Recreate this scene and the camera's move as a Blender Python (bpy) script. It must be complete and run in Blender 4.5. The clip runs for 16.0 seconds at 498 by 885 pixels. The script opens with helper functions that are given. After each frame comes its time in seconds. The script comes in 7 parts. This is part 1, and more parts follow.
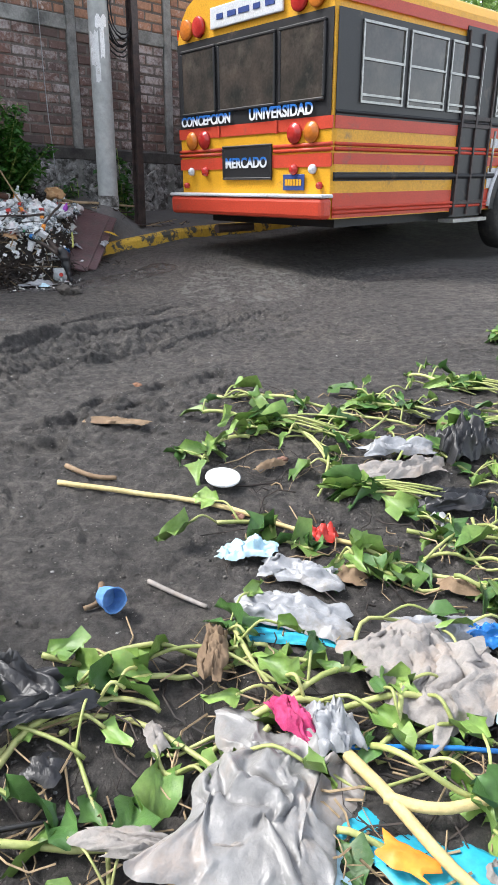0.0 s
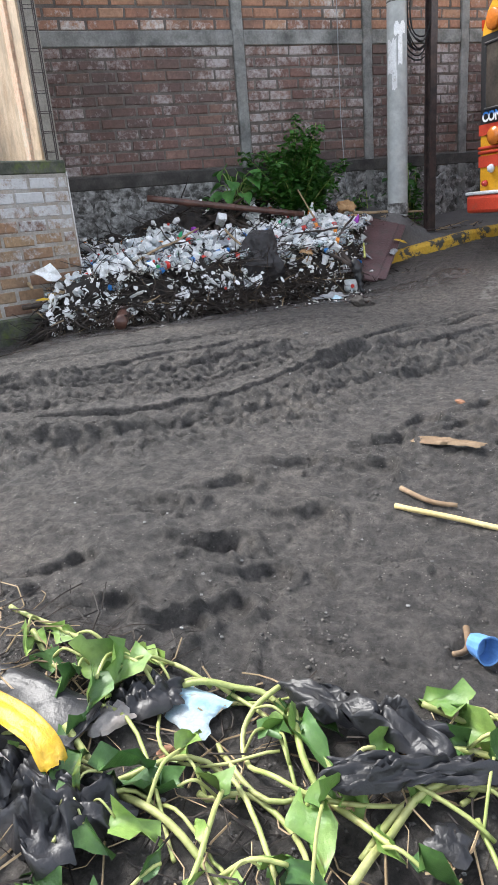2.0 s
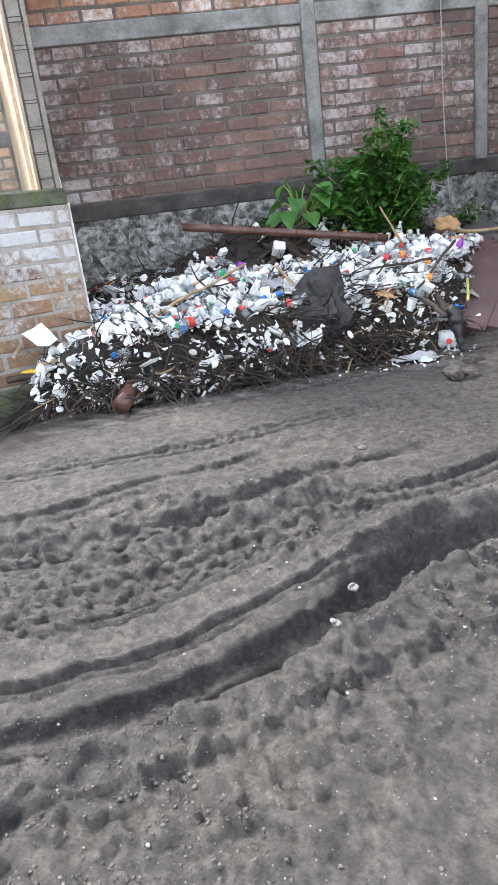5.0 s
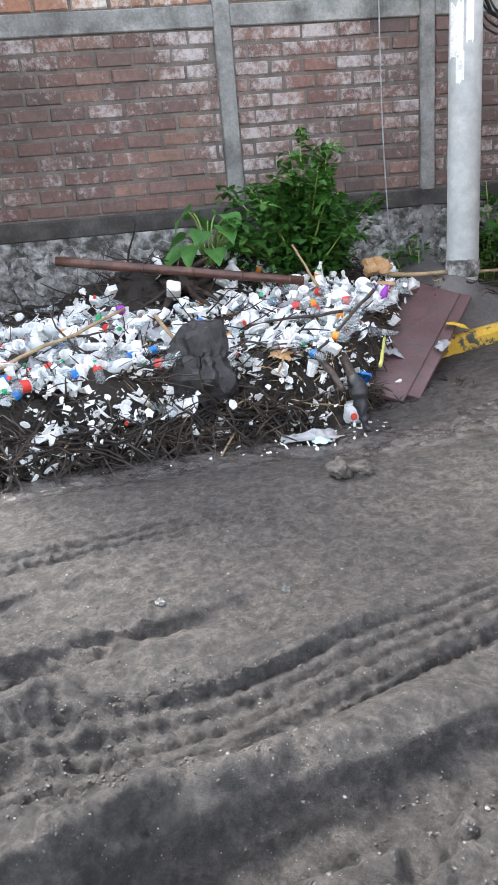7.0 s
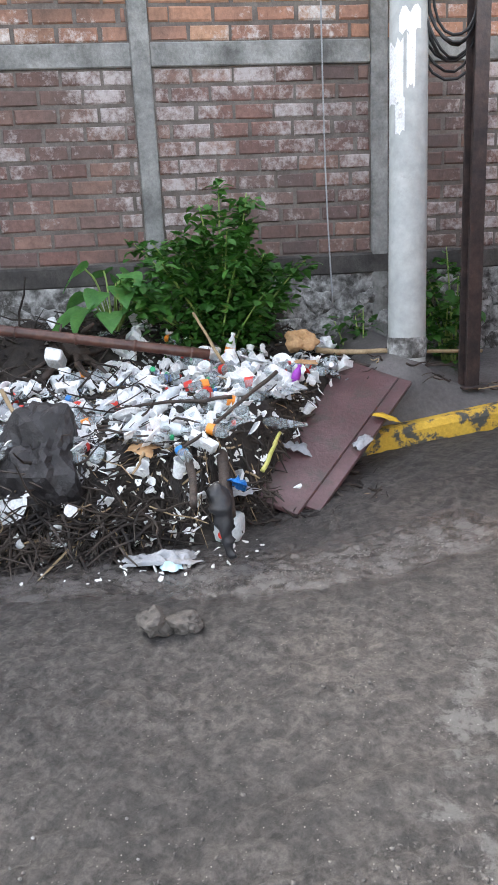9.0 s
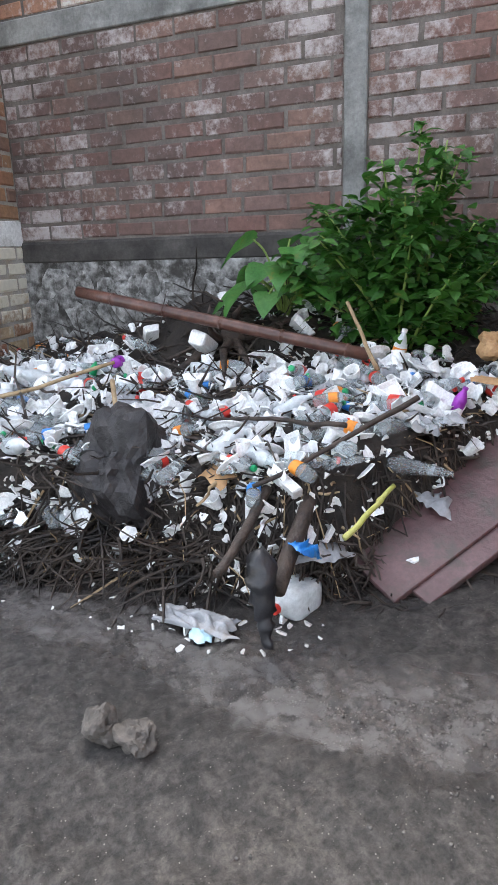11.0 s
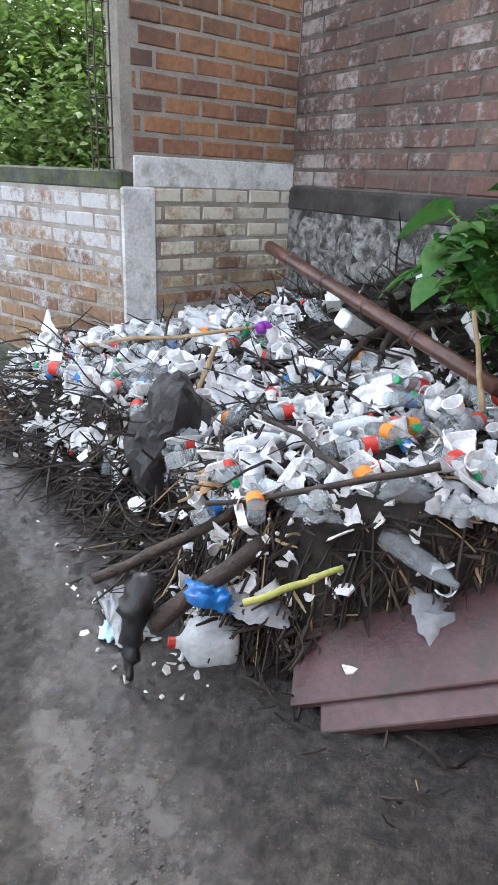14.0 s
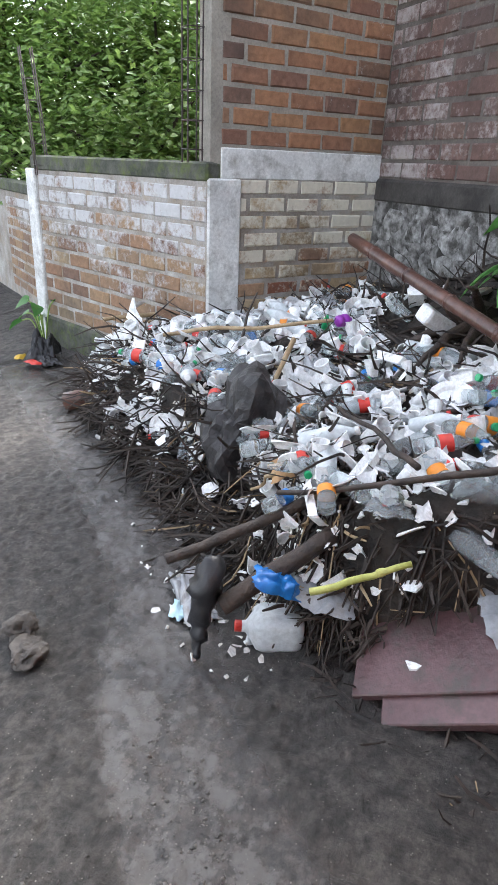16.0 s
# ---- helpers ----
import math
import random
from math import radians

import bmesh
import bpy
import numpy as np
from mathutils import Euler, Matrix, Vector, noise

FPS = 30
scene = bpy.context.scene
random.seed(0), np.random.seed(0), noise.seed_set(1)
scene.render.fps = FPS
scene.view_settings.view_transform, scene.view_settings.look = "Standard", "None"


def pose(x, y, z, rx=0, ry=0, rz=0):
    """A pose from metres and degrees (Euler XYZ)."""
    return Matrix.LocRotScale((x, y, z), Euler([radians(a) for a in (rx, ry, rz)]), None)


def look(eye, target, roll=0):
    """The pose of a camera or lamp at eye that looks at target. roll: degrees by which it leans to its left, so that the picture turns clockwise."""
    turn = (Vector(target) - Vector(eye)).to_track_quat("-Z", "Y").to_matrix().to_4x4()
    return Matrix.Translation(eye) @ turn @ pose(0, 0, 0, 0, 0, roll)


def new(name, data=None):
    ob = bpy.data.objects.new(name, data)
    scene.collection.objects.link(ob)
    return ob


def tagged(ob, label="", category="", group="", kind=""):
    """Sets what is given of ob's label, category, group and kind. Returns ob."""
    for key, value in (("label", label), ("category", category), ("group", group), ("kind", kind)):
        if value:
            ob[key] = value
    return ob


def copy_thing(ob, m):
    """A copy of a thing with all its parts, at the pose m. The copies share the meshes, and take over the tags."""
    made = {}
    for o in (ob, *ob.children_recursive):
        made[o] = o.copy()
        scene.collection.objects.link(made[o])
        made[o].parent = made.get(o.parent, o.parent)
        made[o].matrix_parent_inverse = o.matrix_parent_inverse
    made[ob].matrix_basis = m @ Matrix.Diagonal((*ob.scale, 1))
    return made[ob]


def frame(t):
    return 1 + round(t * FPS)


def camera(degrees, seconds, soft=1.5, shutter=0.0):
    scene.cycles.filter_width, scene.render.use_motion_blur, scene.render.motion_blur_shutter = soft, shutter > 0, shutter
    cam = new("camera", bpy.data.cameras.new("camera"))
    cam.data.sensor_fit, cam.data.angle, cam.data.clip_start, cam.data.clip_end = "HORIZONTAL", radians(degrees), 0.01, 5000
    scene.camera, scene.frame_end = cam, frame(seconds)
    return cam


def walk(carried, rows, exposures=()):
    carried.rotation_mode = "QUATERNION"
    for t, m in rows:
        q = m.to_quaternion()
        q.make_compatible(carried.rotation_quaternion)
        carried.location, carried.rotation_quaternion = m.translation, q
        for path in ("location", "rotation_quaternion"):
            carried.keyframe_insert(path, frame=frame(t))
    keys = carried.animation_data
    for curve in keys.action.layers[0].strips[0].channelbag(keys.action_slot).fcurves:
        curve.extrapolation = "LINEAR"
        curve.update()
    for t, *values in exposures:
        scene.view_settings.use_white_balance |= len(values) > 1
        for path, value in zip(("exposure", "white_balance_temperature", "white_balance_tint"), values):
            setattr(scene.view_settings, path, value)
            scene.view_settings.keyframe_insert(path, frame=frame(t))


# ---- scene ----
cam = camera(42.5, 16.0)
PATH = [
    (0, (0.05, -0.029, 0.909), (0.05, 1.837, 0.19), 1.0),
    (0.5, (-0.099, -0.11, 0.919), (-0.134, 1.759, 0.209), 1.2),
    (1, (-0.136, -0.096, 0.945), (-0.435, 1.757, 0.255), -1.2),
    (1.5, (-0.163, -0.084, 0.954), (-0.666, 1.733, 0.286), -2.9),
    (2, (-0.251, 0.035, 0.936), (-1.021, 1.752, 0.26), -5.1),
    (2.5, (-0.318, 0.205, 0.962), (-1.256, 1.839, 0.292), -6.7),
    (3, (-0.495, 0.402, 0.977), (-1.561, 1.954, 0.301), -8.1),
    (3.5, (-0.573, 0.725, 0.998), (-1.642, 2.272, 0.317), -8.0),
    (4, (-0.535, 1.208, 1.105), (-1.606, 2.758, 0.434), -8.0),
    (4.2, (-0.571, 1.36, 1.134), (-1.641, 2.911, 0.463), -8.0),
    (6.3, (-0.511, 2.896, 1.194), (-1.572, 4.472, 0.567), -5.6),
    (6.5, (-0.451, 3.028, 1.209), (-1.512, 4.601, 0.577), -5.5),
    (7, (-0.365, 3.312, 1.257), (-1.428, 4.887, 0.631), -5.4),
    (7.5, (-0.358, 3.629, 1.282), (-1.419, 5.204, 0.654), -5.7),
    (8, (-0.246, 3.922, 1.263), (-1.345, 5.471, 0.639), -3.6),
    (8.5, (-0.103, 4.246, 1.272), (-1.2, 5.793, 0.637), -3.3),
    (9, (-0.107, 4.583, 1.257), (-1.253, 6.153, 0.79), -3.0),
    (9.2, (-0.072, 4.677, 1.276), (-1.398, 6.089, 0.78), -3.9),
    (11.3, (-0.069, 6.139, 1.43), (-1.812, 6.914, 0.83), -1.0),
    (11.5, (-0.122, 6.321, 1.433), (-1.878, 7.055, 0.817), 0.1),
    (12, (-0.142, 6.706, 1.466), (-1.978, 7.169, 0.821), 0.9),
    (12.5, (-0.179, 7.005, 1.495), (-2.045, 7.231, 0.813), 2.0),
    (13, (-0.295, 7.244, 1.517), (-2.167, 7.313, 0.817), 3.1),
    (13.5, (-0.308, 7.4, 1.536), (-2.161, 7.241, 0.799), 2.6),
    (14, (-0.311, 7.404, 1.55), (-2.123, 7.044, 0.784), 2.5),
    (14.5, (-0.284, 7.365, 1.561), (-2.041, 6.826, 0.771), 2.0),
    (15, (-0.278, 7.36, 1.561), (-2.026, 6.796, 0.769), 2.3),
    (15.5, (-0.271, 7.356, 1.564), (-2.009, 6.769, 0.768), 2.3),
    (16, (-0.278, 7.413, 1.56), (-2.018, 6.835, 0.761), 2.3),
]
walk(cam, [(t, look(eye, target, roll)) for t, eye, target, roll in PATH], [(0.0, 1.7), (2.0, 1.9), (3.0, 2.15), (4.0, 2.5), (6.5, 2.75), (9.0, 2.65), (11.5, 2.5), (13.0, 2.65), (16.0, 2.5)])

# ---- light ----
world = bpy.data.worlds.new("world")
scene.world = world
world.use_nodes = True
wn, wl = world.node_tree.nodes, world.node_tree.links
sky = wn.new("ShaderNodeTexSky")
sky.sky_type, sky.sun_disc = "NISHITA", False
sky.sun_elevation, sky.sun_rotation = radians(51), radians(278)
sky.air_density, sky.dust_density = 1.0, 1.5
pale = wn.new("ShaderNodeHueSaturation")
pale.inputs["Saturation"].default_value = 0.42
wl.new(sky.outputs[0], pale.inputs["Color"])
wl.new(pale.outputs[0], wn["Background"].inputs["Color"])
wn["Background"].inputs["Strength"].default_value = 0.15
sun_data = bpy.data.lights.new("sun", "SUN")
sun_data.energy, sun_data.angle, sun_data.color = 1.6, radians(14), (1.0, 0.985, 0.96)
sun = new("sun", sun_data)
sun.matrix_world = look((-10, 1.5, 12.5), (0, 0, 0))

# ---- materials ----


def nodes_of(m):
    m.use_nodes = True
    nt = m.node_tree
    return nt.nodes, nt.links, nt.nodes["Principled BSDF"]


def ramp(nd, stops, kind="LINEAR"):
    r = nd.new("ShaderNodeValToRGB")
    r.color_ramp.interpolation = kind
    while len(r.color_ramp.elements) < len(stops):
        r.color_ramp.elements.new(0.5)
    for el, (p, c) in zip(r.color_ramp.elements, stops):
        el.position = p
        el.color = (*c, 1) if len(c) == 3 else c
    return r


def noise_node(nd, lk, vec, scale, detail=5, rough=0.6):
    n = nd.new("ShaderNodeTexNoise")
    n.inputs["Scale"].default_value, n.inputs["Detail"].default_value, n.inputs["Roughness"].default_value = scale, detail, rough
    lk.new(vec, n.inputs["Vector"])
    return n


def mixer(nd, lk, fac, a, b, blend="MIX"):
    m = nd.new("ShaderNodeMix")
    m.data_type, m.blend_type = "RGBA", blend
    for sock, v in ((m.inputs[0], fac), (m.inputs[6], a), (m.inputs[7], b)):
        if isinstance(v, (int, float)):
            sock.default_value = v
        elif isinstance(v, tuple):
            sock.default_value = (*v, 1)
        else:
            lk.new(v, sock)
    return m.outputs[2]


def bump_node(nd, lk, height, strength, dist, bsdf):
    b = nd.new("ShaderNodeBump")
    b.inputs["Strength"].default_value, b.inputs["Distance"].default_value = strength, dist
    lk.new(height, b.inputs["Height"])
    lk.new(b.outputs[0], bsdf.inputs["Normal"])


def mat(name, c1, c2, scale=6.0, rough=0.7, bump=0.3, bscale=40.0, metal=0.0, rnd=0.0, dirt=0.0, dirt_c=(0.06, 0.05, 0.04), dirt_scale=3.0, dirt_hi=0.75, world_space=False, trans=0.0, alpha=1.0, ior=1.45):
    """Two-tone surface with fine grain, optional dirt blotches and variation from one object to the next."""
    m = bpy.data.materials.new(name)
    nd, lk, bs = nodes_of(m)
    vec = nd.new("ShaderNodeNewGeometry").outputs["Position"] if world_space else nd.new("ShaderNodeTexCoord").outputs["Object"]
    n1 = noise_node(nd, lk, vec, scale)
    r1 = ramp(nd, [(0.35, c1), (0.68, c2)])
    lk.new(n1.outputs[0], r1.inputs[0])
    col = r1.outputs[0]
    n2 = noise_node(nd, lk, vec, bscale, 4, 0.65)
    r2 = ramp(nd, [(0.3, (0.78, 0.78, 0.78)), (0.7, (1.12, 1.12, 1.12))])
    lk.new(n2.outputs[0], r2.inputs[0])
    col = mixer(nd, lk, 1.0, col, r2.outputs[0], "MULTIPLY")
    if rnd:
        oi = nd.new("ShaderNodeObjectInfo")
        r3 = ramp(nd, [(0.0, (1 - rnd,) * 3), (1.0, (1 + rnd,) * 3)])
        lk.new(oi.outputs["Random"], r3.inputs[0])
        col = mixer(nd, lk, 1.0, col, r3.outputs[0], "MULTIPLY")
    if dirt:
        n4 = noise_node(nd, lk, vec, dirt_scale, 7, 0.7)
        r4 = ramp(nd, [(0.62 - 0.3 * dirt, (0, 0, 0)), (dirt_hi, (1, 1, 1))])
        lk.new(n4.outputs[0], r4.inputs[0])
        col = mixer(nd, lk, r4.outputs[0], col, dirt_c)
    lk.new(col, bs.inputs["Base Color"])
    bs.inputs["Roughness"].default_value, bs.inputs["Metallic"].default_value = rough, metal
    bs.inputs["Transmission Weight"].default_value, bs.inputs["IOR"].default_value = trans, ior
    bs.inputs["Alpha"].default_value = alpha
    if bump:
        bump_node(nd, lk, n2.outputs[0], bump, 0.01, bs)
    return m


def brick_mat(name, tones, white=0.0, white_c=(0.55, 0.52, 0.5), grime=0.4, white_scale=1.6, low_bare=None):
    """Fired brick: a tone for each brick, white bloom or worn whitewash over groups of bricks, and grime."""
    m = bpy.data.materials.new(name)
    nd, lk, bs = nodes_of(m)
    pos = nd.new("ShaderNodeNewGeometry").outputs["Position"]
    oi = nd.new("ShaderNodeObjectInfo")
    r0 = ramp(nd, [(i / max(1, len(tones) - 1), c) for i, c in enumerate(tones)])
    lk.new(oi.outputs["Random"], r0.inputs[0])
    n1 = noise_node(nd, lk, pos, 22, 6, 0.7)
    r1 = ramp(nd, [(0.25, (0.6, 0.6, 0.6)), (0.75, (1.25, 1.25, 1.25))])
    lk.new(n1.outputs[0], r1.inputs[0])
    col = mixer(nd, lk, 1.0, r0.outputs[0], r1.outputs[0], "MULTIPLY")
    n3 = noise_node(nd, lk, pos, 1.1, 4, 0.6)
    r3 = ramp(nd, [(0.5 - 0.12 * grime, (0, 0, 0)), (0.78, (0.85, 0.85, 0.85))])
    lk.new(n3.outputs[0], r3.inputs[0])
    col = mixer(nd, lk, r3.outputs[0], col, (0.045, 0.04, 0.037))
    if white:
        n2 = noise_node(nd, lk, pos, white_scale, 3, 0.5)
        n5 = noise_node(nd, lk, pos, 17, 5, 0.75)
        ad = nd.new("ShaderNodeMath")
        ad.operation = "MULTIPLY_ADD"
        lk.new(n5.outputs[0], ad.inputs[0])
        ad.inputs[1].default_value = 0.95
        lk.new(n2.outputs[0], ad.inputs[2])
        val = ad.outputs[0]
        ad2 = nd.new("ShaderNodeMath")
        ad2.operation = "MULTIPLY_ADD"
        lk.new(oi.outputs["Random"], ad2.inputs[0])
        ad2.inputs[1].default_value = 0.10
        lk.new(val, ad2.inputs[2])
        val = ad2.outputs[0]
        if low_bare is not None:
            sp = nd.new("ShaderNodeSeparateXYZ")
            lk.new(pos, sp.inputs[0])
            mr = nd.new("ShaderNodeMapRange")
            mr.inputs[1].default_value, mr.inputs[2].default_value, mr.inputs[3].default_value, mr.inputs[4].default_value = low_bare[0], low_bare[1], -0.34, 0.20
            lk.new(sp.outputs[2], mr.inputs[0])
            ad3 = nd.new("ShaderNodeMath")
            lk.new(val, ad3.inputs[0])
            lk.new(mr.outputs[0], ad3.inputs[1])
            val = ad3.outputs[0]
        half = nd.new("ShaderNodeMath")
        half.operation = "MULTIPLY"
        lk.new(val, half.inputs[0])
        half.inputs[1].default_value = 0.5
        r2 = ramp(nd, [(0.5 - white / 2, (0, 0, 0)), (0.62 - white / 2, (1, 1, 1))])
        lk.new(half.outputs[0], r2.inputs[0])
        wc = mixer(nd, lk, n1.outputs[0], tuple(0.72 * c for c in white_c), tuple(min(0.85, 1.25 * c) for c in white_c))
        col = mixer(nd, lk, r2.outputs[0], col, wc)
    lk.new(col, bs.inputs["Base Color"])
    bs.inputs["Roughness"].default_value = 0.85
    bump_node(nd, lk, n1.outputs[0], 0.7, 0.012, bs)
    return m


M_BRICK = brick_mat("dark_brick", [(0.15, 0.08, 0.068), (0.19, 0.105, 0.085), (0.13, 0.082, 0.074), (0.23, 0.135, 0.105), (0.175, 0.105, 0.092), (0.21, 0.13, 0.108)], white=-0.005, white_c=(0.37, 0.33, 0.32), grime=1.5)
M_BRICK_UP = brick_mat("upper_brick", [(0.30, 0.15, 0.10), (0.36, 0.19, 0.12), (0.27, 0.14, 0.10), (0.38, 0.22, 0.14)], white=-0.08, grime=0.3)
M_BRICK_OR = brick_mat("orange_brick", [(0.27, 0.13, 0.075), (0.32, 0.16, 0.085), (0.22, 0.11, 0.075), (0.15, 0.09, 0.07), (0.34, 0.18, 0.09), (0.25, 0.12, 0.075)], white=-0.22, grime=0.25)
M_BRICK_WH = brick_mat("whitewashed_brick", [(0.25, 0.14, 0.085), (0.29, 0.19, 0.11), (0.18, 0.10, 0.07), (0.31, 0.23, 0.14)], white=0.03, white_c=(0.46, 0.455, 0.46), grime=0.25, white_scale=2.2, low_bare=(0.30, 1.15))
M_BRICK_CR = brick_mat("cream_painted_brick", [(0.36, 0.26, 0.15), (0.40, 0.30, 0.19), (0.24, 0.09, 0.05), (0.42, 0.33, 0.21)], white=0.05, white_c=(0.58, 0.54, 0.45), grime=0.2, white_scale=3.0, low_bare=(0.35, 1.25))
# house brick: pale tones raised so that the walls look sunlit
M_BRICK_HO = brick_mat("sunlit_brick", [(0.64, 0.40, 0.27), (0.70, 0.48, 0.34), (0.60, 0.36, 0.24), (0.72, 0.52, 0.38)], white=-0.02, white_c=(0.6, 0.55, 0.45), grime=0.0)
M_MORTAR = mat("mortar_dark", (0.10, 0.085, 0.075), (0.17, 0.15, 0.135), 5, 0.95, 0.6, 60, world_space=True, dirt=0.4)
M_MORTAR_L = mat("mortar_grey", (0.24, 0.22, 0.19), (0.34, 0.31, 0.27), 5, 0.95, 0.6, 60, world_space=True)
M_MORTAR_W = mat("limewash", (0.22, 0.19, 0.16), (0.42, 0.40, 0.375), 4, 0.95, 0.6, 60, world_space=True, dirt=0.3, dirt_c=(0.3, 0.22, 0.14))
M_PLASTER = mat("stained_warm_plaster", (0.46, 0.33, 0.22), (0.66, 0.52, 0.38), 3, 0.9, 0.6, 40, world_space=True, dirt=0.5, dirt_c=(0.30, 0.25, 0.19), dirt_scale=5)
M_CONC = mat("weathered_concrete", (0.17, 0.17, 0.165), (0.30, 0.30, 0.285), 3.5, 0.9, 0.5, 45, world_space=True, dirt=0.55, dirt_c=(0.05, 0.05, 0.045))
M_CONC_W = mat("whitewashed_concrete", (0.56, 0.56, 0.55), (0.76, 0.76, 0.745), 4, 0.9, 0.5, 50, world_space=True, dirt=0.42, dirt_c=(0.20, 0.19, 0.17), dirt_scale=6)
M_CAP = mat("mossy_cap", (0.045, 0.05, 0.038), (0.12, 0.12, 0.10), 7, 0.95, 0.7, 50, world_space=True, dirt=0.5, dirt_c=(0.10, 0.13, 0.03), dirt_scale=9)
M_STONE = mat("plinth_stone", (0.10, 0.097, 0.092), (0.46, 0.455, 0.445), 14, 0.9, 1.0, 45, world_space=True, rnd=0.25, dirt=0.6, dirt_c=(0.05, 0.047, 0.042), dirt_scale=9, dirt_hi=0.62)
M_GROUT = mat("plinth_grout", (0.04, 0.037, 0.034), (0.44, 0.435, 0.425), 9, 0.95, 1.0, 30, world_space=True, dirt=0.5, dirt_c=(0.045, 0.042, 0.038), dirt_scale=7, dirt_hi=0.62)
M_POLE = mat("pole_concrete", (0.36, 0.375, 0.37), (0.46, 0.475, 0.465), 3, 0.8, 0.1, 9, dirt=0.10, dirt_c=(0.2, 0.2, 0.19))
M_RUST = mat("dark_painted_steel", (0.025, 0.02, 0.02), (0.07, 0.045, 0.04), 9, 0.55, 0.3, 50)
M_BLACK = mat("black_rubber", (0.012, 0.012, 0.013), (0.03, 0.03, 0.032), 9, 0.5, 0.2, 50)
M_YELLOW = mat("yellow_kerb_paint", (0.50, 0.30, 0.03), (0.58, 0.37, 0.05), 6, 0.8, 0.5, 50, world_space=True, dirt=0.42, dirt_hi=0.56, dirt_c=(0.06, 0.058, 0.05), dirt_scale=7)
M_DAMP = mat("damp_mortar", (0.035, 0.032, 0.030), (0.085, 0.078, 0.072), 4, 0.9, 0.8, 40, world_space=True)
M_WALK = mat("muddy_pavement", (0.07, 0.063, 0.06), (0.12, 0.11, 0.105), 2.5, 0.6, 0.6, 40, world_space=True)


def ground_mat():
    """Wet volcanic sand: dark grains, pale grit, damp sheets with a dull shine and worn concrete by the kerb."""
    m = bpy.data.materials.new("wet_dark_sand")
    nd, lk, bs = nodes_of(m)
    pos = nd.new("ShaderNodeNewGeometry").outputs["Position"]
    n1 = noise_node(nd, lk, pos, 1.3, 6, 0.6)
    r1 = ramp(nd, [(0.30, (0.055, 0.050, 0.0465)), (0.55, (0.080, 0.071, 0.065)), (0.75, (0.110, 0.095, 0.083))])
    lk.new(n1.outputs[0], r1.inputs[0])
    n2 = noise_node(nd, lk, pos, 42, 9, 0.80)
    r2 = ramp(nd, [(0.36, (0.40, 0.40, 0.40)), (0.64, (1.60, 1.60, 1.60))])
    lk.new(n2.outputs[0], r2.inputs[0])
    col = mixer(nd, lk, 1.0, r1.outputs[0], r2.outputs[0], "MULTIPLY")
    n8 = noise_node(nd, lk, pos, 17, 4, 0.6)
    r8 = ramp(nd, [(0.40, (0.62, 0.62, 0.62)), (0.60, (1.30, 1.29, 1.27))])
    lk.new(n8.outputs[0], r8.inputs[0])
    col = mixer(nd, lk, 1.0, col, r8.outputs[0], "MULTIPLY")
    vo = nd.new("ShaderNodeTexVoronoi")
    vo.inputs["Scale"].default_value = 95
    lk.new(pos, vo.inputs["Vector"])
    r3 = ramp(nd, [(0.14, (1, 1, 1)), (0.26, (0, 0, 0))])
    lk.new(vo.outputs["Distance"], r3.inputs[0])
    r4 = ramp(nd, [(0.74, (0, 0, 0)), (0.86, (0.9, 0.9, 0.9))])
    lk.new(vo.outputs["Color"], r4.inputs[0])
    grit = mixer(nd, lk, 1.0, r3.outputs[0], r4.outputs[0], "MULTIPLY")
    col = mixer(nd, lk, grit, col, (0.36, 0.33, 0.29))
    at = nd.new("ShaderNodeAttribute")
    at.attribute_name = "damp"
    sp = nd.new("ShaderNodeSeparateColor")
    lk.new(at.outputs["Color"], sp.inputs[0])
    n5 = noise_node(nd, lk, pos, 3.2, 7, 0.7)
    ad = nd.new("ShaderNodeMath")
    ad.operation = "MULTIPLY_ADD"
    lk.new(n5.outputs[0], ad.inputs[0])
    ad.inputs[1].default_value = 0.6
    ad.inputs[2].default_value = -0.30
    sm = nd.new("ShaderNodeMath")
    lk.new(sp.outputs[0], sm.inputs[0])
    lk.new(ad.outputs[0], sm.inputs[1])
    wet = ramp(nd, [(0.35, (0, 0, 0)), (0.75, (1, 1, 1))])
    lk.new(sm.outputs[0], wet.inputs[0])
    sm2 = nd.new("ShaderNodeMath")
    lk.new(sp.outputs[1], sm2.inputs[0])
    n7 = noise_node(nd, lk, pos, 8, 7, 0.7)
    ad7 = nd.new("ShaderNodeMath")
    ad7.operation = "MULTIPLY_ADD"
    lk.new(n7.outputs[0], ad7.inputs[0])
    ad7.inputs[1].default_value, ad7.inputs[2].default_value = 2.2, -1.15
    lk.new(ad7.outputs[0], sm2.inputs[1])
    con = ramp(nd, [(0.45, (0, 0, 0)), (0.6, (1, 1, 1))])
    lk.new(sm2.outputs[0], con.inputs[0])
    slab = mixer(nd, lk, n2.outputs[0], (0.078, 0.074, 0.070), (0.20, 0.19, 0.178))
    slab = mixer(nd, lk, grit, slab, (0.34, 0.33, 0.31))
    col = mixer(nd, lk, con.outputs[0], col, slab)
    col = mixer(nd, lk, wet.outputs[0], col, mixer(nd, lk, 1.0, col, (0.52, 0.50, 0.50), "MULTIPLY"))
    lk.new(col, bs.inputs["Base Color"])
    rr = nd.new("ShaderNodeMapRange")
    rr.inputs[3].default_value, rr.inputs[4].default_value = 0.72, 0.22
    lk.new(wet.outputs[0], rr.inputs[0])
    lk.new(rr.outputs[0], bs.inputs["Roughness"])
    n6 = noise_node(nd, lk, pos, 130, 5, 0.75)
    hs = nd.new("ShaderNodeMath")
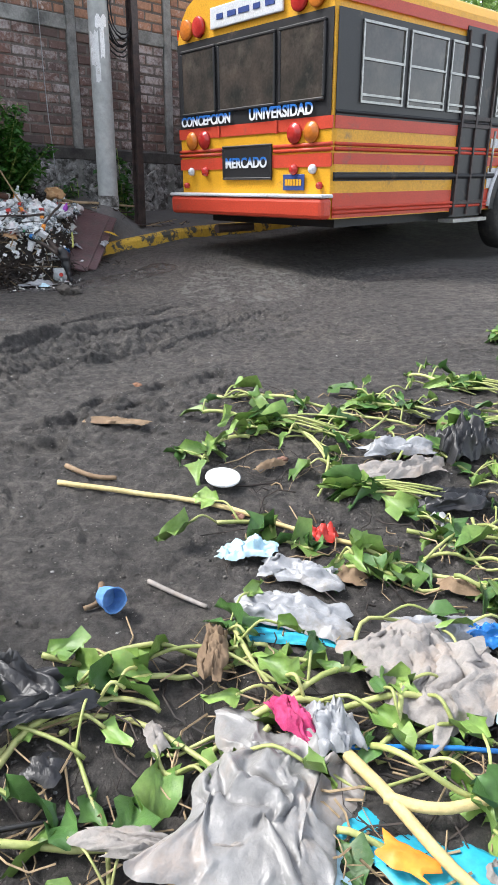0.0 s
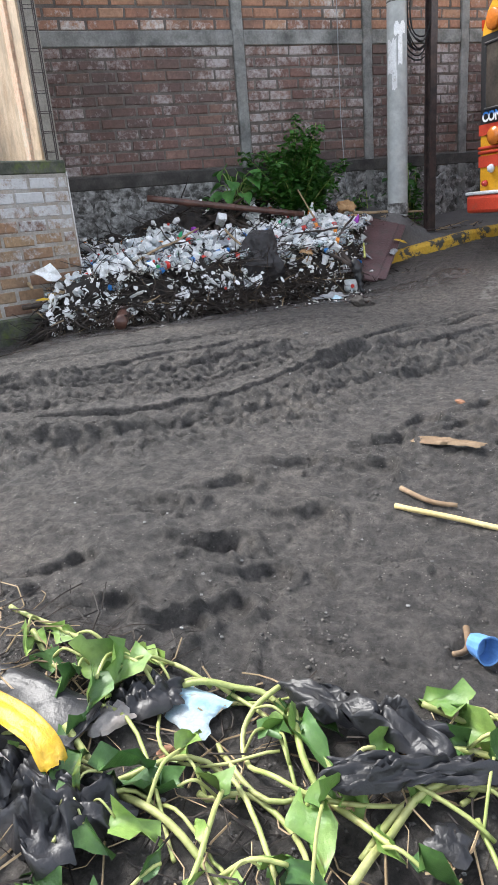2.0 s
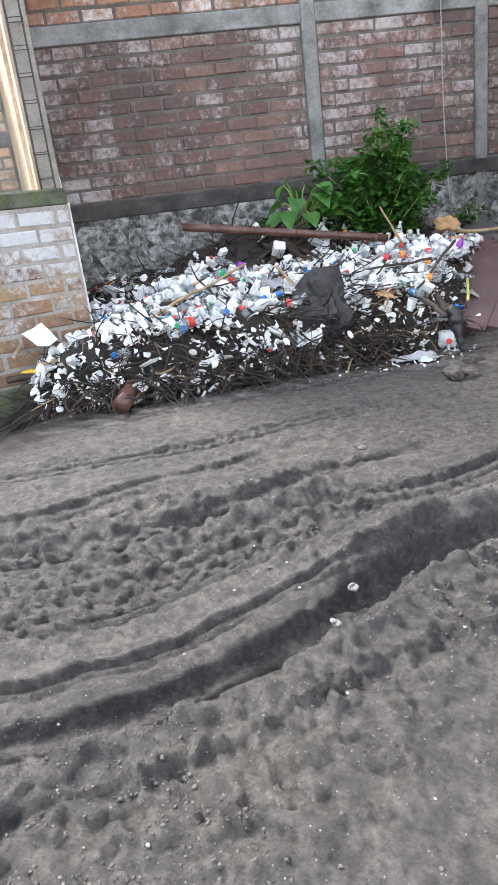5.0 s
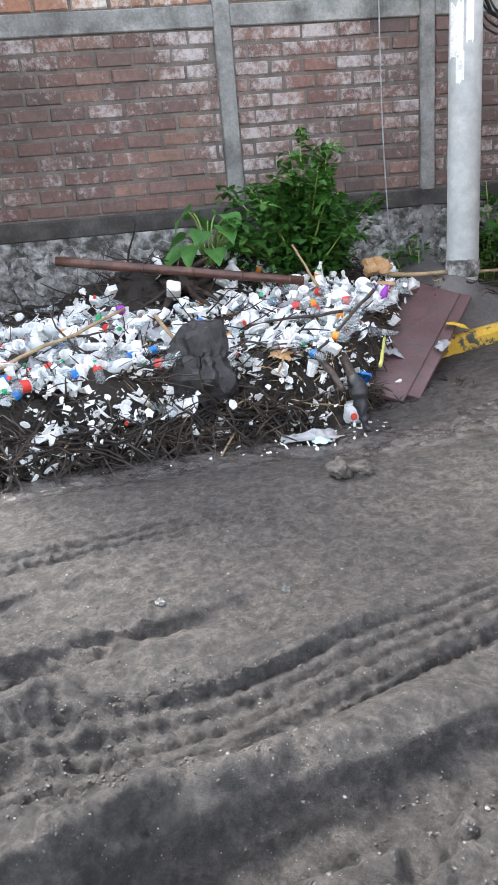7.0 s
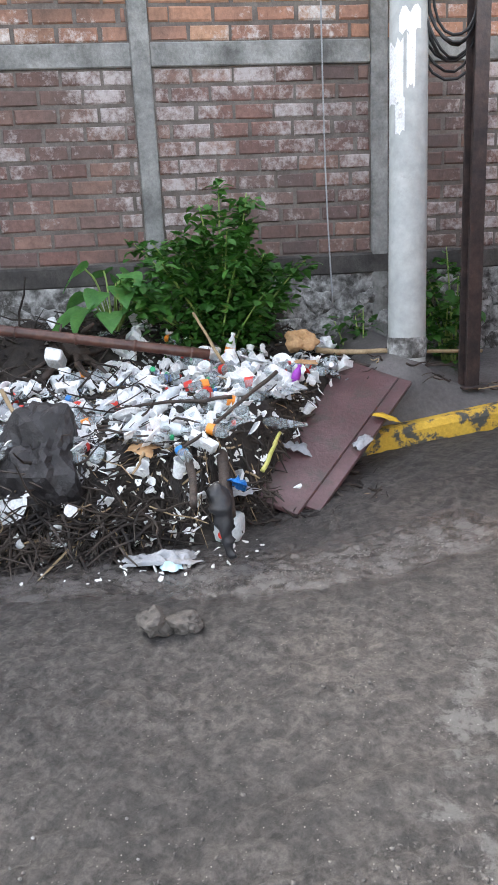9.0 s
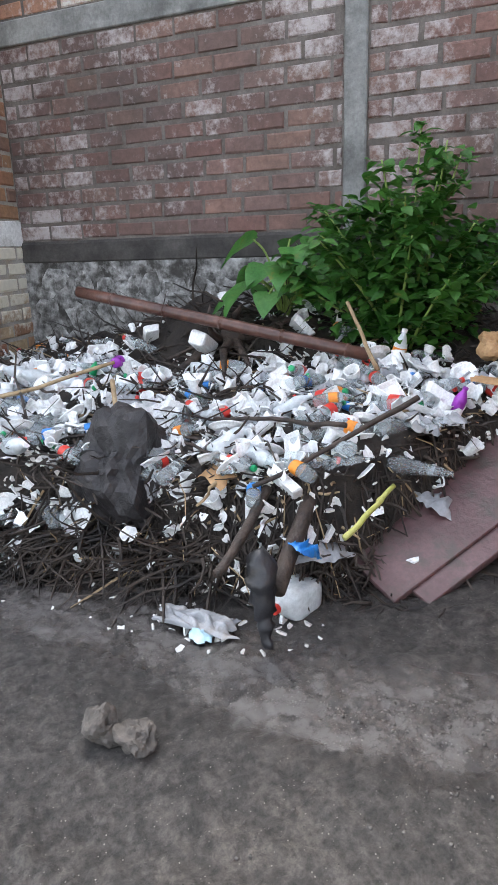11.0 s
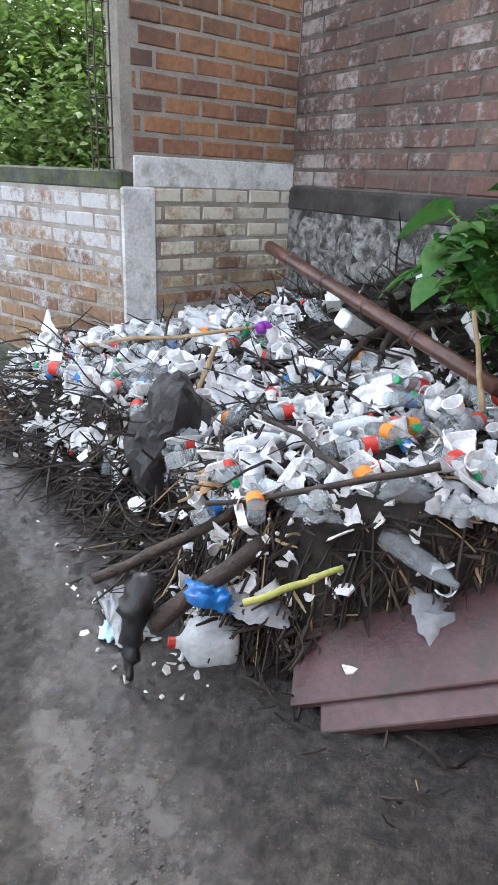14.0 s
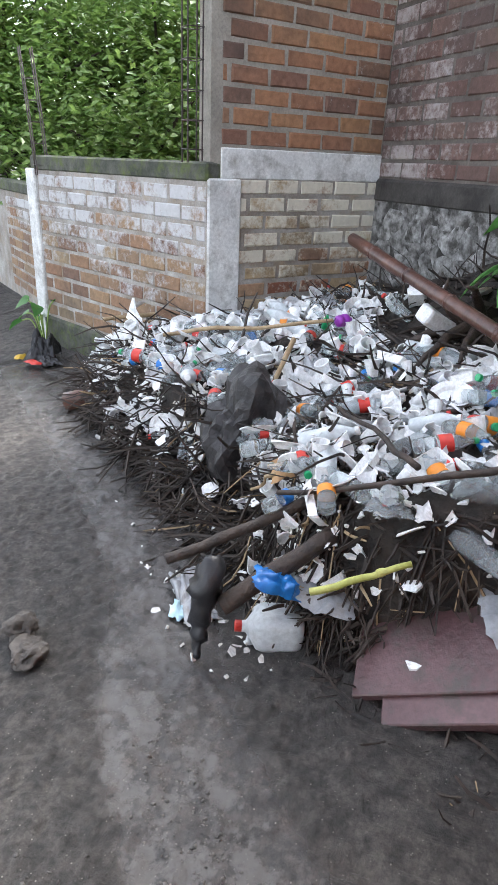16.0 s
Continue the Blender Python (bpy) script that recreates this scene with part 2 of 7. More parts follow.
    lk.new(n2.outputs[0], hs.inputs[0])
    lk.new(n6.outputs[0], hs.inputs[1])
    dry = nd.new("ShaderNodeMath")
    dry.operation = "MULTIPLY_ADD"
    lk.new(wet.outputs[0], dry.inputs[0])
    dry.inputs[1].default_value, dry.inputs[2].default_value = -0.85, 1.0
    hm = nd.new("ShaderNodeMath")
    hm.operation = "MULTIPLY"
    lk.new(hs.outputs[0], hm.inputs[0])
    lk.new(dry.outputs[0], hm.inputs[1])
    bump_node(nd, lk, hm.outputs[0], 1.0, 0.024, bs)
    return m


M_GROUND = ground_mat()
M_SOIL = mat("loose_wet_sand", (0.05, 0.046, 0.043), (0.12, 0.108, 0.098), 30, 0.75, 0.4, 120, world_space=True)

# ---- mesh helpers ----


def finish(ob_name, bm, material, parent=None, label="", smooth=False):
    me = bpy.data.meshes.new(ob_name)
    bm.to_mesh(me)
    bm.free()
    for mt in material if isinstance(material, (list, tuple)) else (material,):
        me.materials.append(mt)
    if smooth:
        me.polygons.foreach_set("use_smooth", [True] * len(me.polygons))
    ob = new(ob_name, me)
    if parent is not None:
        ob.parent = parent
    if label:
        tagged(ob, label)
    return ob


def part(name, bm, material, parent, label="", smooth=False):
    return finish(name, bm, material, parent, label, smooth)


def empty(name, m=None):
    ob = new(name)
    if m is not None:
        ob.matrix_world = m
    return ob


def add_box(bm, sx, sy, sz, m=None, bevel=0.0, seg=1):
    g = bmesh.ops.create_cube(bm, size=1.0, matrix=(m or Matrix()) @ Matrix.Diagonal((sx, sy, sz, 1)))
    if bevel:
        eds = list({e for v in g["verts"] for e in v.link_edges})
        bmesh.ops.bevel(bm, geom=eds, offset=bevel, segments=seg, affect="EDGES", profile=0.5)


def box(sx, sy, sz, m=None, bevel=0.0, seg=1):
    bm = bmesh.new()
    add_box(bm, sx, sy, sz, m, bevel, seg)
    return bm


def add_tube(bm, pts, radii, sides=8, caps=True):
    """A tube through points, with a radius for each."""
    pts = [Vector(p) for p in pts]
    if isinstance(radii, (int, float)):
        radii = [radii] * len(pts)
    rings, up = [], Vector((0.13, 0.31, 0.94))
    for i, p in enumerate(pts):
        t = (pts[min(i + 1, len(pts) - 1)] - pts[max(i - 1, 0)]).normalized()
        x = t.cross(up)
        if x.length < 0.05:
            x = t.cross(Vector((1, 0, 0)))
        x.normalize()
        y = t.cross(x).normalized()
        rings.append([bm.verts.new(p + (x * math.cos(2 * math.pi * k / sides) + y * math.sin(2 * math.pi * k / sides)) * radii[i]) for k in range(sides)])
    for a, b in zip(rings, rings[1:]):
        for k in range(sides):
            bm.faces.new((a[k], a[(k + 1) % sides], b[(k + 1) % sides], b[k]))
    if caps:
        bm.faces.new(list(reversed(rings[0])))
        bm.faces.new(rings[-1])


def tube(pts, radii, sides=8):
    bm = bmesh.new()
    add_tube(bm, pts, radii, sides)
    return bm


def add_lathe(bm, prof, sides=12, m=None):
    """Turns a profile of (radius, height) round z."""
    m = m or Matrix()
    rings = []
    for r, z in prof:
        rings.append([bm.verts.new(m @ Vector((max(r, 1e-4) * math.cos(2 * math.pi * k / sides), max(r, 1e-4) * math.sin(2 * math.pi * k / sides), z))) for k in range(sides)])
    for a, b in zip(rings, rings[1:]):
        for k in range(sides):
            bm.faces.new((a[k], a[(k + 1) % sides], b[(k + 1) % sides], b[k]))
    return rings


def lathe(prof, sides=12, m=None, closed=True):
    bm = bmesh.new()
    rings = add_lathe(bm, prof, sides, m)
    if closed:
        bm.faces.new(list(reversed(rings[0])))
        bm.faces.new(rings[-1])
    return bm


def spline(pts, n):
    """Catmull-Rom through points, n steps a span."""
    pts = [Vector(p) for p in pts]
    out = []
    for i in range(len(pts) - 1):
        p0, p1, p2, p3 = pts[max(i - 1, 0)], pts[i], pts[i + 1], pts[min(i + 2, len(pts) - 1)]
        for k in range(n):
            t = k / n
            out.append(0.5 * ((2 * p1) + (p2 - p0) * t + (2 * p0 - 5 * p1 + 4 * p2 - p3) * t * t + (3 * p1 - p0 - 3 * p2 + p3) * t ** 3))
    out.append(pts[-1])
    return out


# ---- plan ----
# C: the inner corner of the tall wall and the orange wall; d along the tall wall, n out of it to the street; e along the orange wall
C = Vector((-5.69, 6.59, 0))
D = Vector((0.75, 0.661, 0)).normalized()
N = Vector((0.661, -0.75, 0)).normalized()
E = Vector((0.785, -0.6195, 0)).normalized()
EN = Vector((0.6195, 0.785, 0)).normalized()


# stations of the heap and the kerb, and how many metres along the wall they stand
STATION, REACH = (-1.3, -0.16, 0.3, 1.4, 1.95, 2.5, 2.94, 3.83, 6, 14), (-1.15, -0.05, 0.62, 2.05, 2.58, 3.08, 3.5, 4.27, 6.4, 14.4)


def along_wall(a):
    return np.interp(a, STATION, REACH)


def wl(a, b, z=0.0):
    """A place a metres along the tall wall and b metres out from it."""
    return C + D * a + N * b + Vector((0, 0, z))


def ab(a, b, z=0.0):
    """A place by the heap's station a, b metres out from the tall wall."""
    return wl(float(along_wall(a)), b, z)


def lattice(ix, iy, seed):
    h = (ix.astype(np.int64) * 374761393 + iy.astype(np.int64) * 668265263 + seed * 974634777) & 0x7FFFFFFF
    h = ((h ^ (h >> 13)) * 1274126177) & 0x7FFFFFFF
    return ((h ^ (h >> 16)) & 0xFFFF) / 65535.0


def vnoise(x, y, seed=0):
    ix, iy = np.floor(x), np.floor(y)
    fx, fy = x - ix, y - iy
    fx, fy = fx * fx * (3 - 2 * fx), fy * fy * (3 - 2 * fy)
    a, b = lattice(ix, iy, seed), lattice(ix + 1, iy, seed)
    c, d2 = lattice(ix, iy + 1, seed), lattice(ix + 1, iy + 1, seed)
    return (a * (1 - fx) + b * fx) * (1 - fy) + (c * (1 - fx) + d2 * fx) * fy - 0.5


def sstep(lo, hi, v):
    t = np.clip((v - lo) / (hi - lo), 0, 1)
    return t * t * (3 - 2 * t)


def base_height(x, y):
    """The broad shape of the ground."""
    x, y = np.asarray(x, float), np.asarray(y, float)
    a = (x - C.x) * D.x + (y - C.y) * D.y
    b = (x - C.x) * N.x + (y - C.y) * N.y
    rise = 0.14 * np.clip(a - 2.75, 0, 2.6) + 0.05 * np.clip(a - 5.35, 0, 60)
    z = rise * (1 - 0.6 * sstep(1.4, 4.0, b))
    z = z - 0.10 * sstep(2.7, 1.7, y) * sstep(-1.4, -0.5, x) - 0.10 * sstep(-4.0, -4.7, x)
    return z


RUTS = [
    ([(-4.6, 1.2), (-3.3, 1.82), (-2.17, 2.32), (-1.88, 2.58), (-1.49, 3.08), (-1.27, 3.69), (-1.10, 3.98), (-0.81, 4.34), (-0.3, 4.95), (0.4, 5.8), (1.3, 7.0)], 0.10, 0.15),
    ([(-5.0, 1.75), (-3.9, 2.2), (-3.0, 2.62), (-2.28, 3.07), (-1.95, 3.6), (-1.67, 4.02), (-1.31, 4.39), (-0.97, 4.90), (-0.78, 5.19), (-0.2, 5.95), (1.0, 7.4)], 0.16, 0.09),
    ([(-4.51, 3.49), (-4.09, 3.00), (-3.25, 3.03), (-2.59, 3.40), (-2.09, 4.03), (-1.70, 4.73), (-1.25, 5.34), (-0.54, 6.17)], 0.06, 0.09),
    ([(-4.73, 3.77), (-4.21, 3.51), (-3.47, 3.88), (-2.76, 4.55), (-2.18, 5.26), (-1.60, 5.85), (-0.90, 6.65)], 0.09, 0.06),
]
PRINTS = [(-0.96, 1.49, 0.7), (-0.98, 1.27, 1.0), (-0.94, 1.86, 0.5), (-1.17, 1.58, 0.4), (-1.09, 1.17, 0.6), (-1.29, 1.16, 0.5), (-0.66, 2.70, 1.1), (-0.50, 2.65, 0.9), (-1.24, 1.93, 0.8), (-1.13, 1.60, 0.3), (-0.42, 2.95, 0.9), (-0.2, 3.15, 0.7), (-0.05, 2.9, 1.2), (-0.8, 2.25, 0.2), (-1.5, 1.3, 0.9), (-1.1, 2.2, 0.4), (-0.75, 2.45, 0.6), (-1.45, 1.75, 0.1)]


def path_field(x, y, pts, reach):
    """Signed distance to a line and the length along it, where it is near."""
    best = np.full(x.shape, 9.0)
    along = np.zeros(x.shape)
    s = 0.0
    line = [(p.x, p.y) for p in spline([(px, py, 0) for px, py in pts], 6)]
    for (x0, y0), (x1, y1) in zip(line, line[1:]):
        dx, dy = x1 - x0, y1 - y0
        ln = math.hypot(dx, dy)
        near = (x > min(x0, x1) - reach) & (x < max(x0, x1) + reach) & (y > min(y0, y1) - reach) & (y < max(y0, y1) + reach)
        if near.any():
            qx, qy = x[near] - x0, y[near] - y0
            t = np.clip((qx * dx + qy * dy) / ln ** 2, 0, 1)
            ds = np.hypot(qx - t * dx, qy - t * dy) * np.where(qx * dy - qy * dx > 0, 1.0, -1.0)
            old, ola = best[near], along[near]
            hit = np.abs(ds) < np.abs(old)
            best[near], along[near] = np.where(hit, ds, old), np.where(hit, s + t * ln, ola)
        s += ln
    return best, along


def fine_height(x, y):
    """Ruts with tread marks, footprints, clods and ripples, fading out away from the camera's way."""
    z = base_height(x, y)
    a = (x - C.x) * D.x + (y - C.y) * D.y
    b = (x - C.x) * N.x + (y - C.y) * N.y
    near = sstep(9.0, 6.0, np.hypot(x + 1.6, y - 3.6))
    dry = sstep(3.6, 4.4, b + 0.5 * vnoise(a * 0.8, b * 0.8, 51))
    wob = 0.06 * vnoise(x * 2.1, y * 2.1, 5) + 0.016 * vnoise(x * 7, y * 7, 6) + 0.005 * vnoise(x * 23, y * 23, 17)
    z = z + near * (0.05 * vnoise(x * 0.9, y * 0.9, 1) + (0.006 + 0.014 * dry) * vnoise(x * 3.1, y * 3.1, 2) + (0.002 + 0.008 * dry) * vnoise(x * 9, y * 9, 3) + 0.011 * vnoise(x * 22, y * 22, 4) + 0.012 * vnoise(x * 41, y * 41, 16))
    d0, s0 = path_field(x, y, RUTS[0][0], 1.2)
    bank = sstep(0.08, 0.16, d0 + wob) * sstep(0.62, 0.40, d0 + wob * 3) * sstep(5.6, 4.8, y)
    patch = sstep(0.08, 0.20, vnoise(x * 1.3 + 3, y * 1.3, 7)) * (0.15 + 0.85 * dry) * (0.25 + 0.75 * sstep(2.0, 2.8, y))
    churn = near * np.maximum(0.9 * bank, 0.75 * patch)
    clod = sstep(-0.05, 0.12, vnoise(x * 17, y * 17, 8)) * (0.010 + 0.010 * vnoise(x * 6, y * 6, 28)) + 0.017 * sstep(0.0, 0.14, vnoise(x * 29, y * 29, 9)) + 0.012 * vnoise(x * 45, y * 45, 29)
    z = z + churn * 1.25 * clod + 0.02 * near * bank
    streak = near * (1 - 0.6 * dry) * sstep(0.08, 0.20, vnoise(a * 1.6 + 4 * wob, b * 9, 52)) * sstep(0.0, 0.2, vnoise(a * 0.9, b * 1.5, 53))
    z = z + streak * (0.006 + 0.016 * vnoise(x * 26, y * 26, 54) + 0.010 * vnoise(x * 43, y * 43, 55))
    crust = near * dry * sstep(-0.1, 0.1, vnoise(x * 0.8, y * 0.8, 50))
    for fr, am, sd in ((1.9, 0.020, 41), (4.4, 0.012, 42)):
        z = z + crust * am * (sstep(-0.012, 0.012, vnoise(x * fr + 0.35 * vnoise(x * 9, y * 9, sd), y * fr + 0.1 * vnoise(x * 25, y * 25, sd), sd + 5)) - 0.5)
    dist, s = path_field(x, y, RUTS[1][0], 1.7)
    lane = near * sstep(1.3, 0.8, np.abs(dist - 0.1)) * (0.25 + 0.75 * sstep(5.6, 4.6, y))
    q1 = vnoise(dist * 4.2 + wob * 7, s * 0.33, 31)
    q2 = vnoise(dist * 9.5 + wob * 12, s * 0.6, 32)
    z = z + lane * (0.045 * (sstep(-0.03, 0.05, q1) - 0.5) + 0.022 * (sstep(-0.03, 0.03, q2) - 0.5) + 0.020 * (0.2 - np.abs(q2)) + 0.010 * (0.2 - np.abs(vnoise(dist * 24 + wob * 9, s * 1.2, 33))))
    for i, (pts, half, deep) in enumerate(RUTS):
        dist, s = path_field(x, y, pts, 0.8)
        dist = dist + wob * (0.55 + 0.3 * (i % 2))
        q = np.abs(dist)
        amp = (0.8 + 0.5 * vnoise(s * 0.9, s * 0 + i, 11)) * (0.12 + 0.88 * sstep(5.4, 4.5, y))
        steep = sstep(half + 0.014, half - 0.014, q)
        cut = steep * (0.45 + 0.55 * sstep(-half, half, dist))
        berm = np.exp(-((q - half - 0.07) / 0.06) ** 2) * (1 + 0.5 * vnoise(x * 14, y * 14, 12))
        notch = np.sign(np.sin(2 * math.pi * (s + 0.7 * np.abs(dist)) / 0.055))
        tread = sstep(-0.25, 0.25, np.cos(2 * math.pi * dist / 0.072) + 0.35 * notch)
        z = z - deep * amp * cut + 0.40 * deep * amp * berm + steep * tread * sstep(6.0, 5.2, y) * sstep(2.2, 3.2, y) * (0.020 if i % 2 else 0.004)
    for px, py, an in PRINTS:
        near_p = (np.abs(x - px) < 0.4) & (np.abs(y - py) < 0.4)
        qx, qy = x[near_p] - px, y[near_p] - py
        u, v = qx * math.cos(an) + qy * math.sin(an), -qx * math.sin(an) + qy * math.cos(an)
        w = 0.052 - 0.013 * np.cos(u * 20)
        r = np.hypot(np.clip(np.abs(u) - 0.085, 0, 1), v) / w + 0.25 * vnoise(qx * 11 + px * 50, qy * 11, 14)
        z[near_p] += -0.024 * sstep(1.03, 0.95, r) * (0.2 + 0.8 * sstep(-0.14, 0.16, u + 0.5 * v)) + 0.012 * np.exp(-((r - 1.35) / 0.3) ** 2) * (1 + 2.5 * vnoise(qx * 30, qy * 30, 15))
    return z


def gz(x, y):
    return float(base_height(x, y))


def sheet_lines(lo, hi, step, far):
    core = np.arange(lo, hi, step)
    grow, s, v = [], step, hi
    while v < far:
        s *= 1.22
        v += s
        grow.append(v)
    low, s, v = [], step, lo
    while v > -far:
        s *= 1.22
        v -= s
        low.append(v)
    return np.array(low[::-1] + list(core) + grow)


def grid_object(name, X, Y, Z, material):
    nx, ny = X.shape
    me = bpy.data.meshes.new(name)
    idx = np.arange(nx * ny).reshape(nx, ny)
    quads = np.stack([idx[:-1, :-1], idx[1:, :-1], idx[1:, 1:], idx[:-1, 1:]], -1).reshape(-1, 4)
    me.vertices.add(nx * ny)
    me.vertices.foreach_set("co", np.stack([X, Y, Z], -1).astype(np.float32).ravel())
    me.loops.add(quads.size)
    me.loops.foreach_set("vertex_index", quads.astype(np.int32).ravel())
    me.polygons.add(len(quads))
    me.polygons.foreach_set("loop_start", np.arange(0, quads.size, 4, dtype=np.int32))
    me.polygons.foreach_set("use_smooth", np.ones(len(quads), bool))
    me.update(calc_edges=True)
    me.materials.append(material)
    return new(name, me)


LX, LY = sheet_lines(-3.6, 1.1, 0.0095, 400), sheet_lines(0.4, 7.3, 0.0095, 400)
gx, gy = np.meshgrid(LX, LY, indexing="ij")
GZ = fine_height(gx, gy)
ground = grid_object("ground", gx, gy, GZ, M_GROUND)
tagged(ground, "dark wet volcanic sand street with tyre ruts and footprints", "ground", kind="structure")
ga, gb = (gx - C.x) * D.x + (gy - C.y) * D.y, (gx - C.x) * N.x + (gy - C.y) * N.y
WET_RUN = [(-4.50, 3.95), (-3.62, 4.98), (-2.94, 5.73), (-2.30, 6.36), (-1.76, 6.64), (-1.36, 6.89), (-0.98, 7.32)]
run, _ = path_field(gx, gy, WET_RUN, 0.7)
damp = sstep(4.1, 2.5, gb) * 0.44 + sstep(0.34, 0.08, np.abs(run)) * 0.5
damp = np.where(gb > 4.5, 0.12, damp)
slab_mask = sstep(1.15, 0.75, np.hypot((gx + 0.05) / 0.75, (gy - 6.5) / 1.15)) * 0.50 + 0.60 * sstep(0.26, 0.10, np.abs(run - 0.05))
col = np.stack([damp, slab_mask, damp * 0, damp * 0 + 1], -1).astype(np.float32)
attr = ground.data.color_attributes.new("damp", "FLOAT_COLOR", "POINT")
attr.data.foreach_set("color", col.ravel())

# loose clods and grit of the churned sand
crng = np.random.default_rng(4)
cx, cy = crng.uniform(-3.6, 1.0, 150000), crng.uniform(0.6, 7.3, 150000)
rd, _ = path_field(cx, cy, RUTS[0][0], 0.8)
rl, _ = path_field(cx, cy, RUTS[1][0], 1.5)
cb = (cx - C.x) * N.x + (cy - C.y) * N.y
ca = (cx - C.x) * D.x + (cy - C.y) * D.y
want = 0.05 + 0.75 * sstep(0.05, 0.15, rd) * sstep(0.65, 0.40, rd) * sstep(6, 5, cy) + 0.5 * sstep(0.05, 0.2, vnoise(cx * 1.3 + 3, cy * 1.3, 7)) + 0.45 * sstep(0.06, 0.2, vnoise(ca * 1.6, cb * 9, 52)) + 0.4 * sstep(0.1, 0.3, vnoise(rl * 9, ca * 0.5, 32)) * sstep(1.2, 0.8, np.abs(rl))
keep = (crng.random(len(cx)) < want * 0.8 * (0.3 + 0.7 * sstep(-0.1, 0.2, vnoise(cx * 6, cy * 6, 60)))) & (cb > 2.55)
cx, cy = cx[keep], cy[keep]
cs = 0.0022 + 0.0062 * crng.random(len(cx)) ** 3
cz = fine_height(cx, cy) - 0.1 * cs
octa = np.array([(1, 0, 0), (0, 1, 0), (-1, 0, 0), (0, -1, 0), (0, 0, 0.8), (0, 0, -0.8)])
pts = np.stack([cx, cy, cz], -1)[:, None, :] + cs[:, None, None] * octa[None] * crng.uniform(0.55, 1.35, (len(cx), 6, 1)) + cs[:, None, None] * crng.uniform(-0.35, 0.35, (len(cx), 6, 3))
tri = np.array([(0, 1, 4), (1, 2, 4), (2, 3, 4), (3, 0, 4), (1, 0, 5), (2, 1, 5), (3, 2, 5), (0, 3, 5)])
faces = (tri[None] + 6 * np.arange(len(cx))[:, None, None]).reshape(-1, 3)
cme = bpy.data.meshes.new("clods")
cme.vertices.add(len(cx) * 6)
cme.vertices.foreach_set("co", pts.astype(np.float32).ravel())
cme.loops.add(faces.size)
cme.loops.foreach_set("vertex_index", faces.astype(np.int32).ravel())
cme.polygons.add(len(faces))
cme.polygons.foreach_set("loop_start", np.arange(0, faces.size, 3, dtype=np.int32))
cme.update(calc_edges=True)
cme.materials.append(M_SOIL)
clods = new("clods", cme)
tagged(clods, "loose clods and grit of dark wet sand", "clods", kind="stuff")

# ---- walls ----
rng = random.Random(11)


def brick_mesh(name, ln, ht, dp, seed, material):
    """One brick, its face towards -y, with a worn chamfer round the face."""
    r = random.Random(seed)
    j = lambda s: r.uniform(-s, s)
    bm = bmesh.new()
    ring = [(-1, -1), (1, -1), (1, 1), (-1, 1)]
    f = [bm.verts.new((sx * (ln / 2 - 0.010) + j(0.004), -dp / 2 + j(0.003), sz * (ht / 2 - 0.010) + j(0.004))) for sx, sz in ring]
    g = [bm.verts.new((sx * ln / 2 + j(0.004), -dp / 2 + 0.010 + j(0.002), sz * ht / 2 + j(0.004))) for sx, sz in ring]
    h = [bm.verts.new((sx * ln / 2, dp / 2, sz * ht / 2)) for sx, sz in ring]
    bm.faces.new(f)
    for k in range(4):
        q = (k + 1) % 4
        bm.faces.new((f[q], f[k], g[k], g[q]))
        bm.faces.new((g[q], g[k], h[k], h[q]))
    me = bpy.data.meshes.new(name)
    bm.normal_update()
    bm.to_mesh(me)
    bm.free()
    me.materials.append(material)
    return me


PITCH, COURSE = 0.305, 0.123
BRICK_CACHE = {}


def lay_bricks(parent, p0, along, out, length, z0, z1, material, proud=0.008, skip=None):
    """Courses of bricks in the face that starts at p0 and runs along; out points to the street."""
    ang = math.atan2(along.y, along.x)
    if math.sin(ang) * out.x - math.cos(ang) * out.y < 0:
        ang += math.pi
    rows = max(1, round((z1 - z0) / COURSE))
    ch = (z1 - z0) / rows
    for r in range(rows):
        x = -(r % 2) * PITCH / 2 - rng.uniform(0, 0.03)
        while x < length - 0.03:
            lo, hi = max(x, 0.0), min(x + PITCH * rng.uniform(0.94, 1.05), length)
            x = hi if hi > x else x + PITCH
            ln = hi - lo - 0.020
            if ln < 0.04:
                continue
            key = (material.name, round(ln / 0.02), rng.randrange(3), round(ch, 3))
            if key not in BRICK_CACHE:
                BRICK_CACHE[key] = brick_mesh("brick", key[1] * 0.02, ch - 0.024, 0.07, hash(key[1:]) % 9999, material)
            zc = z0 + (r + 0.5) * ch
            c = p0 + along * ((lo + hi) / 2) + out * (proud - 0.035 + rng.uniform(-0.004, 0.004))
            if skip and skip((lo + hi) / 2, zc):
                continue
            ob = new("brick", BRICK_CACHE[key])
            ob.parent = parent
            ob.matrix_basis = Matrix.Translation((c.x, c.y, zc)) @ Euler((rng.uniform(-0.012, 0.012), rng.uniform(-0.008, 0.008), ang + rng.uniform(-0.008, 0.008))).to_matrix().to_4x4()


def slab(name, p0, along, out, length, z0, z1, thick, material, front=0.0, bevel=0.0):
    """An upright slab whose face stands `front` metres out of the line from p0."""
    c = p0 + along * (length / 2) + out * (front - thick / 2)
    m = Matrix.Translation((c.x, c.y, (z0 + z1) / 2)) @ Matrix.Rotation(math.atan2(along.y, along.x), 4, "Z")
    return finish(name, box(length, thick, z1 - z0, m, bevel), material)


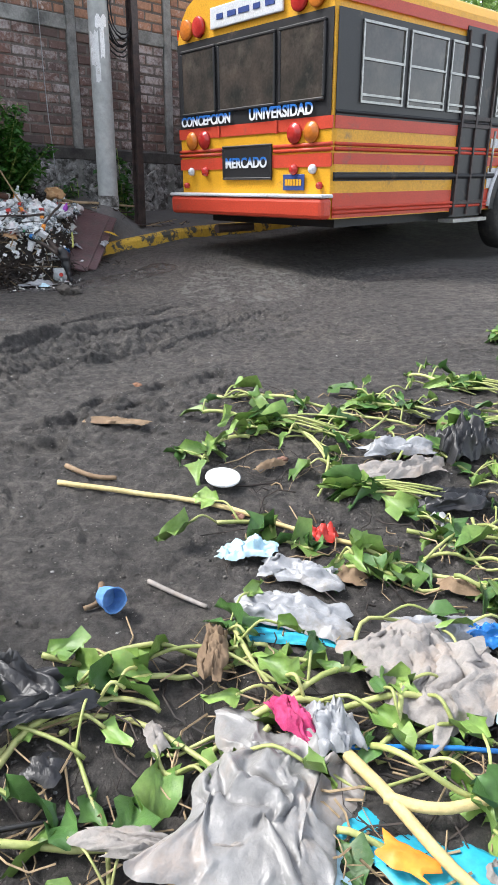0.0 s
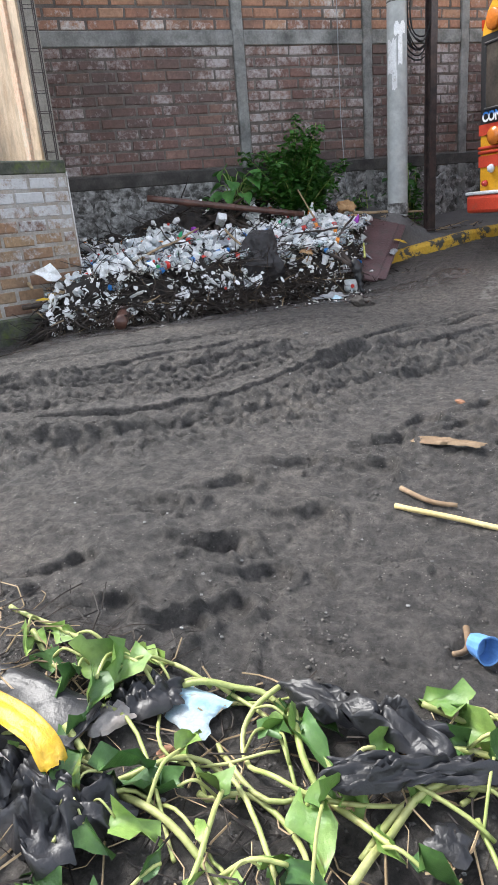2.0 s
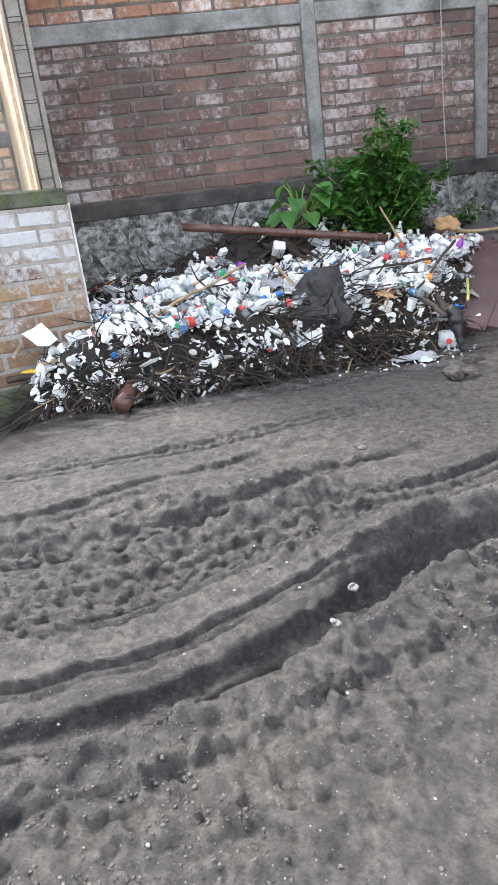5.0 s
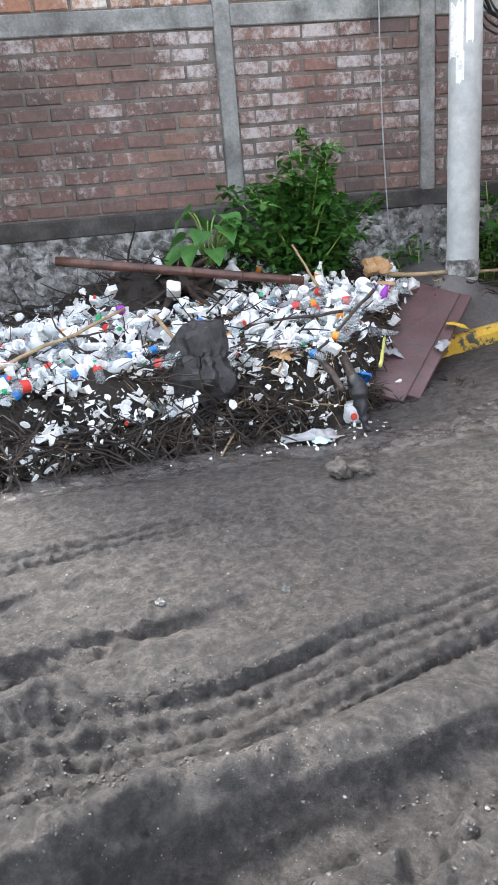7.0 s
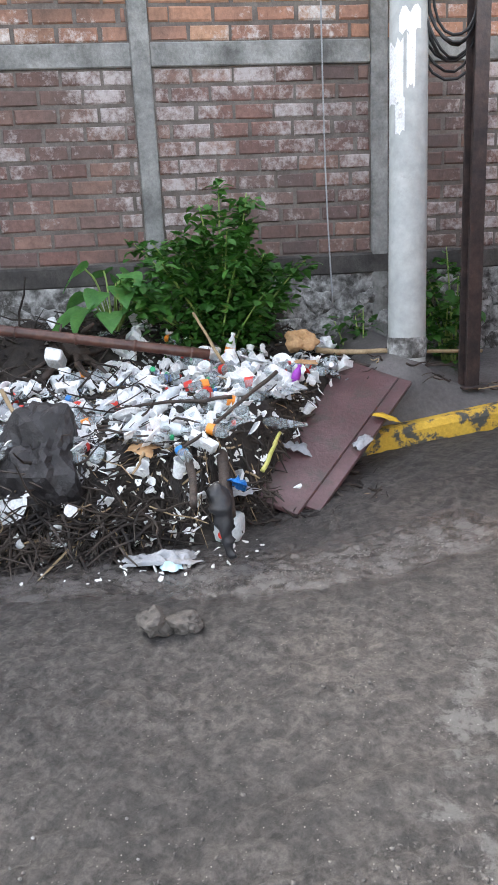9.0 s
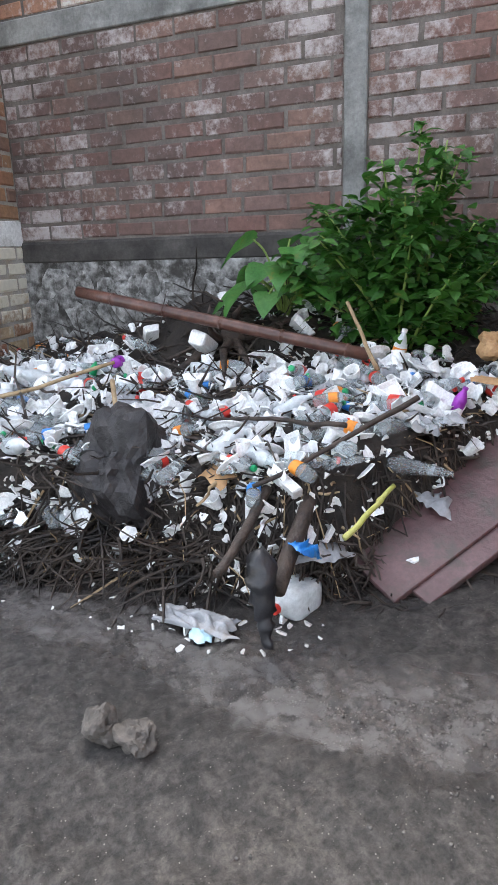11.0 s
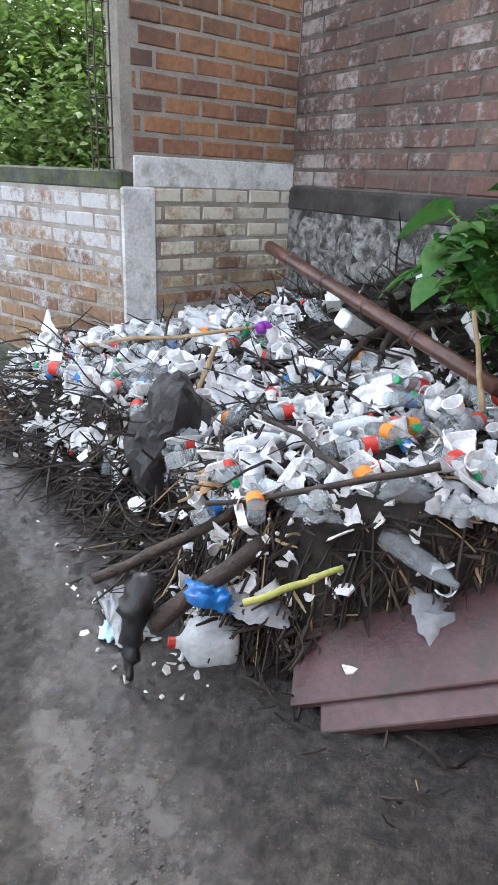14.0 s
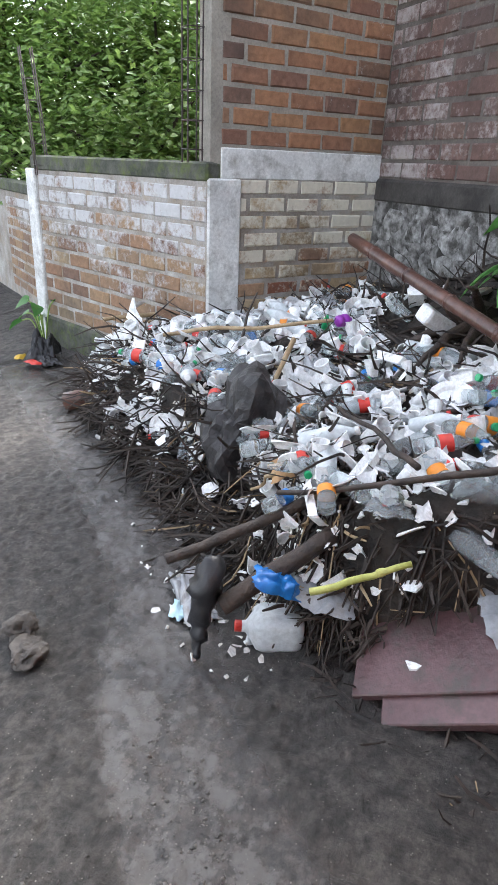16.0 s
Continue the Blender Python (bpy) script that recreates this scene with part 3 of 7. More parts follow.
WALL_TOP = 4.7
COLS = [(2.63, 2.77), (4.40, 4.53), (5.89, 6.02), (7.6, 7.75), (9.3, 9.45)]
bays = [(0.0, 2.63), (2.77, 4.40), (4.53, 5.89), (6.02, 7.6), (7.75, 9.3), (9.45, 12.2)]
for i, (a0, a1) in enumerate(bays):
    w = slab("wall_%d" % (i + 1), wl(a0, 0), D, N, a1 - a0, 1.34, WALL_TOP, 0.16, M_MORTAR)
    tagged(w, "tall weathered red brick wall bay with white bloom", "wall", kind="structure")
    lay_bricks(w, wl(a0, 0), D, N, a1 - a0, 1.49, 2.85, M_BRICK)
    lay_bricks(w, wl(a0, 0), D, N, a1 - a0, 3.01, WALL_TOP if a0 < 6 else 4.2, M_BRICK_UP)
    bm_ = slab("trim_%d" % (i + 1), wl(a0, 0), D, N, a1 - a0, 2.85, 3.01, 0.17, M_CONC, 0.022, 0.008)
    tagged(bm_, "grey stained concrete tie beam across brick wall", "beam", kind="structure")
for i, (a0, a1) in enumerate(COLS):
    c_ = slab("trim_%d" % (i + 11), wl(a0, 0), D, N, a1 - a0, 0.0, WALL_TOP, 0.19, M_CONC, 0.028, 0.01)
    tagged(c_, "narrow grey concrete column of the brick wall", "column", kind="structure")
plinth = slab("wall_11", wl(-0.1, 0), D, N, 12.2, -0.4, 1.34, 0.30, M_GROUT, 0.02)
tagged(plinth, "rubble stone wall footing with flaking white lime", "wall", kind="structure")
ledge = slab("trim_21", wl(-0.05, 0), D, N, 12.1, 1.32, 1.49, 0.1, M_DAMP, 0.030, 0.02)
tagged(ledge, "dark damp mortar band under brick wall", "mortar band", kind="structure")


def stone_mesh(seed, material, name="stone"):
    bm = bmesh.new()
    bmesh.ops.create_icosphere(bm, subdivisions=2, radius=0.5)
    off = Vector((seed * 3.7, seed * 1.3, 0))
    for v in bm.verts:
        v.co *= 1 + 0.55 * noise.noise(v.co * 2.1 + off) + 0.18 * noise.noise(v.co * 6 + off)
    me = bpy.data.meshes.new(name)
    bm.to_mesh(me)
    bm.free()
    me.materials.append(material)
    return me


STONES = [stone_mesh(i, M_STONE) for i in range(6)]
for r in range(6):
    x = rng.uniform(0, 0.2)
    while x < 9.5:
        wd = rng.uniform(0.16, 0.36)
        st = new("stone", STONES[rng.randrange(6)])
        st.parent = plinth
        p = wl(x + wd / 2, 0.005, 0.12 + r * 0.205 + rng.uniform(-0.03, 0.03))
        st.matrix_basis = Matrix.Translation(p) @ Matrix.Rotation(math.atan2(D.y, D.x), 4, "Z") @ Matrix.Diagonal((wd * 1.15, 0.06, rng.uniform(0.17, 0.26), 1)) @ Matrix.Rotation(rng.uniform(0, 6.28), 4, "Y")
        x += wd * 0.95

# the short orange wall, whitewashed below, its pilaster, and the low wall that leads off from it
ow = slab("wall_12", C, E, EN, 1.50, -0.4, 4.6, 0.15, M_MORTAR_L)
tagged(ow, "orange brick wall with grey mortar above old cream paint", "wall", kind="structure")
lay_bricks(ow, C, E, EN, 1.43, 1.655, 4.58, M_BRICK_OR)
lay_bricks(ow, C, E, EN, 1.28, 0.30, 1.47, M_BRICK_CR, 0.011)
lime = slab("trim_31", C, E, EN, 1.28, -0.4, 1.47, 0.03, M_MORTAR_W, 0.0045)
tagged(lime, "thick old limewash over brick joints", "plaster", kind="structure")
band = slab("trim_22", C, E, EN, 1.42, 1.46, 1.65, 0.05, M_CONC_W, 0.012, 0.006)
tagged(band, "peeling whitewashed plaster band on brick wall", "plaster band", kind="structure")
pil = slab("trim_23", C + E * 1.27, E, EN, 0.26, -0.4, 1.46, 0.25, M_CONC_W, 0.035, 0.012)
tagged(pil, "whitewashed concrete pilaster at wall corner", "pilaster", kind="structure")
L0 = C + E * 1.53 + EN * 0.02
LD = Vector((-0.43, -0.903, 0)).normalized()
LN = Vector((0.903, -0.43, 0)).normalized()
lw = slab("wall_13", L0, LD, LN, 2.30, -0.5, 1.44, 0.14, M_MORTAR_W)
tagged(lw, "low whitewashed brick wall worn bare near the ground", "wall", kind="structure")
lay_bricks(lw, L0, LD, LN, 2.25, 0.16, 1.42, M_BRICK_WH, 0.006)
foot = slab("trim_24", L0, LD, LN, 2.30, -0.5, 0.155, 0.2, M_CAP, 0.03, 0.02)
tagged(foot, "dark mossy concrete footing of the low wall", "footing", kind="structure")
cap = slab("trim_25", L0 + E * -0.02, LD, LN, 2.35, 1.435, 1.56, 0.2, M_CAP, 0.03, 0.015)
tagged(cap, "mossy blackened concrete wall coping", "coping", kind="structure")
p2_ = slab("trim_26", L0 + LD * 2.25, LD, LN, 0.16, -0.5, 1.45, 0.2, M_CONC_W, 0.03, 0.012)
tagged(p2_, "whitewashed concrete end pilaster of low wall", "pilaster", kind="structure")
L1 = L0 + LD * 2.41 - LN * 0.35
LD1 = Vector((-0.62, -0.78, 0)).normalized()
LN1 = Vector((0.78, -0.62, 0)).normalized()
lw2 = slab("wall_14", L1, LD1, LN1, 6.0, -0.5, 1.16, 0.14, M_MORTAR_W)
tagged(lw2, "further stretch of low whitewashed brick wall", "wall", kind="structure")
lay_bricks(lw2, L1, LD1, LN1, 2.4, 0.0, 1.1, M_BRICK_WH, 0.006)
cap2 = slab("trim_27", L1, LD1, LN1, 6.0, 1.15, 1.27, 0.2, M_CAP, 0.03, 0.015)
tagged(cap2, "mossy coping of further low wall", "coping", kind="structure")

# the brick house behind the low wall: one face runs on behind the orange wall, one looks to the street
H0 = C + E * 1.48 - EN * 0.17
HW = -E
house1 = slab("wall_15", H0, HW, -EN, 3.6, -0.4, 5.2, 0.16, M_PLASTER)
tagged(house1, "pale orange stained plaster house side wall", "wall", kind="structure")
H1 = H0 + HW * 3.6
house2 = slab("wall_16", H1 - D * 3.2, D, -E * -1, 3.2, -0.4, 5.2, 0.16, M_MORTAR_L)
tagged(house2, "pale brick house wall with concrete band", "wall", kind="structure")
# the sunlit look of these courses is in the brick colour
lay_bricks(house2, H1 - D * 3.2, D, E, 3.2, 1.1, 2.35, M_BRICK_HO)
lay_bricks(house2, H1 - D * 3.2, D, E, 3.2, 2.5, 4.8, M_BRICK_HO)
hb = slab("trim_28", H1 - D * 3.2, D, E, 3.2, 2.36, 2.5, 0.1, M_CONC, 0.02)
tagged(hb, "grey concrete band across house wall", "beam", kind="structure")
# plain strip whose bright brick colour stands for the sunlit wall edge
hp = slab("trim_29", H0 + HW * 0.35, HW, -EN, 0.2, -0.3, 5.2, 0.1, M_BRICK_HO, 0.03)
tagged(hp, "orange plastered pilaster on house wall", "pilaster", kind="structure")
hp2 = slab("trim_30", H1 - HW * 0.22, HW, -EN, 0.2, -0.3, 5.2, 0.1, M_CONC, 0.03)
tagged(hp2, "grey concrete corner post of house", "column", kind="structure")

# pavement and painted kerb
na = 60
aa, bb = np.meshgrid(np.linspace(3.35, 13.0, na), np.linspace(0.0, 1.16, 14), indexing="ij")
wa = along_wall(aa)
px_, py_ = C.x + D.x * wa + N.x * bb, C.y + D.y * wa + N.y * bb
kerb_line = base_height(C.x + D.x * wa + N.x * 1.26, C.y + D.y * wa + N.y * 1.26)
pz_ = kerb_line + 0.12 + 0.16 * (1.16 - bb) + 0.40 * np.exp(-((aa - 3.80) / 0.45) ** 2) * sstep(1.16, 0.98, bb) + 0.03 * vnoise(px_ * 4, py_ * 4, 3) + 0.012 * vnoise(px_ * 15, py_ * 15, 4)
walkway = grid_object("pavement", px_, py_, pz_, M_WALK)
tagged(walkway, "mud-covered pavement along the brick wall", "pavement", kind="structure")
bm = bmesh.new()
prev = None
for k in range(28):
    a = 3.35 + k * 0.36
    z = float(base_height(ab(a, 1.26).x, ab(a, 1.26).y))
    jj = rng.uniform(-0.006, 0.006)
    ring = [bm.verts.new(ab(a, b, z + h)) for b, h in ((1.30 + jj, -0.25), (1.285 + jj, 0.09), (1.265 + jj, 0.125 + jj), (1.24, 0.135 + jj), (1.14, 0.13), (1.13, -0.25))]
    if prev:
        for q in range(5):
            bm.faces.new((prev[q], ring[q], ring[q + 1], prev[q + 1]))
    prev = ring
kerb = finish("kerb", bm, M_YELLOW)
tagged(kerb, "kerb with flaking yellow paint and mud", "kerb", kind="structure")

# ---- heap ----
M_HUMUS = mat("wet_humus", (0.009, 0.007, 0.006), (0.032, 0.024, 0.018), 12, 0.75, 1.0, 60, world_space=True)


def heap_height(a, b):
    a, b = np.asarray(a, float), np.asarray(b, float)
    lip = 2.24 + 0.12 * np.sin(a * 2.3 + 0.6) * sstep(3.2, 2.2, a)
    lip = np.where(a > 2.35, lip - 1.05 * np.clip(a - 2.35, 0, 2), lip)
    t = sstep(0.0, 0.24, lip - b)
    top = 0.50 + 0.36 * np.clip((1.9 - b) / 1.6, 0, 1)
    top = top * (1 - 0.45 * sstep(0.4, -0.9, a)) * (1 - 0.35 * sstep(2.4, 3.8, a)) + 0.22 * sstep(0.9, 0.25, b) * sstep(0.4, 1.2, a) * sstep(3.6, 2.6, a)
    edge = sstep(-0.55, -0.05, a) * sstep(4.6, 3.6, a)
    return np.where(edge * t > 0, top * t * edge, -0.02 + 0 * top)


aa, bb = np.meshgrid(np.linspace(-1.3, 4.8, 260), np.linspace(0.0, 2.6, 130), indexing="ij")
wa = along_wall(aa)
hx, hy = C.x + D.x * wa + N.x * bb, C.y + D.y * wa + N.y * bb
hh = heap_height(aa, bb)
rough_ = sstep(0.02, 0.2, hh)
hz = base_height(hx, hy) - 0.03 + hh + rough_ * (0.12 * vnoise(hx * 4, hy * 4, 21) + 0.09 * vnoise(hx * 11, hy * 11, 22) + 0.04 * vnoise(hx * 28, hy * 28, 23))
heap = grid_object("debris_mound", hx, hy, hz, M_HUMUS)
tagged(heap, "mound of wet black plant debris and mud against the walls", "debris", kind="stuff")


def heap_z(a, b):
    p = ab(a, b)
    return gz(p.x, p.y) - 0.03 + float(heap_height(a, b))


# ---- things on and round the heap ----
M_FOAM = mat("white_foam", (0.74, 0.745, 0.75), (0.85, 0.86, 0.86), 9, 0.6, 0.12, 80, rnd=0.10, dirt=0.16, dirt_c=(0.30, 0.25, 0.20), dirt_scale=14)
M_PET = mat("clear_plastic", (0.74, 0.80, 0.82), (0.84, 0.88, 0.89), 9, 0.14, 0.1, 30, trans=0.82, ior=1.15, rnd=0.12, dirt=0.15, dirt_c=(0.35, 0.31, 0.26), dirt_scale=18)
M_FILM = mat("grey_plastic_film", (0.245, 0.252, 0.266), (0.346, 0.353, 0.367), 8, 0.35, 0.2, 40, dirt=0.3, dirt_c=(0.20, 0.165, 0.13), dirt_scale=9)
M_JUG = mat("milky_plastic", (0.60, 0.64, 0.66), (0.70, 0.74, 0.76), 5, 0.4, 0.05, 40, trans=0.2)
M_BLK_FILM = mat("black_plastic_film", (0.010, 0.010, 0.011), (0.026, 0.026, 0.030), 8, 0.42, 0.4, 26, dirt=0.25, dirt_c=(0.06, 0.052, 0.046))
M_BLUE_FILM = mat("blue_plastic_film", (0.012, 0.13, 0.42), (0.02, 0.20, 0.55), 8, 0.3, 0.2, 40)
M_LTBLUE = mat("pale_blue_film", (0.36, 0.56, 0.66), (0.52, 0.68, 0.74), 8, 0.45, 0.2, 40, dirt=0.2)
M_TURQ = mat("turquoise_plastic", (0.02, 0.32, 0.46), (0.03, 0.40, 0.52), 8, 0.45, 0.1, 40, dirt=0.2)
M_CUPBLUE = mat("blue_moulded_plastic", (0.10, 0.24, 0.52), (0.14, 0.30, 0.60), 8, 0.4, 0.05, 40)
M_RED = mat("red_plastic", (0.50, 0.03, 0.025), (0.60, 0.05, 0.03), 8, 0.4, 0.1, 40, dirt=0.1)
M_GREEN = mat("green_plastic", (0.01, 0.28, 0.10), (0.02, 0.36, 0.14), 8, 0.4, 0.1, 40)
M_ORANGE = mat("orange_label", (0.66, 0.20, 0.02), (0.75, 0.28, 0.03), 8, 0.45, 0.1, 40, dirt=0.15)
M_PURPLE = mat("purple_plastic", (0.25, 0.03, 0.34), (0.33, 0.05, 0.42), 8, 0.35, 0.1, 40)
M_PINK = mat("magenta_cloth", (0.42, 0.03, 0.12), (0.52, 0.06, 0.18), 8, 0.7, 0.5, 90, dirt=0.3)
M_YEL = mat("yellow_plastic", (0.46, 0.28, 0.012), (0.60, 0.38, 0.02), 8, 0.45, 0.5, 40, dirt=0.42, dirt_c=(0.12, 0.08, 0.04))
M_CARD = mat("wet_cardboard", (0.33, 0.19, 0.09), (0.42, 0.26, 0.13), 8, 0.85, 0.3, 60)
M_BARK = mat("wet_bark", (0.022, 0.016, 0.013), (0.070, 0.048, 0.037), 14, 0.6, 0.9, 60)
M_TWIG = mat("wet_twig", (0.012, 0.009, 0.008), (0.058, 0.042, 0.032), 6, 0.7, 0.6, 60, world_space=True)
M_STRAW = mat("pale_stick", (0.24, 0.165, 0.09), (0.40, 0.30, 0.18), 10, 0.7, 0.5, 70)
M_VSTALK = mat("yellowed_stalk", (0.30, 0.32, 0.07), (0.46, 0.44, 0.14), 9, 0.5, 0.3, 60)
M_BAMBOO = mat("brown_wet_bamboo", (0.060, 0.028, 0.022), (0.13, 0.062, 0.045), 7, 0.28, 0.3, 40)
M_ROCK = mat("black_lava_rock", (0.008, 0.007, 0.008), (0.032, 0.028, 0.029), 14, 0.5, 1.0, 34)
M_CLOD = mat("muddy_stone", (0.05, 0.044, 0.039), (0.115, 0.10, 0.088), 12, 0.8, 0.8, 60)
M_BOARD = mat("maroon_painted_board", (0.070, 0.034, 0.035), (0.13, 0.072, 0.074), 3, 0.32, 0.4, 40, dirt=0.42, dirt_hi=0.66, dirt_c=(0.06, 0.048, 0.042), dirt_scale=8)
M_SHARD = mat("foam_crumbs", (0.60, 0.58, 0.54), (0.76, 0.75, 0.73), 5, 0.6, 0.1, 60, world_space=True, dirt=0.2, dirt_c=(0.3, 0.25, 0.2), dirt_scale=9)


def leaf_mat(name, c1, c2, rough=0.45):
    m = mat(name, c1, c2, 7, rough, 0.25, 50, rnd=0.15, dirt=0.06, dirt_c=(0.22, 0.20, 0.04), dirt_scale=9)
    bs = m.node_tree.nodes["Principled BSDF"]
    bs.inputs["Subsurface Weight"].default_value = 0.25
    bs.inputs["Subsurface Radius"].default_value = (0.02, 0.03, 0.01)
    bs.inputs["Subsurface Scale"].default_value = 0.2
    return m


def thin_leaf(name, c1, c2):
    """Foliage that lets some daylight through."""
    m = leaf_mat(name, c1, c2)
    nd, lk = m.node_tree.nodes, m.node_tree.links
    bs = nd["Principled BSDF"]
    tr, mx = nd.new("ShaderNodeBsdfTranslucent"), nd.new("ShaderNodeMixShader")
    lk.new(bs.inputs["Base Color"].links[0].from_socket, tr.inputs["Color"])
    mx.inputs[0].default_value = 0.4
    lk.new(bs.outputs[0], mx.inputs[1])
    lk.new(tr.outputs[0], mx.inputs[2])
    lk.new(mx.outputs[0], nd["Material Output"].inputs["Surface"])
    return m


M_LEAF = thin_leaf("shrub_leaf", (0.028, 0.105, 0.018), (0.075, 0.20, 0.035))
M_LEAF_BIG = thin_leaf("broad_leaf", (0.06, 0.20, 0.045), (0.12, 0.30, 0.075))
M_TREE = thin_leaf("tree_leaf", (0.11, 0.20, 0.05), (0.26, 0.38, 0.11))
M_STALK = mat("green_stalk", (0.16, 0.26, 0.06), (0.28, 0.36, 0.10), 8, 0.5, 0.3, 60)
R = random.Random(5)


def ease(lo, hi, v):
    return float(sstep(lo, hi, v))


def add_leaf(bm, m, ln, wd, fold=0.25, droop=0.25, rag=0.0, heart=False):
    """A folded, drooping leaf blade from the origin along +x."""
    prof = [(0.0, 0.05), (0.12, 0.6), (0.35, 1.0), (0.62, 0.78), (0.85, 0.36), (1.0, 0.03)] if not heart else [(-0.12, 0.35), (0.0, 0.85), (0.2, 1.0), (0.5, 0.82), (0.78, 0.42), (1.0, 0.03)]
    rows = []
    for t, w in prof:
        x, z = t * ln, -droop * ln * t * t
        hw = w * wd / 2
        j = lambda: R.uniform(-rag, rag) * wd
        rows.append([bm.verts.new(m @ Vector((x + j(), -hw + j(), z + fold * hw + j()))), bm.verts.new(m @ Vector((x + 0.02 * ln, -hw * 0.5, z + fold * hw * 0.35 + j()))), bm.verts.new(m @ Vector((x, 0, z))), bm.verts.new(m @ Vector((x + 0.02 * ln, hw * 0.5, z + fold * hw * 0.35 + j()))), bm.verts.new(m @ Vector((x + j(), hw + j(), z + fold * hw + j())))])
    for a, b in zip(rows, rows[1:]):
        for k in range(4):
            bm.faces.new((a[k], b[k], b[k + 1], a[k + 1]))


def aim(p, dirn, roll=0.0):
    """A pose at p whose x axis points along dirn."""
    x = Vector(dirn).normalized()
    up = Vector((0, 0, 1)) if abs(x.z) < 0.95 else Vector((0, 1, 0))
    y = up.cross(x).normalized()
    z = x.cross(y)
    m = Matrix((x, y, z)).transposed().to_4x4()
    return Matrix.Translation(p) @ m @ Matrix.Rotation(roll, 4, "X")


def rough_mesh(name, bm, amp, freq, seed):
    off = Vector((seed * 2.3, seed * 5.1, seed))
    bm.normal_update()
    mv = [(v, v.normal.copy()) for v in bm.verts]
    for v, nn in mv:
        v.co += nn * (amp * noise.noise(v.co * freq + off) + 0.4 * amp * noise.noise(v.co * freq * 3.1 + off))


def foam_cup(h, r0, r1, cut=1.0):
    """A cup, or a torn part of one, with wall thickness; cut: the share of the round that is left."""
    bm = bmesh.new()
    n = 14
    k1 = max(3, int(n * cut))
    prof = [(r0, 0.0), (r1, h), (r1 + 0.003, h), (r1 - 0.002, h - 0.002), (r0 - 0.003, 0.004)]
    cols = []
    for k in range(k1 + (0 if cut >= 1 else 1)):
        a = 2 * math.pi * k / n
        tear = 1.0 if cut >= 1 else 0.6 + 0.5 * abs(noise.noise(Vector((k * 0.9, h * 90, cut * 7))))
        cols.append([bm.verts.new((r * math.cos(a), r * math.sin(a), z * tear)) for r, z in prof])
    for i in range(len(cols) if cut >= 1 else len(cols) - 1):
        a, b = cols[i], cols[(i + 1) % len(cols)]
        for q in range(len(prof) - 1):
            bm.faces.new((a[q], b[q], b[q + 1], a[q + 1]))
    if cut >= 1:
        bm.faces.new([c[0] for c in reversed(cols)])
    return bm


def foam_shard(seed, size, thick=0.006):
    """A torn plate of foam: an uneven outline, slightly dished."""
    r = random.Random(seed)
    bm = bmesh.new()
    n = r.randrange(6, 11)
    pts = []
    for k in range(n):
        a = 2 * math.pi * k / n
        q = size * r.uniform(0.55, 1.0) * (1.0 if r.random() < 0.6 else 0.75)
        pts.append((q * math.cos(a) * r.uniform(0.8, 1.2), q * math.sin(a) * 0.75))
    bend = r.uniform(-6, 6)
    z = lambda x, y: bend * x * x + r.uniform(-0.003, 0.003)
    top = [bm.verts.new((x, y, z(x, y) + thick)) for x, y in pts]
    bot = [bm.verts.new((x * 1.02, y * 1.02, z(x, y))) for x, y in pts]
    ct, cb = bm.verts.new((0, 0, thick)), bm.verts.new((0, 0, 0))
    for k in range(n):
        q = (k + 1) % n
        bm.faces.new((top[k], top[q], ct))
        bm.faces.new((bot[q], bot[k], cb))
        bm.faces.new((top[q], top[k], bot[k], bot[q]))
    return bm


def foam_plate(r, cut=1.0):
    bm = bmesh.new()
    n = 18
    prof = [(0.0, 0.0), (r * 0.66, 0.0), (r * 0.8, 0.012), (r, 0.02), (r, 0.025), (r * 0.78, 0.017), (r * 0.64, 0.005), (0.0, 0.005)]
    k1 = int(n * cut)
    cols = [[bm.verts.new((max(q, 0.001) * math.cos(2 * math.pi * k / n), max(q, 0.001) * math.sin(2 * math.pi * k / n), z)) for q, z in prof] for k in range(k1 + (0 if cut >= 1 else 1))]
    for i in range(len(cols) if cut >= 1 else len(cols) - 1):
        a, b = cols[i], cols[(i + 1) % len(cols)]
        for q in range(len(prof) - 1):
            bm.faces.new((a[q], b[q], b[q + 1], a[q + 1]))
    return bm


def foam_tray(l, w, h):
    bm = bmesh.new()
    rings = []
    for s, z in ((0.82, 0.0), (1.0, h), (1.03, h), (1.03, h + 0.004), (0.97, h + 0.002), (0.79, 0.006)):
        rings.append([bm.verts.new((s * sx * l / 2 * (1 - 0.06 * (k % 2)), s * sy * w / 2, z)) for k, (sx, sy) in enumerate(((-1, -0.8), (-0.85, -1), (0.85, -1), (1, -0.8), (1, 0.8), (0.85, 1), (-0.85, 1), (-1, 0.8)))])
    for a, b in zip(rings, rings[1:]):
        for k in range(8):
            q = (k + 1) % 8
            bm.faces.new((a[k], a[q], b[q], b[k]))
    bm.faces.new(list(reversed(rings[0])))
    bm.faces.new(rings[-1])
    return bm


def strew(a, b, lift=0.0, tilt=0.6, yaw=None, scale=1.0):
    """A pose on the heap with a chance tilt."""
    p = ab(a, b, heap_z(a, b) + lift)
    return Matrix.Translation(p) @ Euler((R.uniform(-tilt, tilt), R.uniform(-tilt, tilt), R.uniform(0, 6.28) if yaw is None else yaw)).to_matrix().to_4x4() @ Matrix.Scale(scale, 4)


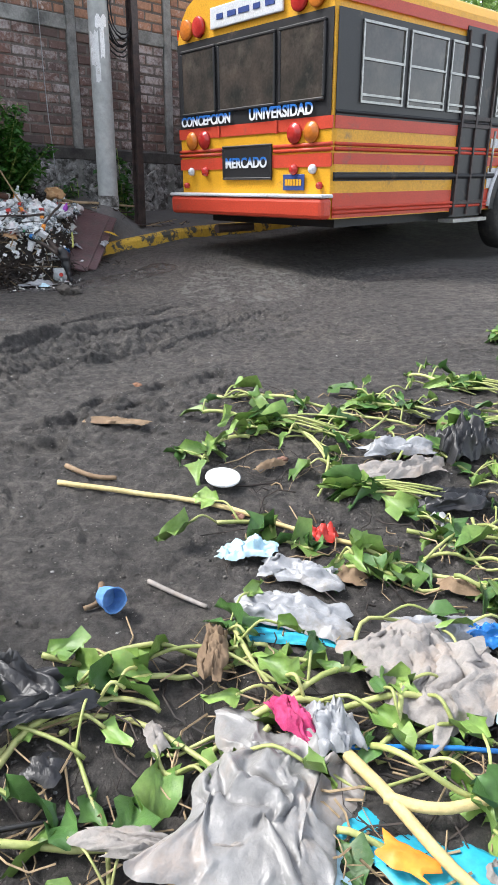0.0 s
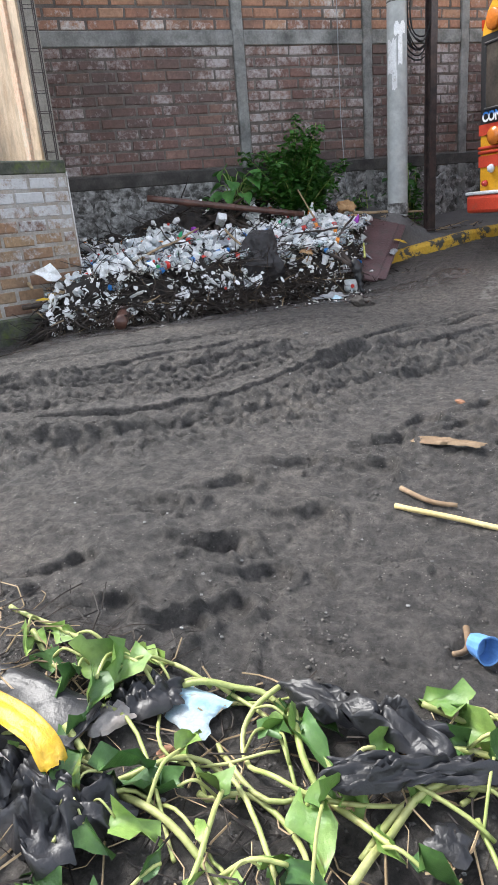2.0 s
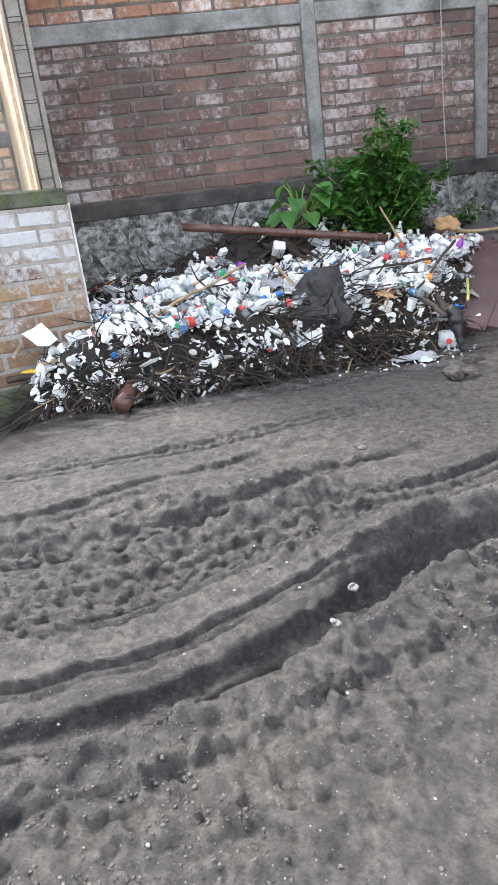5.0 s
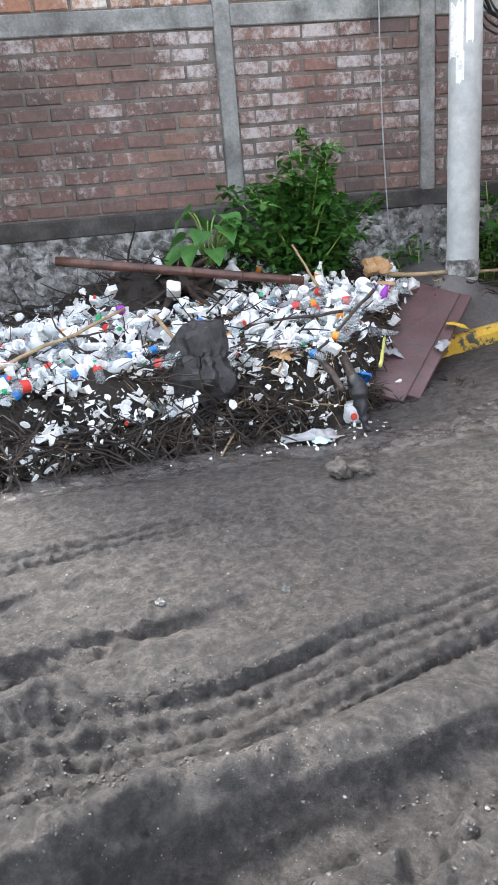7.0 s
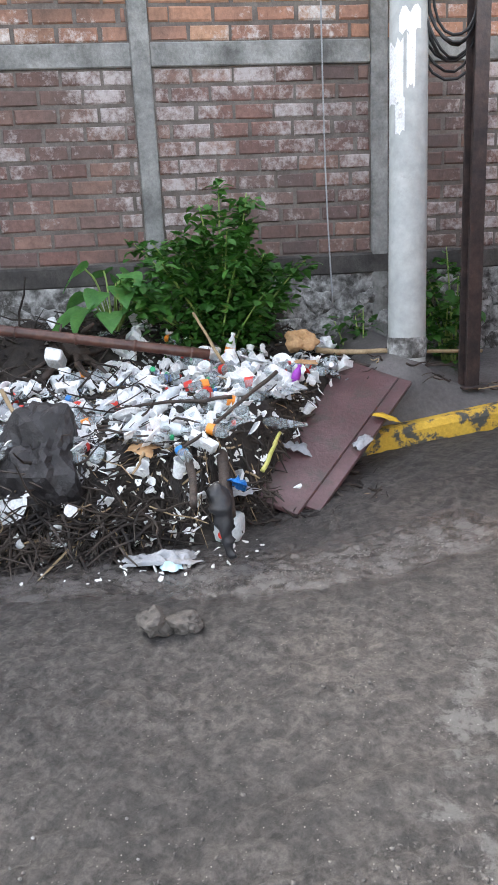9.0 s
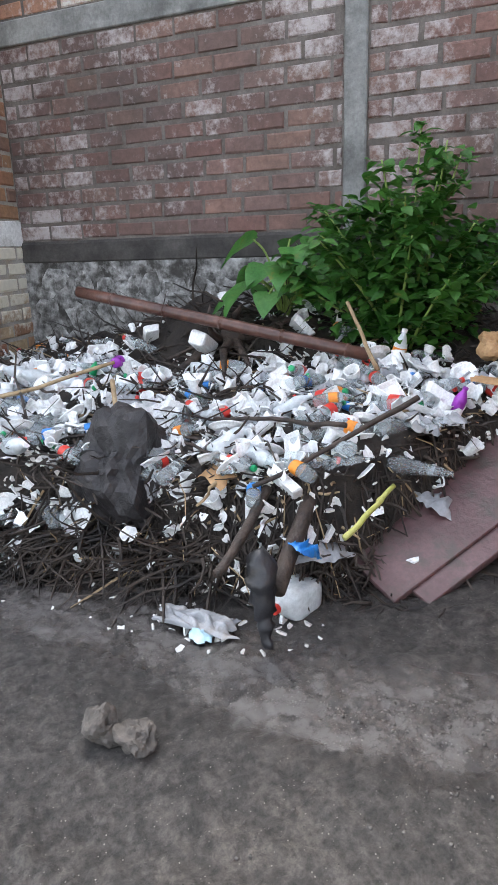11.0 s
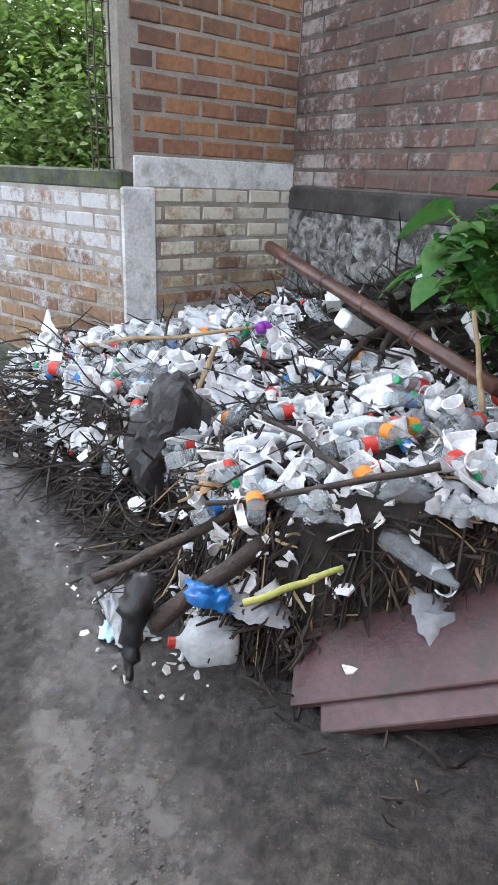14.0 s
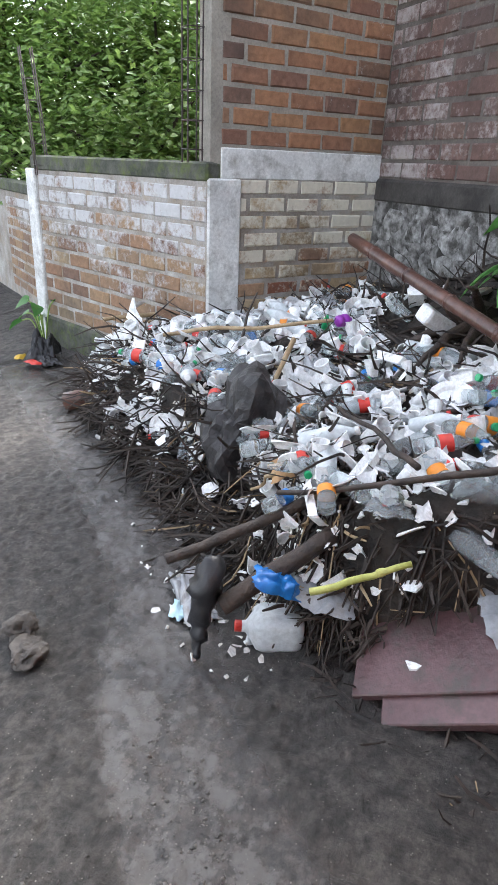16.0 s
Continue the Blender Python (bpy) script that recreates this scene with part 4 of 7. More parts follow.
def heap_spot():
    """A chance place on the white, foam-strewn top of the heap."""
    while True:
        a, b = R.uniform(-0.30, 3.5), R.uniform(0.35, 2.2)
        if float(heap_height(a, b)) < 0.16:
            continue
        dense = 1.0 if b > 0.75 else 0.35
        if a < 0.1:
            dense *= 0.7
        if 1.0 < a < 1.75 and 0.35 < b < 0.95:
            dense *= 0.15
        if a > 2.3 and b < 0.8:
            dense *= 0.2
        if R.random() < dense:
            return a, b


protos = []
for i in range(5):
    protos.append(("foam_cup", foam_cup(0.085 + 0.012 * (i % 3), 0.026, 0.040, 1.0), "dented white foam cup lying on the heap", "cup"))
for i, c in enumerate((0.35, 0.5, 0.65, 0.45, 0.55)):
    protos.append(("foam_cup_fragment", foam_cup(0.10, 0.030, 0.045, c), "torn curved piece of white foam cup", "foam fragment"))
for i in range(7):
    protos.append(("foam_shard" if i % 2 else "foam_flake", foam_shard(i + 1, 0.05 + 0.012 * (i % 4)), "broken flat piece of white foam" if i % 2 else "thin torn flake of white foam", "foam fragment"))
for i, c in enumerate((1.0, 0.5, 0.7)):
    protos.append(("foam_plate", foam_plate(0.105, c), "white foam plate, soiled and cracked" if c == 1 else "broken half of a white foam plate", "plate"))
for i in range(2):
    protos.append(("foam_tray", foam_tray(0.19, 0.15 - 0.03 * i, 0.04), "white foam food tray on the heap", "tray"))
proto_obs = []
for nm, bm, lab, cat in protos:
    rough_mesh(nm, bm, 0.006, 22, len(proto_obs))
    ob = finish(nm, bm, M_FOAM)
    tagged(ob, lab, cat, group="foam waste on the heap")
    a, b = heap_spot()
    ob.matrix_world = strew(a, b, 0.035, 0.7)
    proto_obs.append(ob)
for i in range(860):
    a, b = heap_spot()
    src_ = proto_obs[R.choice([0, 1, 2, 3, 4, 5, 6, 7, 8, 9, 5, 6, 7, 8, 9, 10, 11, 12, 13, 14, 15, 16, 10, 11, 12, 13, 14, 15, 16, 17, 18, 19, 20, 21])]
    ob = copy_thing(src_, strew(a, b, R.uniform(0.02, 0.075), 0.9))
    ob.scale = (R.uniform(0.55, 1.0),) * 3

# foam that has slid down the front of the heap
for i in range(400):
    a = R.uniform(-0.25, 1.15) if i % 5 else R.uniform(1.2, 2.3)
    lipb = 2.24 + 0.12 * math.sin(a * 2.3 + 0.6)
    b = lipb - R.uniform(0.03, 0.24)
    p = ab(a, b + 0.05)
    z = gz(p.x, p.y) + (0.06 + 0.46 * R.random()) * min(1.0, 0.4 + 2.4 * (lipb - b))
    ob = copy_thing(proto_obs[R.choice([5, 6, 10, 11, 12, 13, 14, 15, 16, 10, 12, 14, 18])], Matrix.Translation((p.x, p.y, z)) @ Euler((R.uniform(-1.3, 1.3), R.uniform(-1.3, 1.3), R.uniform(0, 6.28))).to_matrix().to_4x4())
    ob.scale = (R.uniform(0.35, 0.8),) * 3

# crumbs of foam, too small to count
bm = bmesh.new()
for i in range(2600):
    a, b = heap_spot()
    if R.random() < 0.38:
        b = R.uniform(1.9, 2.5)
        a = R.uniform(-0.25, 2.6)
    m = strew(a, b, R.uniform(0.0, 0.055), 1.2)
    s = R.uniform(0.008, 0.03)
    k = R.randrange(3, 6)
    top = [bm.verts.new(m @ Vector((s * math.cos(6.28 * q / k) * R.uniform(0.6, 1.2), s * 0.7 * math.sin(6.28 * q / k), 0.006))) for q in range(k)]
    bot = [bm.verts.new(m @ (m.inverted() @ v.co + Vector((0, 0, -0.008)))) for v in top]
    bm.faces.new(top)
    for q in range(k):
        bm.faces.new((top[(q + 1) % k], top[q], bot[q], bot[(q + 1) % k]))
crumbs = finish("foam_crumbs", bm, M_SHARD)
tagged(crumbs, "countless small crumbs of white foam over black debris", "foam crumbs", kind="stuff")


def twig_points(p, dirn, ln, kink, n=5):
    d_ = Vector(dirn).normalized()
    pts = [Vector(p)]
    for k in range(n - 1):
        d_ = (d_ + Vector((R.uniform(-kink, kink), R.uniform(-kink, kink), R.uniform(-kink, kink)))).normalized()
        pts.append(pts[-1] + d_ * ln / (n - 1))
    return pts


bm = bmesh.new()
bm2 = bmesh.new()
for i in range(6200):
    rim = R.random() < 0.62
    a = R.uniform(-0.40, 2.95)
    if rim:
        lipb = 2.24 + 0.12 * math.sin(a * 2.3 + 0.6) - (1.05 * max(0, a - 2.35))
        b = lipb - R.uniform(-0.02, 0.35)
        z = heap_z(a, min(b, lipb - 0.12)) * R.uniform(0.25, 1.05)
        dirn = N * R.uniform(0.1, 1.0) + D * R.uniform(-1.4, 1.4) + Vector((0, 0, R.uniform(-1.1, 0.35)))
    else:
        a, b = R.uniform(-0.35, 3.4), R.uniform(0.2, 2.1)
        z = heap_z(a, b) + R.uniform(0.0, 0.06)
        dirn = N * R.uniform(-1, 1) + D * R.uniform(-1, 1) + Vector((0, 0, R.uniform(-0.25, 0.3)))
    ln = R.choice([0.08, 0.12, 0.18, 0.25, 0.4]) if a < 2.2 else R.choice([0.06, 0.09, 0.13])
    rad = R.uniform(0.002, 0.009)
    if rim and 2.05 < a < 2.45:
        b -= 0.3
    p = ab(a, b, z)
    pts = [q if q.z > gz(q.x, q.y) + 0.006 else Vector((q.x, q.y, gz(q.x, q.y) + 0.006)) for q in twig_points(p, dirn, ln, 0.35, 4)]
    add_tube(bm2 if R.random() < 0.05 else bm, pts, [rad, rad, rad * 0.8, rad * 0.5], 4, False)
for i in range(3800):
    a, b = R.uniform(1.2, 3.1), R.uniform(0.9, 2.25)
    p = ab(a, b, heap_z(a, b) + R.uniform(0.003, 0.025))
    if p.z < gz(p.x, p.y) + 0.08:
        continue
    dirn = N * R.uniform(-1, 1) + D * R.uniform(-1, 1)
    q = p + dirn.normalized() * R.uniform(0.06, 0.24)
    qa, qb = float(np.interp((q - C).dot(D), REACH, STATION)), (q - C).dot(N)
    q.z = max(heap_z(qa, qb), gz(q.x, q.y)) + R.uniform(0.003, 0.03)
    rad = R.uniform(0.002, 0.006)
    add_tube(bm2 if R.random() < 0.12 else bm, [p, p.lerp(q, 0.5) + Vector((R.uniform(-0.01, 0.01), R.uniform(-0.01, 0.01), 0.006)), q], [rad, rad, rad * 0.6], 4, False)
twigs = finish("twigs", bm, M_TWIG)
tagged(twigs, "tangle of wet dark twigs and roots hanging from the heap", "twigs", kind="stuff")
twigs2 = finish("dry_stems", bm2, M_STRAW)
tagged(twigs2, "pale dry stems and grass caught in the heap", "stems", kind="stuff")


def pole_thing(name, p0, p1, r0, r1, material, label, cat, bend=0.02, joints=0, sides=10):
    p0, p1 = Vector(p0), Vector(p1)
    n = 9
    pts, rad = [], []
    for k in range(n):
        t = k / (n - 1)
        q = p0.lerp(p1, t) + Vector((noise.noise(Vector((t * 3, p0.x * 7, 1))), noise.noise(Vector((t * 3, p0.y * 7, 5))), noise.noise(Vector((t * 3, p0.x * 3, 9))))) * bend * (0.3 + math.sin(t * math.pi))
        pts.append(q)
        rad.append(r0 + (r1 - r0) * t)
    bm = bmesh.new()
    add_tube(bm, pts, rad, sides)
    rough_mesh(name, bm, r0 * 0.12, 14, p0.x)
    ob = finish(name, bm, material, smooth=True)
    for k in range(joints):
        t = (k + 0.7) / joints
        q = p0.lerp(p1, t)
        dirn = (p1 - p0).normalized()
        bmj = bmesh.new()
        add_tube(bmj, [q - dirn * 0.012, q, q + dirn * 0.012], [r0 * 0.99, r0 * 1.14, r0 * 0.99], sides, False)
        part("node_ring", bmj, material, ob)
    tagged(ob, label, cat)
    return ob


pole_thing("bamboo_pole", (-4.22, 6.70, 1.17), (-2.78, 7.86, 0.85), 0.036, 0.034, M_BAMBOO, "thick wet brown bamboo pole resting on the heap", "pole", 0.0, 5, 14)
pole_thing("bamboo_pole", (-3.66, 5.00, 0.07), (-3.92, 5.65, 0.24), 0.062, 0.058, M_BAMBOO, "thick dark bamboo end sticking out of the heap", "pole", 0.0, 2, 14)
pole_thing("log", (-1.90, 6.60, 0.34), (-2.25, 6.98, 0.46), 0.018, 0.022, M_BARK, "dark wet log jutting from the heap over the street", "log", 0.015)
pole_thing("branch", (-2.20, 6.89, 0.51), (-2.11, 7.62, 0.79), 0.009, 0.013, M_BARK, "long dark branch lying across the foam waste", "branch", 0.03)
pole_thing("branch", (-2.76, 6.97, 0.65), (-2.22, 7.34, 0.68), 0.008, 0.012, M_BARK, "dark forked branch lying on the heap", "branch", 0.05)
pole_thing("branch", (-3.82, 5.60, 0.55), (-3.64, 6.74, 0.81), 0.013, 0.010, M_STRAW, "pale peeled branch lying on the heap", "branch", 0.03)
pole_thing("branch", (-3.27, 6.63, 0.78), (-2.82, 6.53, 0.37), 0.013, 0.010, M_STRAW, "straight pale stick leaning down the heap", "stick", 0.01)
pole_thing("branch", (-4.39, 4.97, 0.35), (-3.53, 6.18, 0.55), 0.018, 0.022, M_STRAW, "long pale branch at the foot of the heap", "branch", 0.05)
pole_thing("branch", (-4.64, 4.87, 0.26), (-3.88, 5.60, 0.33), 0.026, 0.020, M_BARK, "dark branch at the foot of the heap", "branch", 0.05)
pole_thing("branch", (-4.77, 5.16, 0.46), (-4.45, 4.83, 0.44), 0.018, 0.016, M_STRAW, "short tan stick leaning at the low wall", "stick", 0.01)
pole_thing("plant_stalk", (-1.87, 7.10, 0.37), (-1.94, 7.38, 0.50), 0.012, 0.010, M_VSTALK, "yellow-green broken plant stalk in the heap", "stalk", 0.01, 1)
pole_thing("branch", (-2.62, 7.80, 0.80), (-2.79, 7.73, 1.13), 0.012, 0.009, M_STRAW, "thin tan stick standing up before the shrub", "stick", 0.01)
pole_thing("branch", (-2.32, 8.46, 0.82), (-1.43, 9.27, 0.74), 0.020, 0.012, M_STRAW, "long pale branch lying past the concrete pole", "branch", 0.05)
pole_thing("branch", (-2.13, 8.57, 0.74), (-1.54, 8.99, 0.68), 0.012, 0.008, M_BARK, "dark thin branch on the pavement edge", "branch", 0.05)
for k in range(10):
    a, b = R.uniform(-0.4, 2.6), R.uniform(1.2, 2.0)
    p = ab(a, b, heap_z(a, b) + 0.05)
    q = p + D * R.uniform(-0.5, 0.5) + N * R.uniform(-0.1, 0.4) + Vector((0, 0, R.uniform(-0.14, 0.05)))
    pole_thing("branch", p, q, R.uniform(0.007, 0.014), 0.006, M_BARK if k % 3 else M_STRAW, "dark bent branch caught in the heap" if k % 3 else "pale bent branch caught in the heap", "branch", 0.05, sides=7)


# root stump
stump = empty("root_stump")
part("trunk", tube([(-0.12, 0, 0.0), (0.0, 0.02, 0.05), (0.16, 0, 0.03)], [0.06, 0.08, 0.05], 10), M_BARK, stump, smooth=True)
for k in range(14):
    an = k * 0.5
    pts = twig_points((0.05 * math.cos(an), 0.05 * math.sin(an), 0.02), (math.cos(an), math.sin(an), R.uniform(-0.1, 0.3)), R.uniform(0.25, 0.55), 0.4, 6)
    r0 = R.uniform(0.018, 0.042)
    part("root", tube(pts, [r0, r0 * 0.9, r0 * 0.7, r0 * 0.55, r0 * 0.4, r0 * 0.2], 7), M_BARK, stump, smooth=True)
stump.matrix_world = Matrix.Translation(ab(1.42, 0.66, heap_z(1.42, 0.66) + 0.03))
tagged(stump, "dark wet tangle of tree roots on top of the heap", "tree stump")


def rock(name, p, size, seed, label, material=M_ROCK):
    bm = bmesh.new()
    bmesh.ops.create_icosphere(bm, subdivisions=4, radius=0.5)
    off = Vector((seed, seed * 2.1, 0))
    for v in bm.verts:
        v.co *= 1 + 0.7 * noise.noise(v.co * 1.9 + off) + 0.25 * noise.noise(v.co * 5 + off) + 0.10 * noise.noise(v.co * 14 + off)
        v.co.x, v.co.y, v.co.z = v.co.x * size[0], v.co.y * size[1], v.co.z * size[2]
    ob = finish(name, bm, material)
    ob.location = p
    tagged(ob, label, "rock")
    return ob


rock("boulder", (-2.84, 6.56, 0.42), (0.46, 0.40, 0.50), 3.1, "black angular lava boulder stuck in the heap")
rock("street_stone", (-1.72, 6.13, 0.04), (0.11, 0.10, 0.10), 1.7, "brown stone lying on wet street", M_CLOD)
rock("street_stone", (-1.64, 6.21, 0.03), (0.15, 0.11, 0.08), 5.2, "flat grey stone lying on wet street", M_CLOD)
for k in range(7):
    x, y = R.uniform(-2.2, -0.8), R.uniform(3.2, 5.8)
    rock("pebble", (x, y, gz(x, y) + 0.008), (0.03, 0.025, 0.022), k * 1.9, "small pale pebble on the dark sand", M_STONE)
rock("coconut_husk", (-2.39, 8.36, 0.89), (0.20, 0.15, 0.15), 6.4, "brown old coconut husk on the heap", M_CARD)


def bottle(name, h, r, material, cap_mat, label_mat, lab, crushed=0.0, seed=0):
    prof = [(r * 0.6, 0.0), (r * 0.92, 0.006), (r, 0.03), (r, h * 0.30), (r * 0.94, h * 0.34), (r, h * 0.38), (r, h * 0.60), (r * 0.9, h * 0.68), (r * 0.62, h * 0.80), (r * 0.34, h * 0.89), (r * 0.34, h * 0.95)]
    bm = bmesh.new()
    rings = add_lathe(bm, prof, 14)
    bm.faces.new(list(reversed(rings[0])))
    bm.faces.new(rings[-1])
    for v in bm.verts:
        if crushed:
            v.co.x *= 1 - crushed * (0.5 + 0.5 * math.sin(v.co.z * 25 + seed))
            v.co.y += 0.25 * r * crushed * math.sin(v.co.z * 18 + seed)
    top = empty(name)
    part("body", bm, material, top, smooth=True)
    if cap_mat:
        part("cap", lathe([(r * 0.40, h * 0.93), (r * 0.42, h * 0.935), (r * 0.42, h * 0.995), (r * 0.38, h)], 12), cap_mat, top, "screw cap")
    if label_mat:
        bm = bmesh.new()
        add_lathe(bm, [(r * 1.012, h * 0.39), (r * 1.018, h * 0.40), (r * 1.018, h * 0.59), (r * 1.012, h * 0.60)], 14)
        for v in bm.verts:
            if crushed:
                v.co.x *= 1 - crushed * (0.5 + 0.5 * math.sin(v.co.z * 25 + seed))
                v.co.y += 0.25 * r * crushed * math.sin(v.co.z * 18 + seed)
        part("label", bm, label_mat, top, "printed wrap label", smooth=True)
    tagged(top, lab, "bottle", group="plastic bottles on the heap")
    return top


def lie(p, yaw, pitch=1.45, h=0.2):
    return Matrix.Translation(p) @ Matrix.Rotation(yaw, 4, "Z") @ Matrix.Rotation(pitch, 4, "Y") @ Matrix.Translation((0, 0, -h / 2))


kinds = [
    bottle("bottle", 0.21, 0.032, M_PET, M_RED, None, "crumpled clear plastic bottle with red cap", 0.25, 1),
    bottle("bottle", 0.23, 0.034, M_PET, M_GREEN, M_RED, "clear plastic bottle with green cap and red label", 0.2, 2),
    bottle("bottle", 0.20, 0.033, M_PET, None, M_ORANGE, "open plastic bottle with orange label", 0.35, 3),
    bottle("bottle", 0.24, 0.036, M_PET, None, None, "flattened clear plastic bottle without cap", 0.5, 4),
    bottle("bottle", 0.19, 0.030, M_PET, M_FOAM, M_BLUE_FILM, "clear plastic bottle with blue label", 0.15, 5),
    bottle("bottle", 0.22, 0.040, M_JUG, M_FOAM, None, "milky white plastic bottle with white cap", 0.1, 6),
]
spots = [((-3.05, 6.33, 0.39), 0.6, 0), ((-2.86, 6.47, 0.44), 1.0, 1), ((-2.69, 6.59, 0.46), 0.2, 2), ((-2.61, 6.70, 0.49), 2.2, 3), ((-2.46, 7.40, 0.68), 1.9, 1), ((-2.52, 7.48, 0.72), 0.9, 2), ((-2.23, 6.91, 0.48), 2.6, 4), ((-2.28, 7.91, 0.77), 1.4, 0)]
for i, (p, yaw, k) in enumerate(spots):
    ob = kinds[k] if i < 6 and k not in [s[2] for s in spots[:i]] else None
    m = lie(p, yaw, 1.4)
    if ob:
        ob.matrix_world = m
    else:
        copy_thing(kinds[k], m)
used = {s[2] for s in spots}
for k, ob in enumerate(kinds):
    if k not in used:
        a, b = heap_spot()
        ob.matrix_world = lie(ab(a, b, heap_z(a, b) + 0.06), 1.0)
for i in range(150):
    a, b = heap_spot()
    ob = copy_thing(kinds[R.choice([0, 3, 3, 1, 3, 1, 4, 5, 4, 3, 2, 0])], lie(ab(a, b, heap_z(a, b) + R.uniform(0.05, 0.09)), R.uniform(0, 6.28), R.uniform(1.1, 1.75)) @ Matrix.Scale(R.uniform(0.8, 1.25), 4))
b_ = bottle("detergent_bottle", 0.16, 0.030, M_PURPLE, M_PURPLE, None, "bright purple plastic detergent bottle on the heap", 0.1, 7)
b_.matrix_world = lie((-2.13, 7.88, 0.74), 0.4, 0.35)
b_ = bottle("spray_bottle", 0.24, 0.036, M_JUG, M_FOAM, M_ORANGE, "white bottle with orange label standing on heap", 0.0, 8)
b_.matrix_world = lie((-2.74, 8.02, 0.84), 0.4, 0.25)
b_ = bottle("bottle", 0.10, 0.035, M_PURPLE, M_FOAM, None, "small purple bottle between foam pieces", 0.1, 9)
b_.matrix_world = lie((-3.76, 6.82, 0.80), 2.4, 1.5)
b_ = bottle("bottle", 0.12, 0.022, M_GREEN, None, None, "short green plastic bottle in the waste", 0.1, 10)
b_.matrix_world = lie((-3.82, 6.67, 0.78), 0.4, 0.5)


def crumple(name, material, lx, ly, hgt, seed, label, cat, m, ridges=0.5, nx=30, ny=24, parent=None):
    """A crumpled sheet or bag: folds, a swollen middle and an uneven edge, with a hem turned under."""
    bm = bmesh.new()
    vs = []
    off = Vector((seed * 1.7, seed * 3.3, seed))
    for i in range(nx):
        row = []
        for j in range(ny):
            u, v = 2 * i / (nx - 1) - 1, 2 * j / (ny - 1) - 1
            q = Vector((u * 1.6, v * 1.6, 0)) + off
            rim = Vector((u * 1.3, v * 1.3, seed)) + off
            x = u * lx / 2 * (1 + 0.45 * noise.noise(rim + Vector((0, 7, 0)))) + 0.10 * lx * noise.noise(rim * 2.3)
            y = v * ly / 2 * (1 + 0.45 * noise.noise(rim + Vector((7, 0, 0)))) + 0.10 * ly * noise.noise(rim * 2.3 + Vector((0, 0, 4)))
            swell = max(0.0, (1 - u * u) * (1 - v * v)) ** 0.5
            fold = abs(noise.noise(q * 1.1 + Vector((0, 0, 2))))
            an = seed * 1.3
            w = (q.x * math.cos(an) + q.y * math.sin(an)) * 2.6 + 1.2 * noise.noise(q * 0.9)
            crease = abs(noise.noise(Vector((w, 0.35 * (q.y * math.cos(an) - q.x * math.sin(an)), seed))))
            fine = abs(noise.noise(q * 5.3 + Vector((5, 0, 0))))
            z = hgt * (0.30 * swell + ridges * (1.5 * fold + 1.7 * crease + 0.6 * fine) * (0.35 + 0.65 * swell)) + 0.003
            row.append(bm.verts.new((x, y, max(z, 0.002))))
        vs.append(row)
    for i in range(nx - 1):
        for j in range(ny - 1):
            bm.faces.new((vs[i][j], vs[i + 1][j], vs[i + 1][j + 1], vs[i][j + 1]))
    ob = finish(name, bm, material, parent, smooth=True)
    if parent is None:
        tagged(ob, label, cat)
    elif label:
        tagged(ob, label)
    ob.matrix_basis = m
    return ob


for i in range(58):
    a, b = heap_spot()
    crumple("plastic_bag", M_PET if i % 2 else M_FILM, R.uniform(0.14, 0.26), R.uniform(0.12, 0.2), R.uniform(0.05, 0.09), 40 + i, "crumpled clear plastic packing on the heap" if i % 2 else "crumpled grey plastic bag on the heap", "plastic bag", strew(a, b, 0.02, 0.4), nx=16, ny=12)
bm = tube(spline([(-1.91, 6.77, 0.39), (-1.88, 6.76, 0.31), (-1.86, 6.75, 0.22), (-1.84, 6.75, 0.13), (-1.82, 6.74, 0.04)], 5), [0.012, 0.03, 0.042, 0.05, 0.052, 0.050, 0.052, 0.050, 0.044, 0.042, 0.040, 0.034, 0.032, 0.030, 0.024, 0.026, 0.024, 0.020, 0.022, 0.018, 0.012], 12)
rough_mesh("x", bm, 0.022, 26, 4)
tagged(finish("plastic_bag", bm, M_BLK_FILM, smooth=True), "wet black plastic bag hanging from the heap", "plastic bag")
crumple("plastic_bag", M_BLUE_FILM, 0.17, 0.09, 0.05, 72, "bright blue plastic bag snagged on a log", "plastic bag", Matrix.Translation((-1.94, 6.97, 0.31)) @ Euler((0.4, 0.5, 2.2)).to_matrix().to_4x4(), nx=16, ny=12)
pole_thing("log", (-1.87, 6.81, 0.23), (-2.13, 7.11, 0.43), 0.034, 0.032, M_BARK, "short dark hollow log at the heap edge", "log", 0.01)
crumple("rag", M_FILM, 0.34, 0.12, 0.05, 73, "torn wet bag lying at the foot of the heap", "plastic bag", Matrix.Translation((-2.12, 6.60, 0.02)) @ Matrix.Rotation(0.7, 4, "Z"))
crumple("rag", M_LTBLUE, 0.10, 0.07, 0.04, 74, "pale blue scrap of plastic on the street", "plastic scrap", Matrix.Translation((-2.05, 6.58, 0.01)) @ Matrix.Rotation(0.2, 4, "Z"), nx=12, ny=10)
crumple("plastic_bag", M_LTBLUE, 0.17, 0.12, 0.05, 75, "pale plastic bag hanging over the board", "plastic bag", Matrix.Translation((-2.23, 7.96, 0.42)) @ Euler((0.9, 0.4, 0.5)).to_matrix().to_4x4(), nx=16, ny=12)
crumple("cloth_scrap", M_CARD, 0.16, 0.10, 0.02, 77, "tan piece of wet cardboard on the heap", "cardboard", Matrix.Translation((-2.44, 6.84, 0.48)) @ Euler((0.4, 0.2, 0.3)).to_matrix().to_4x4(), nx=8, ny=6)
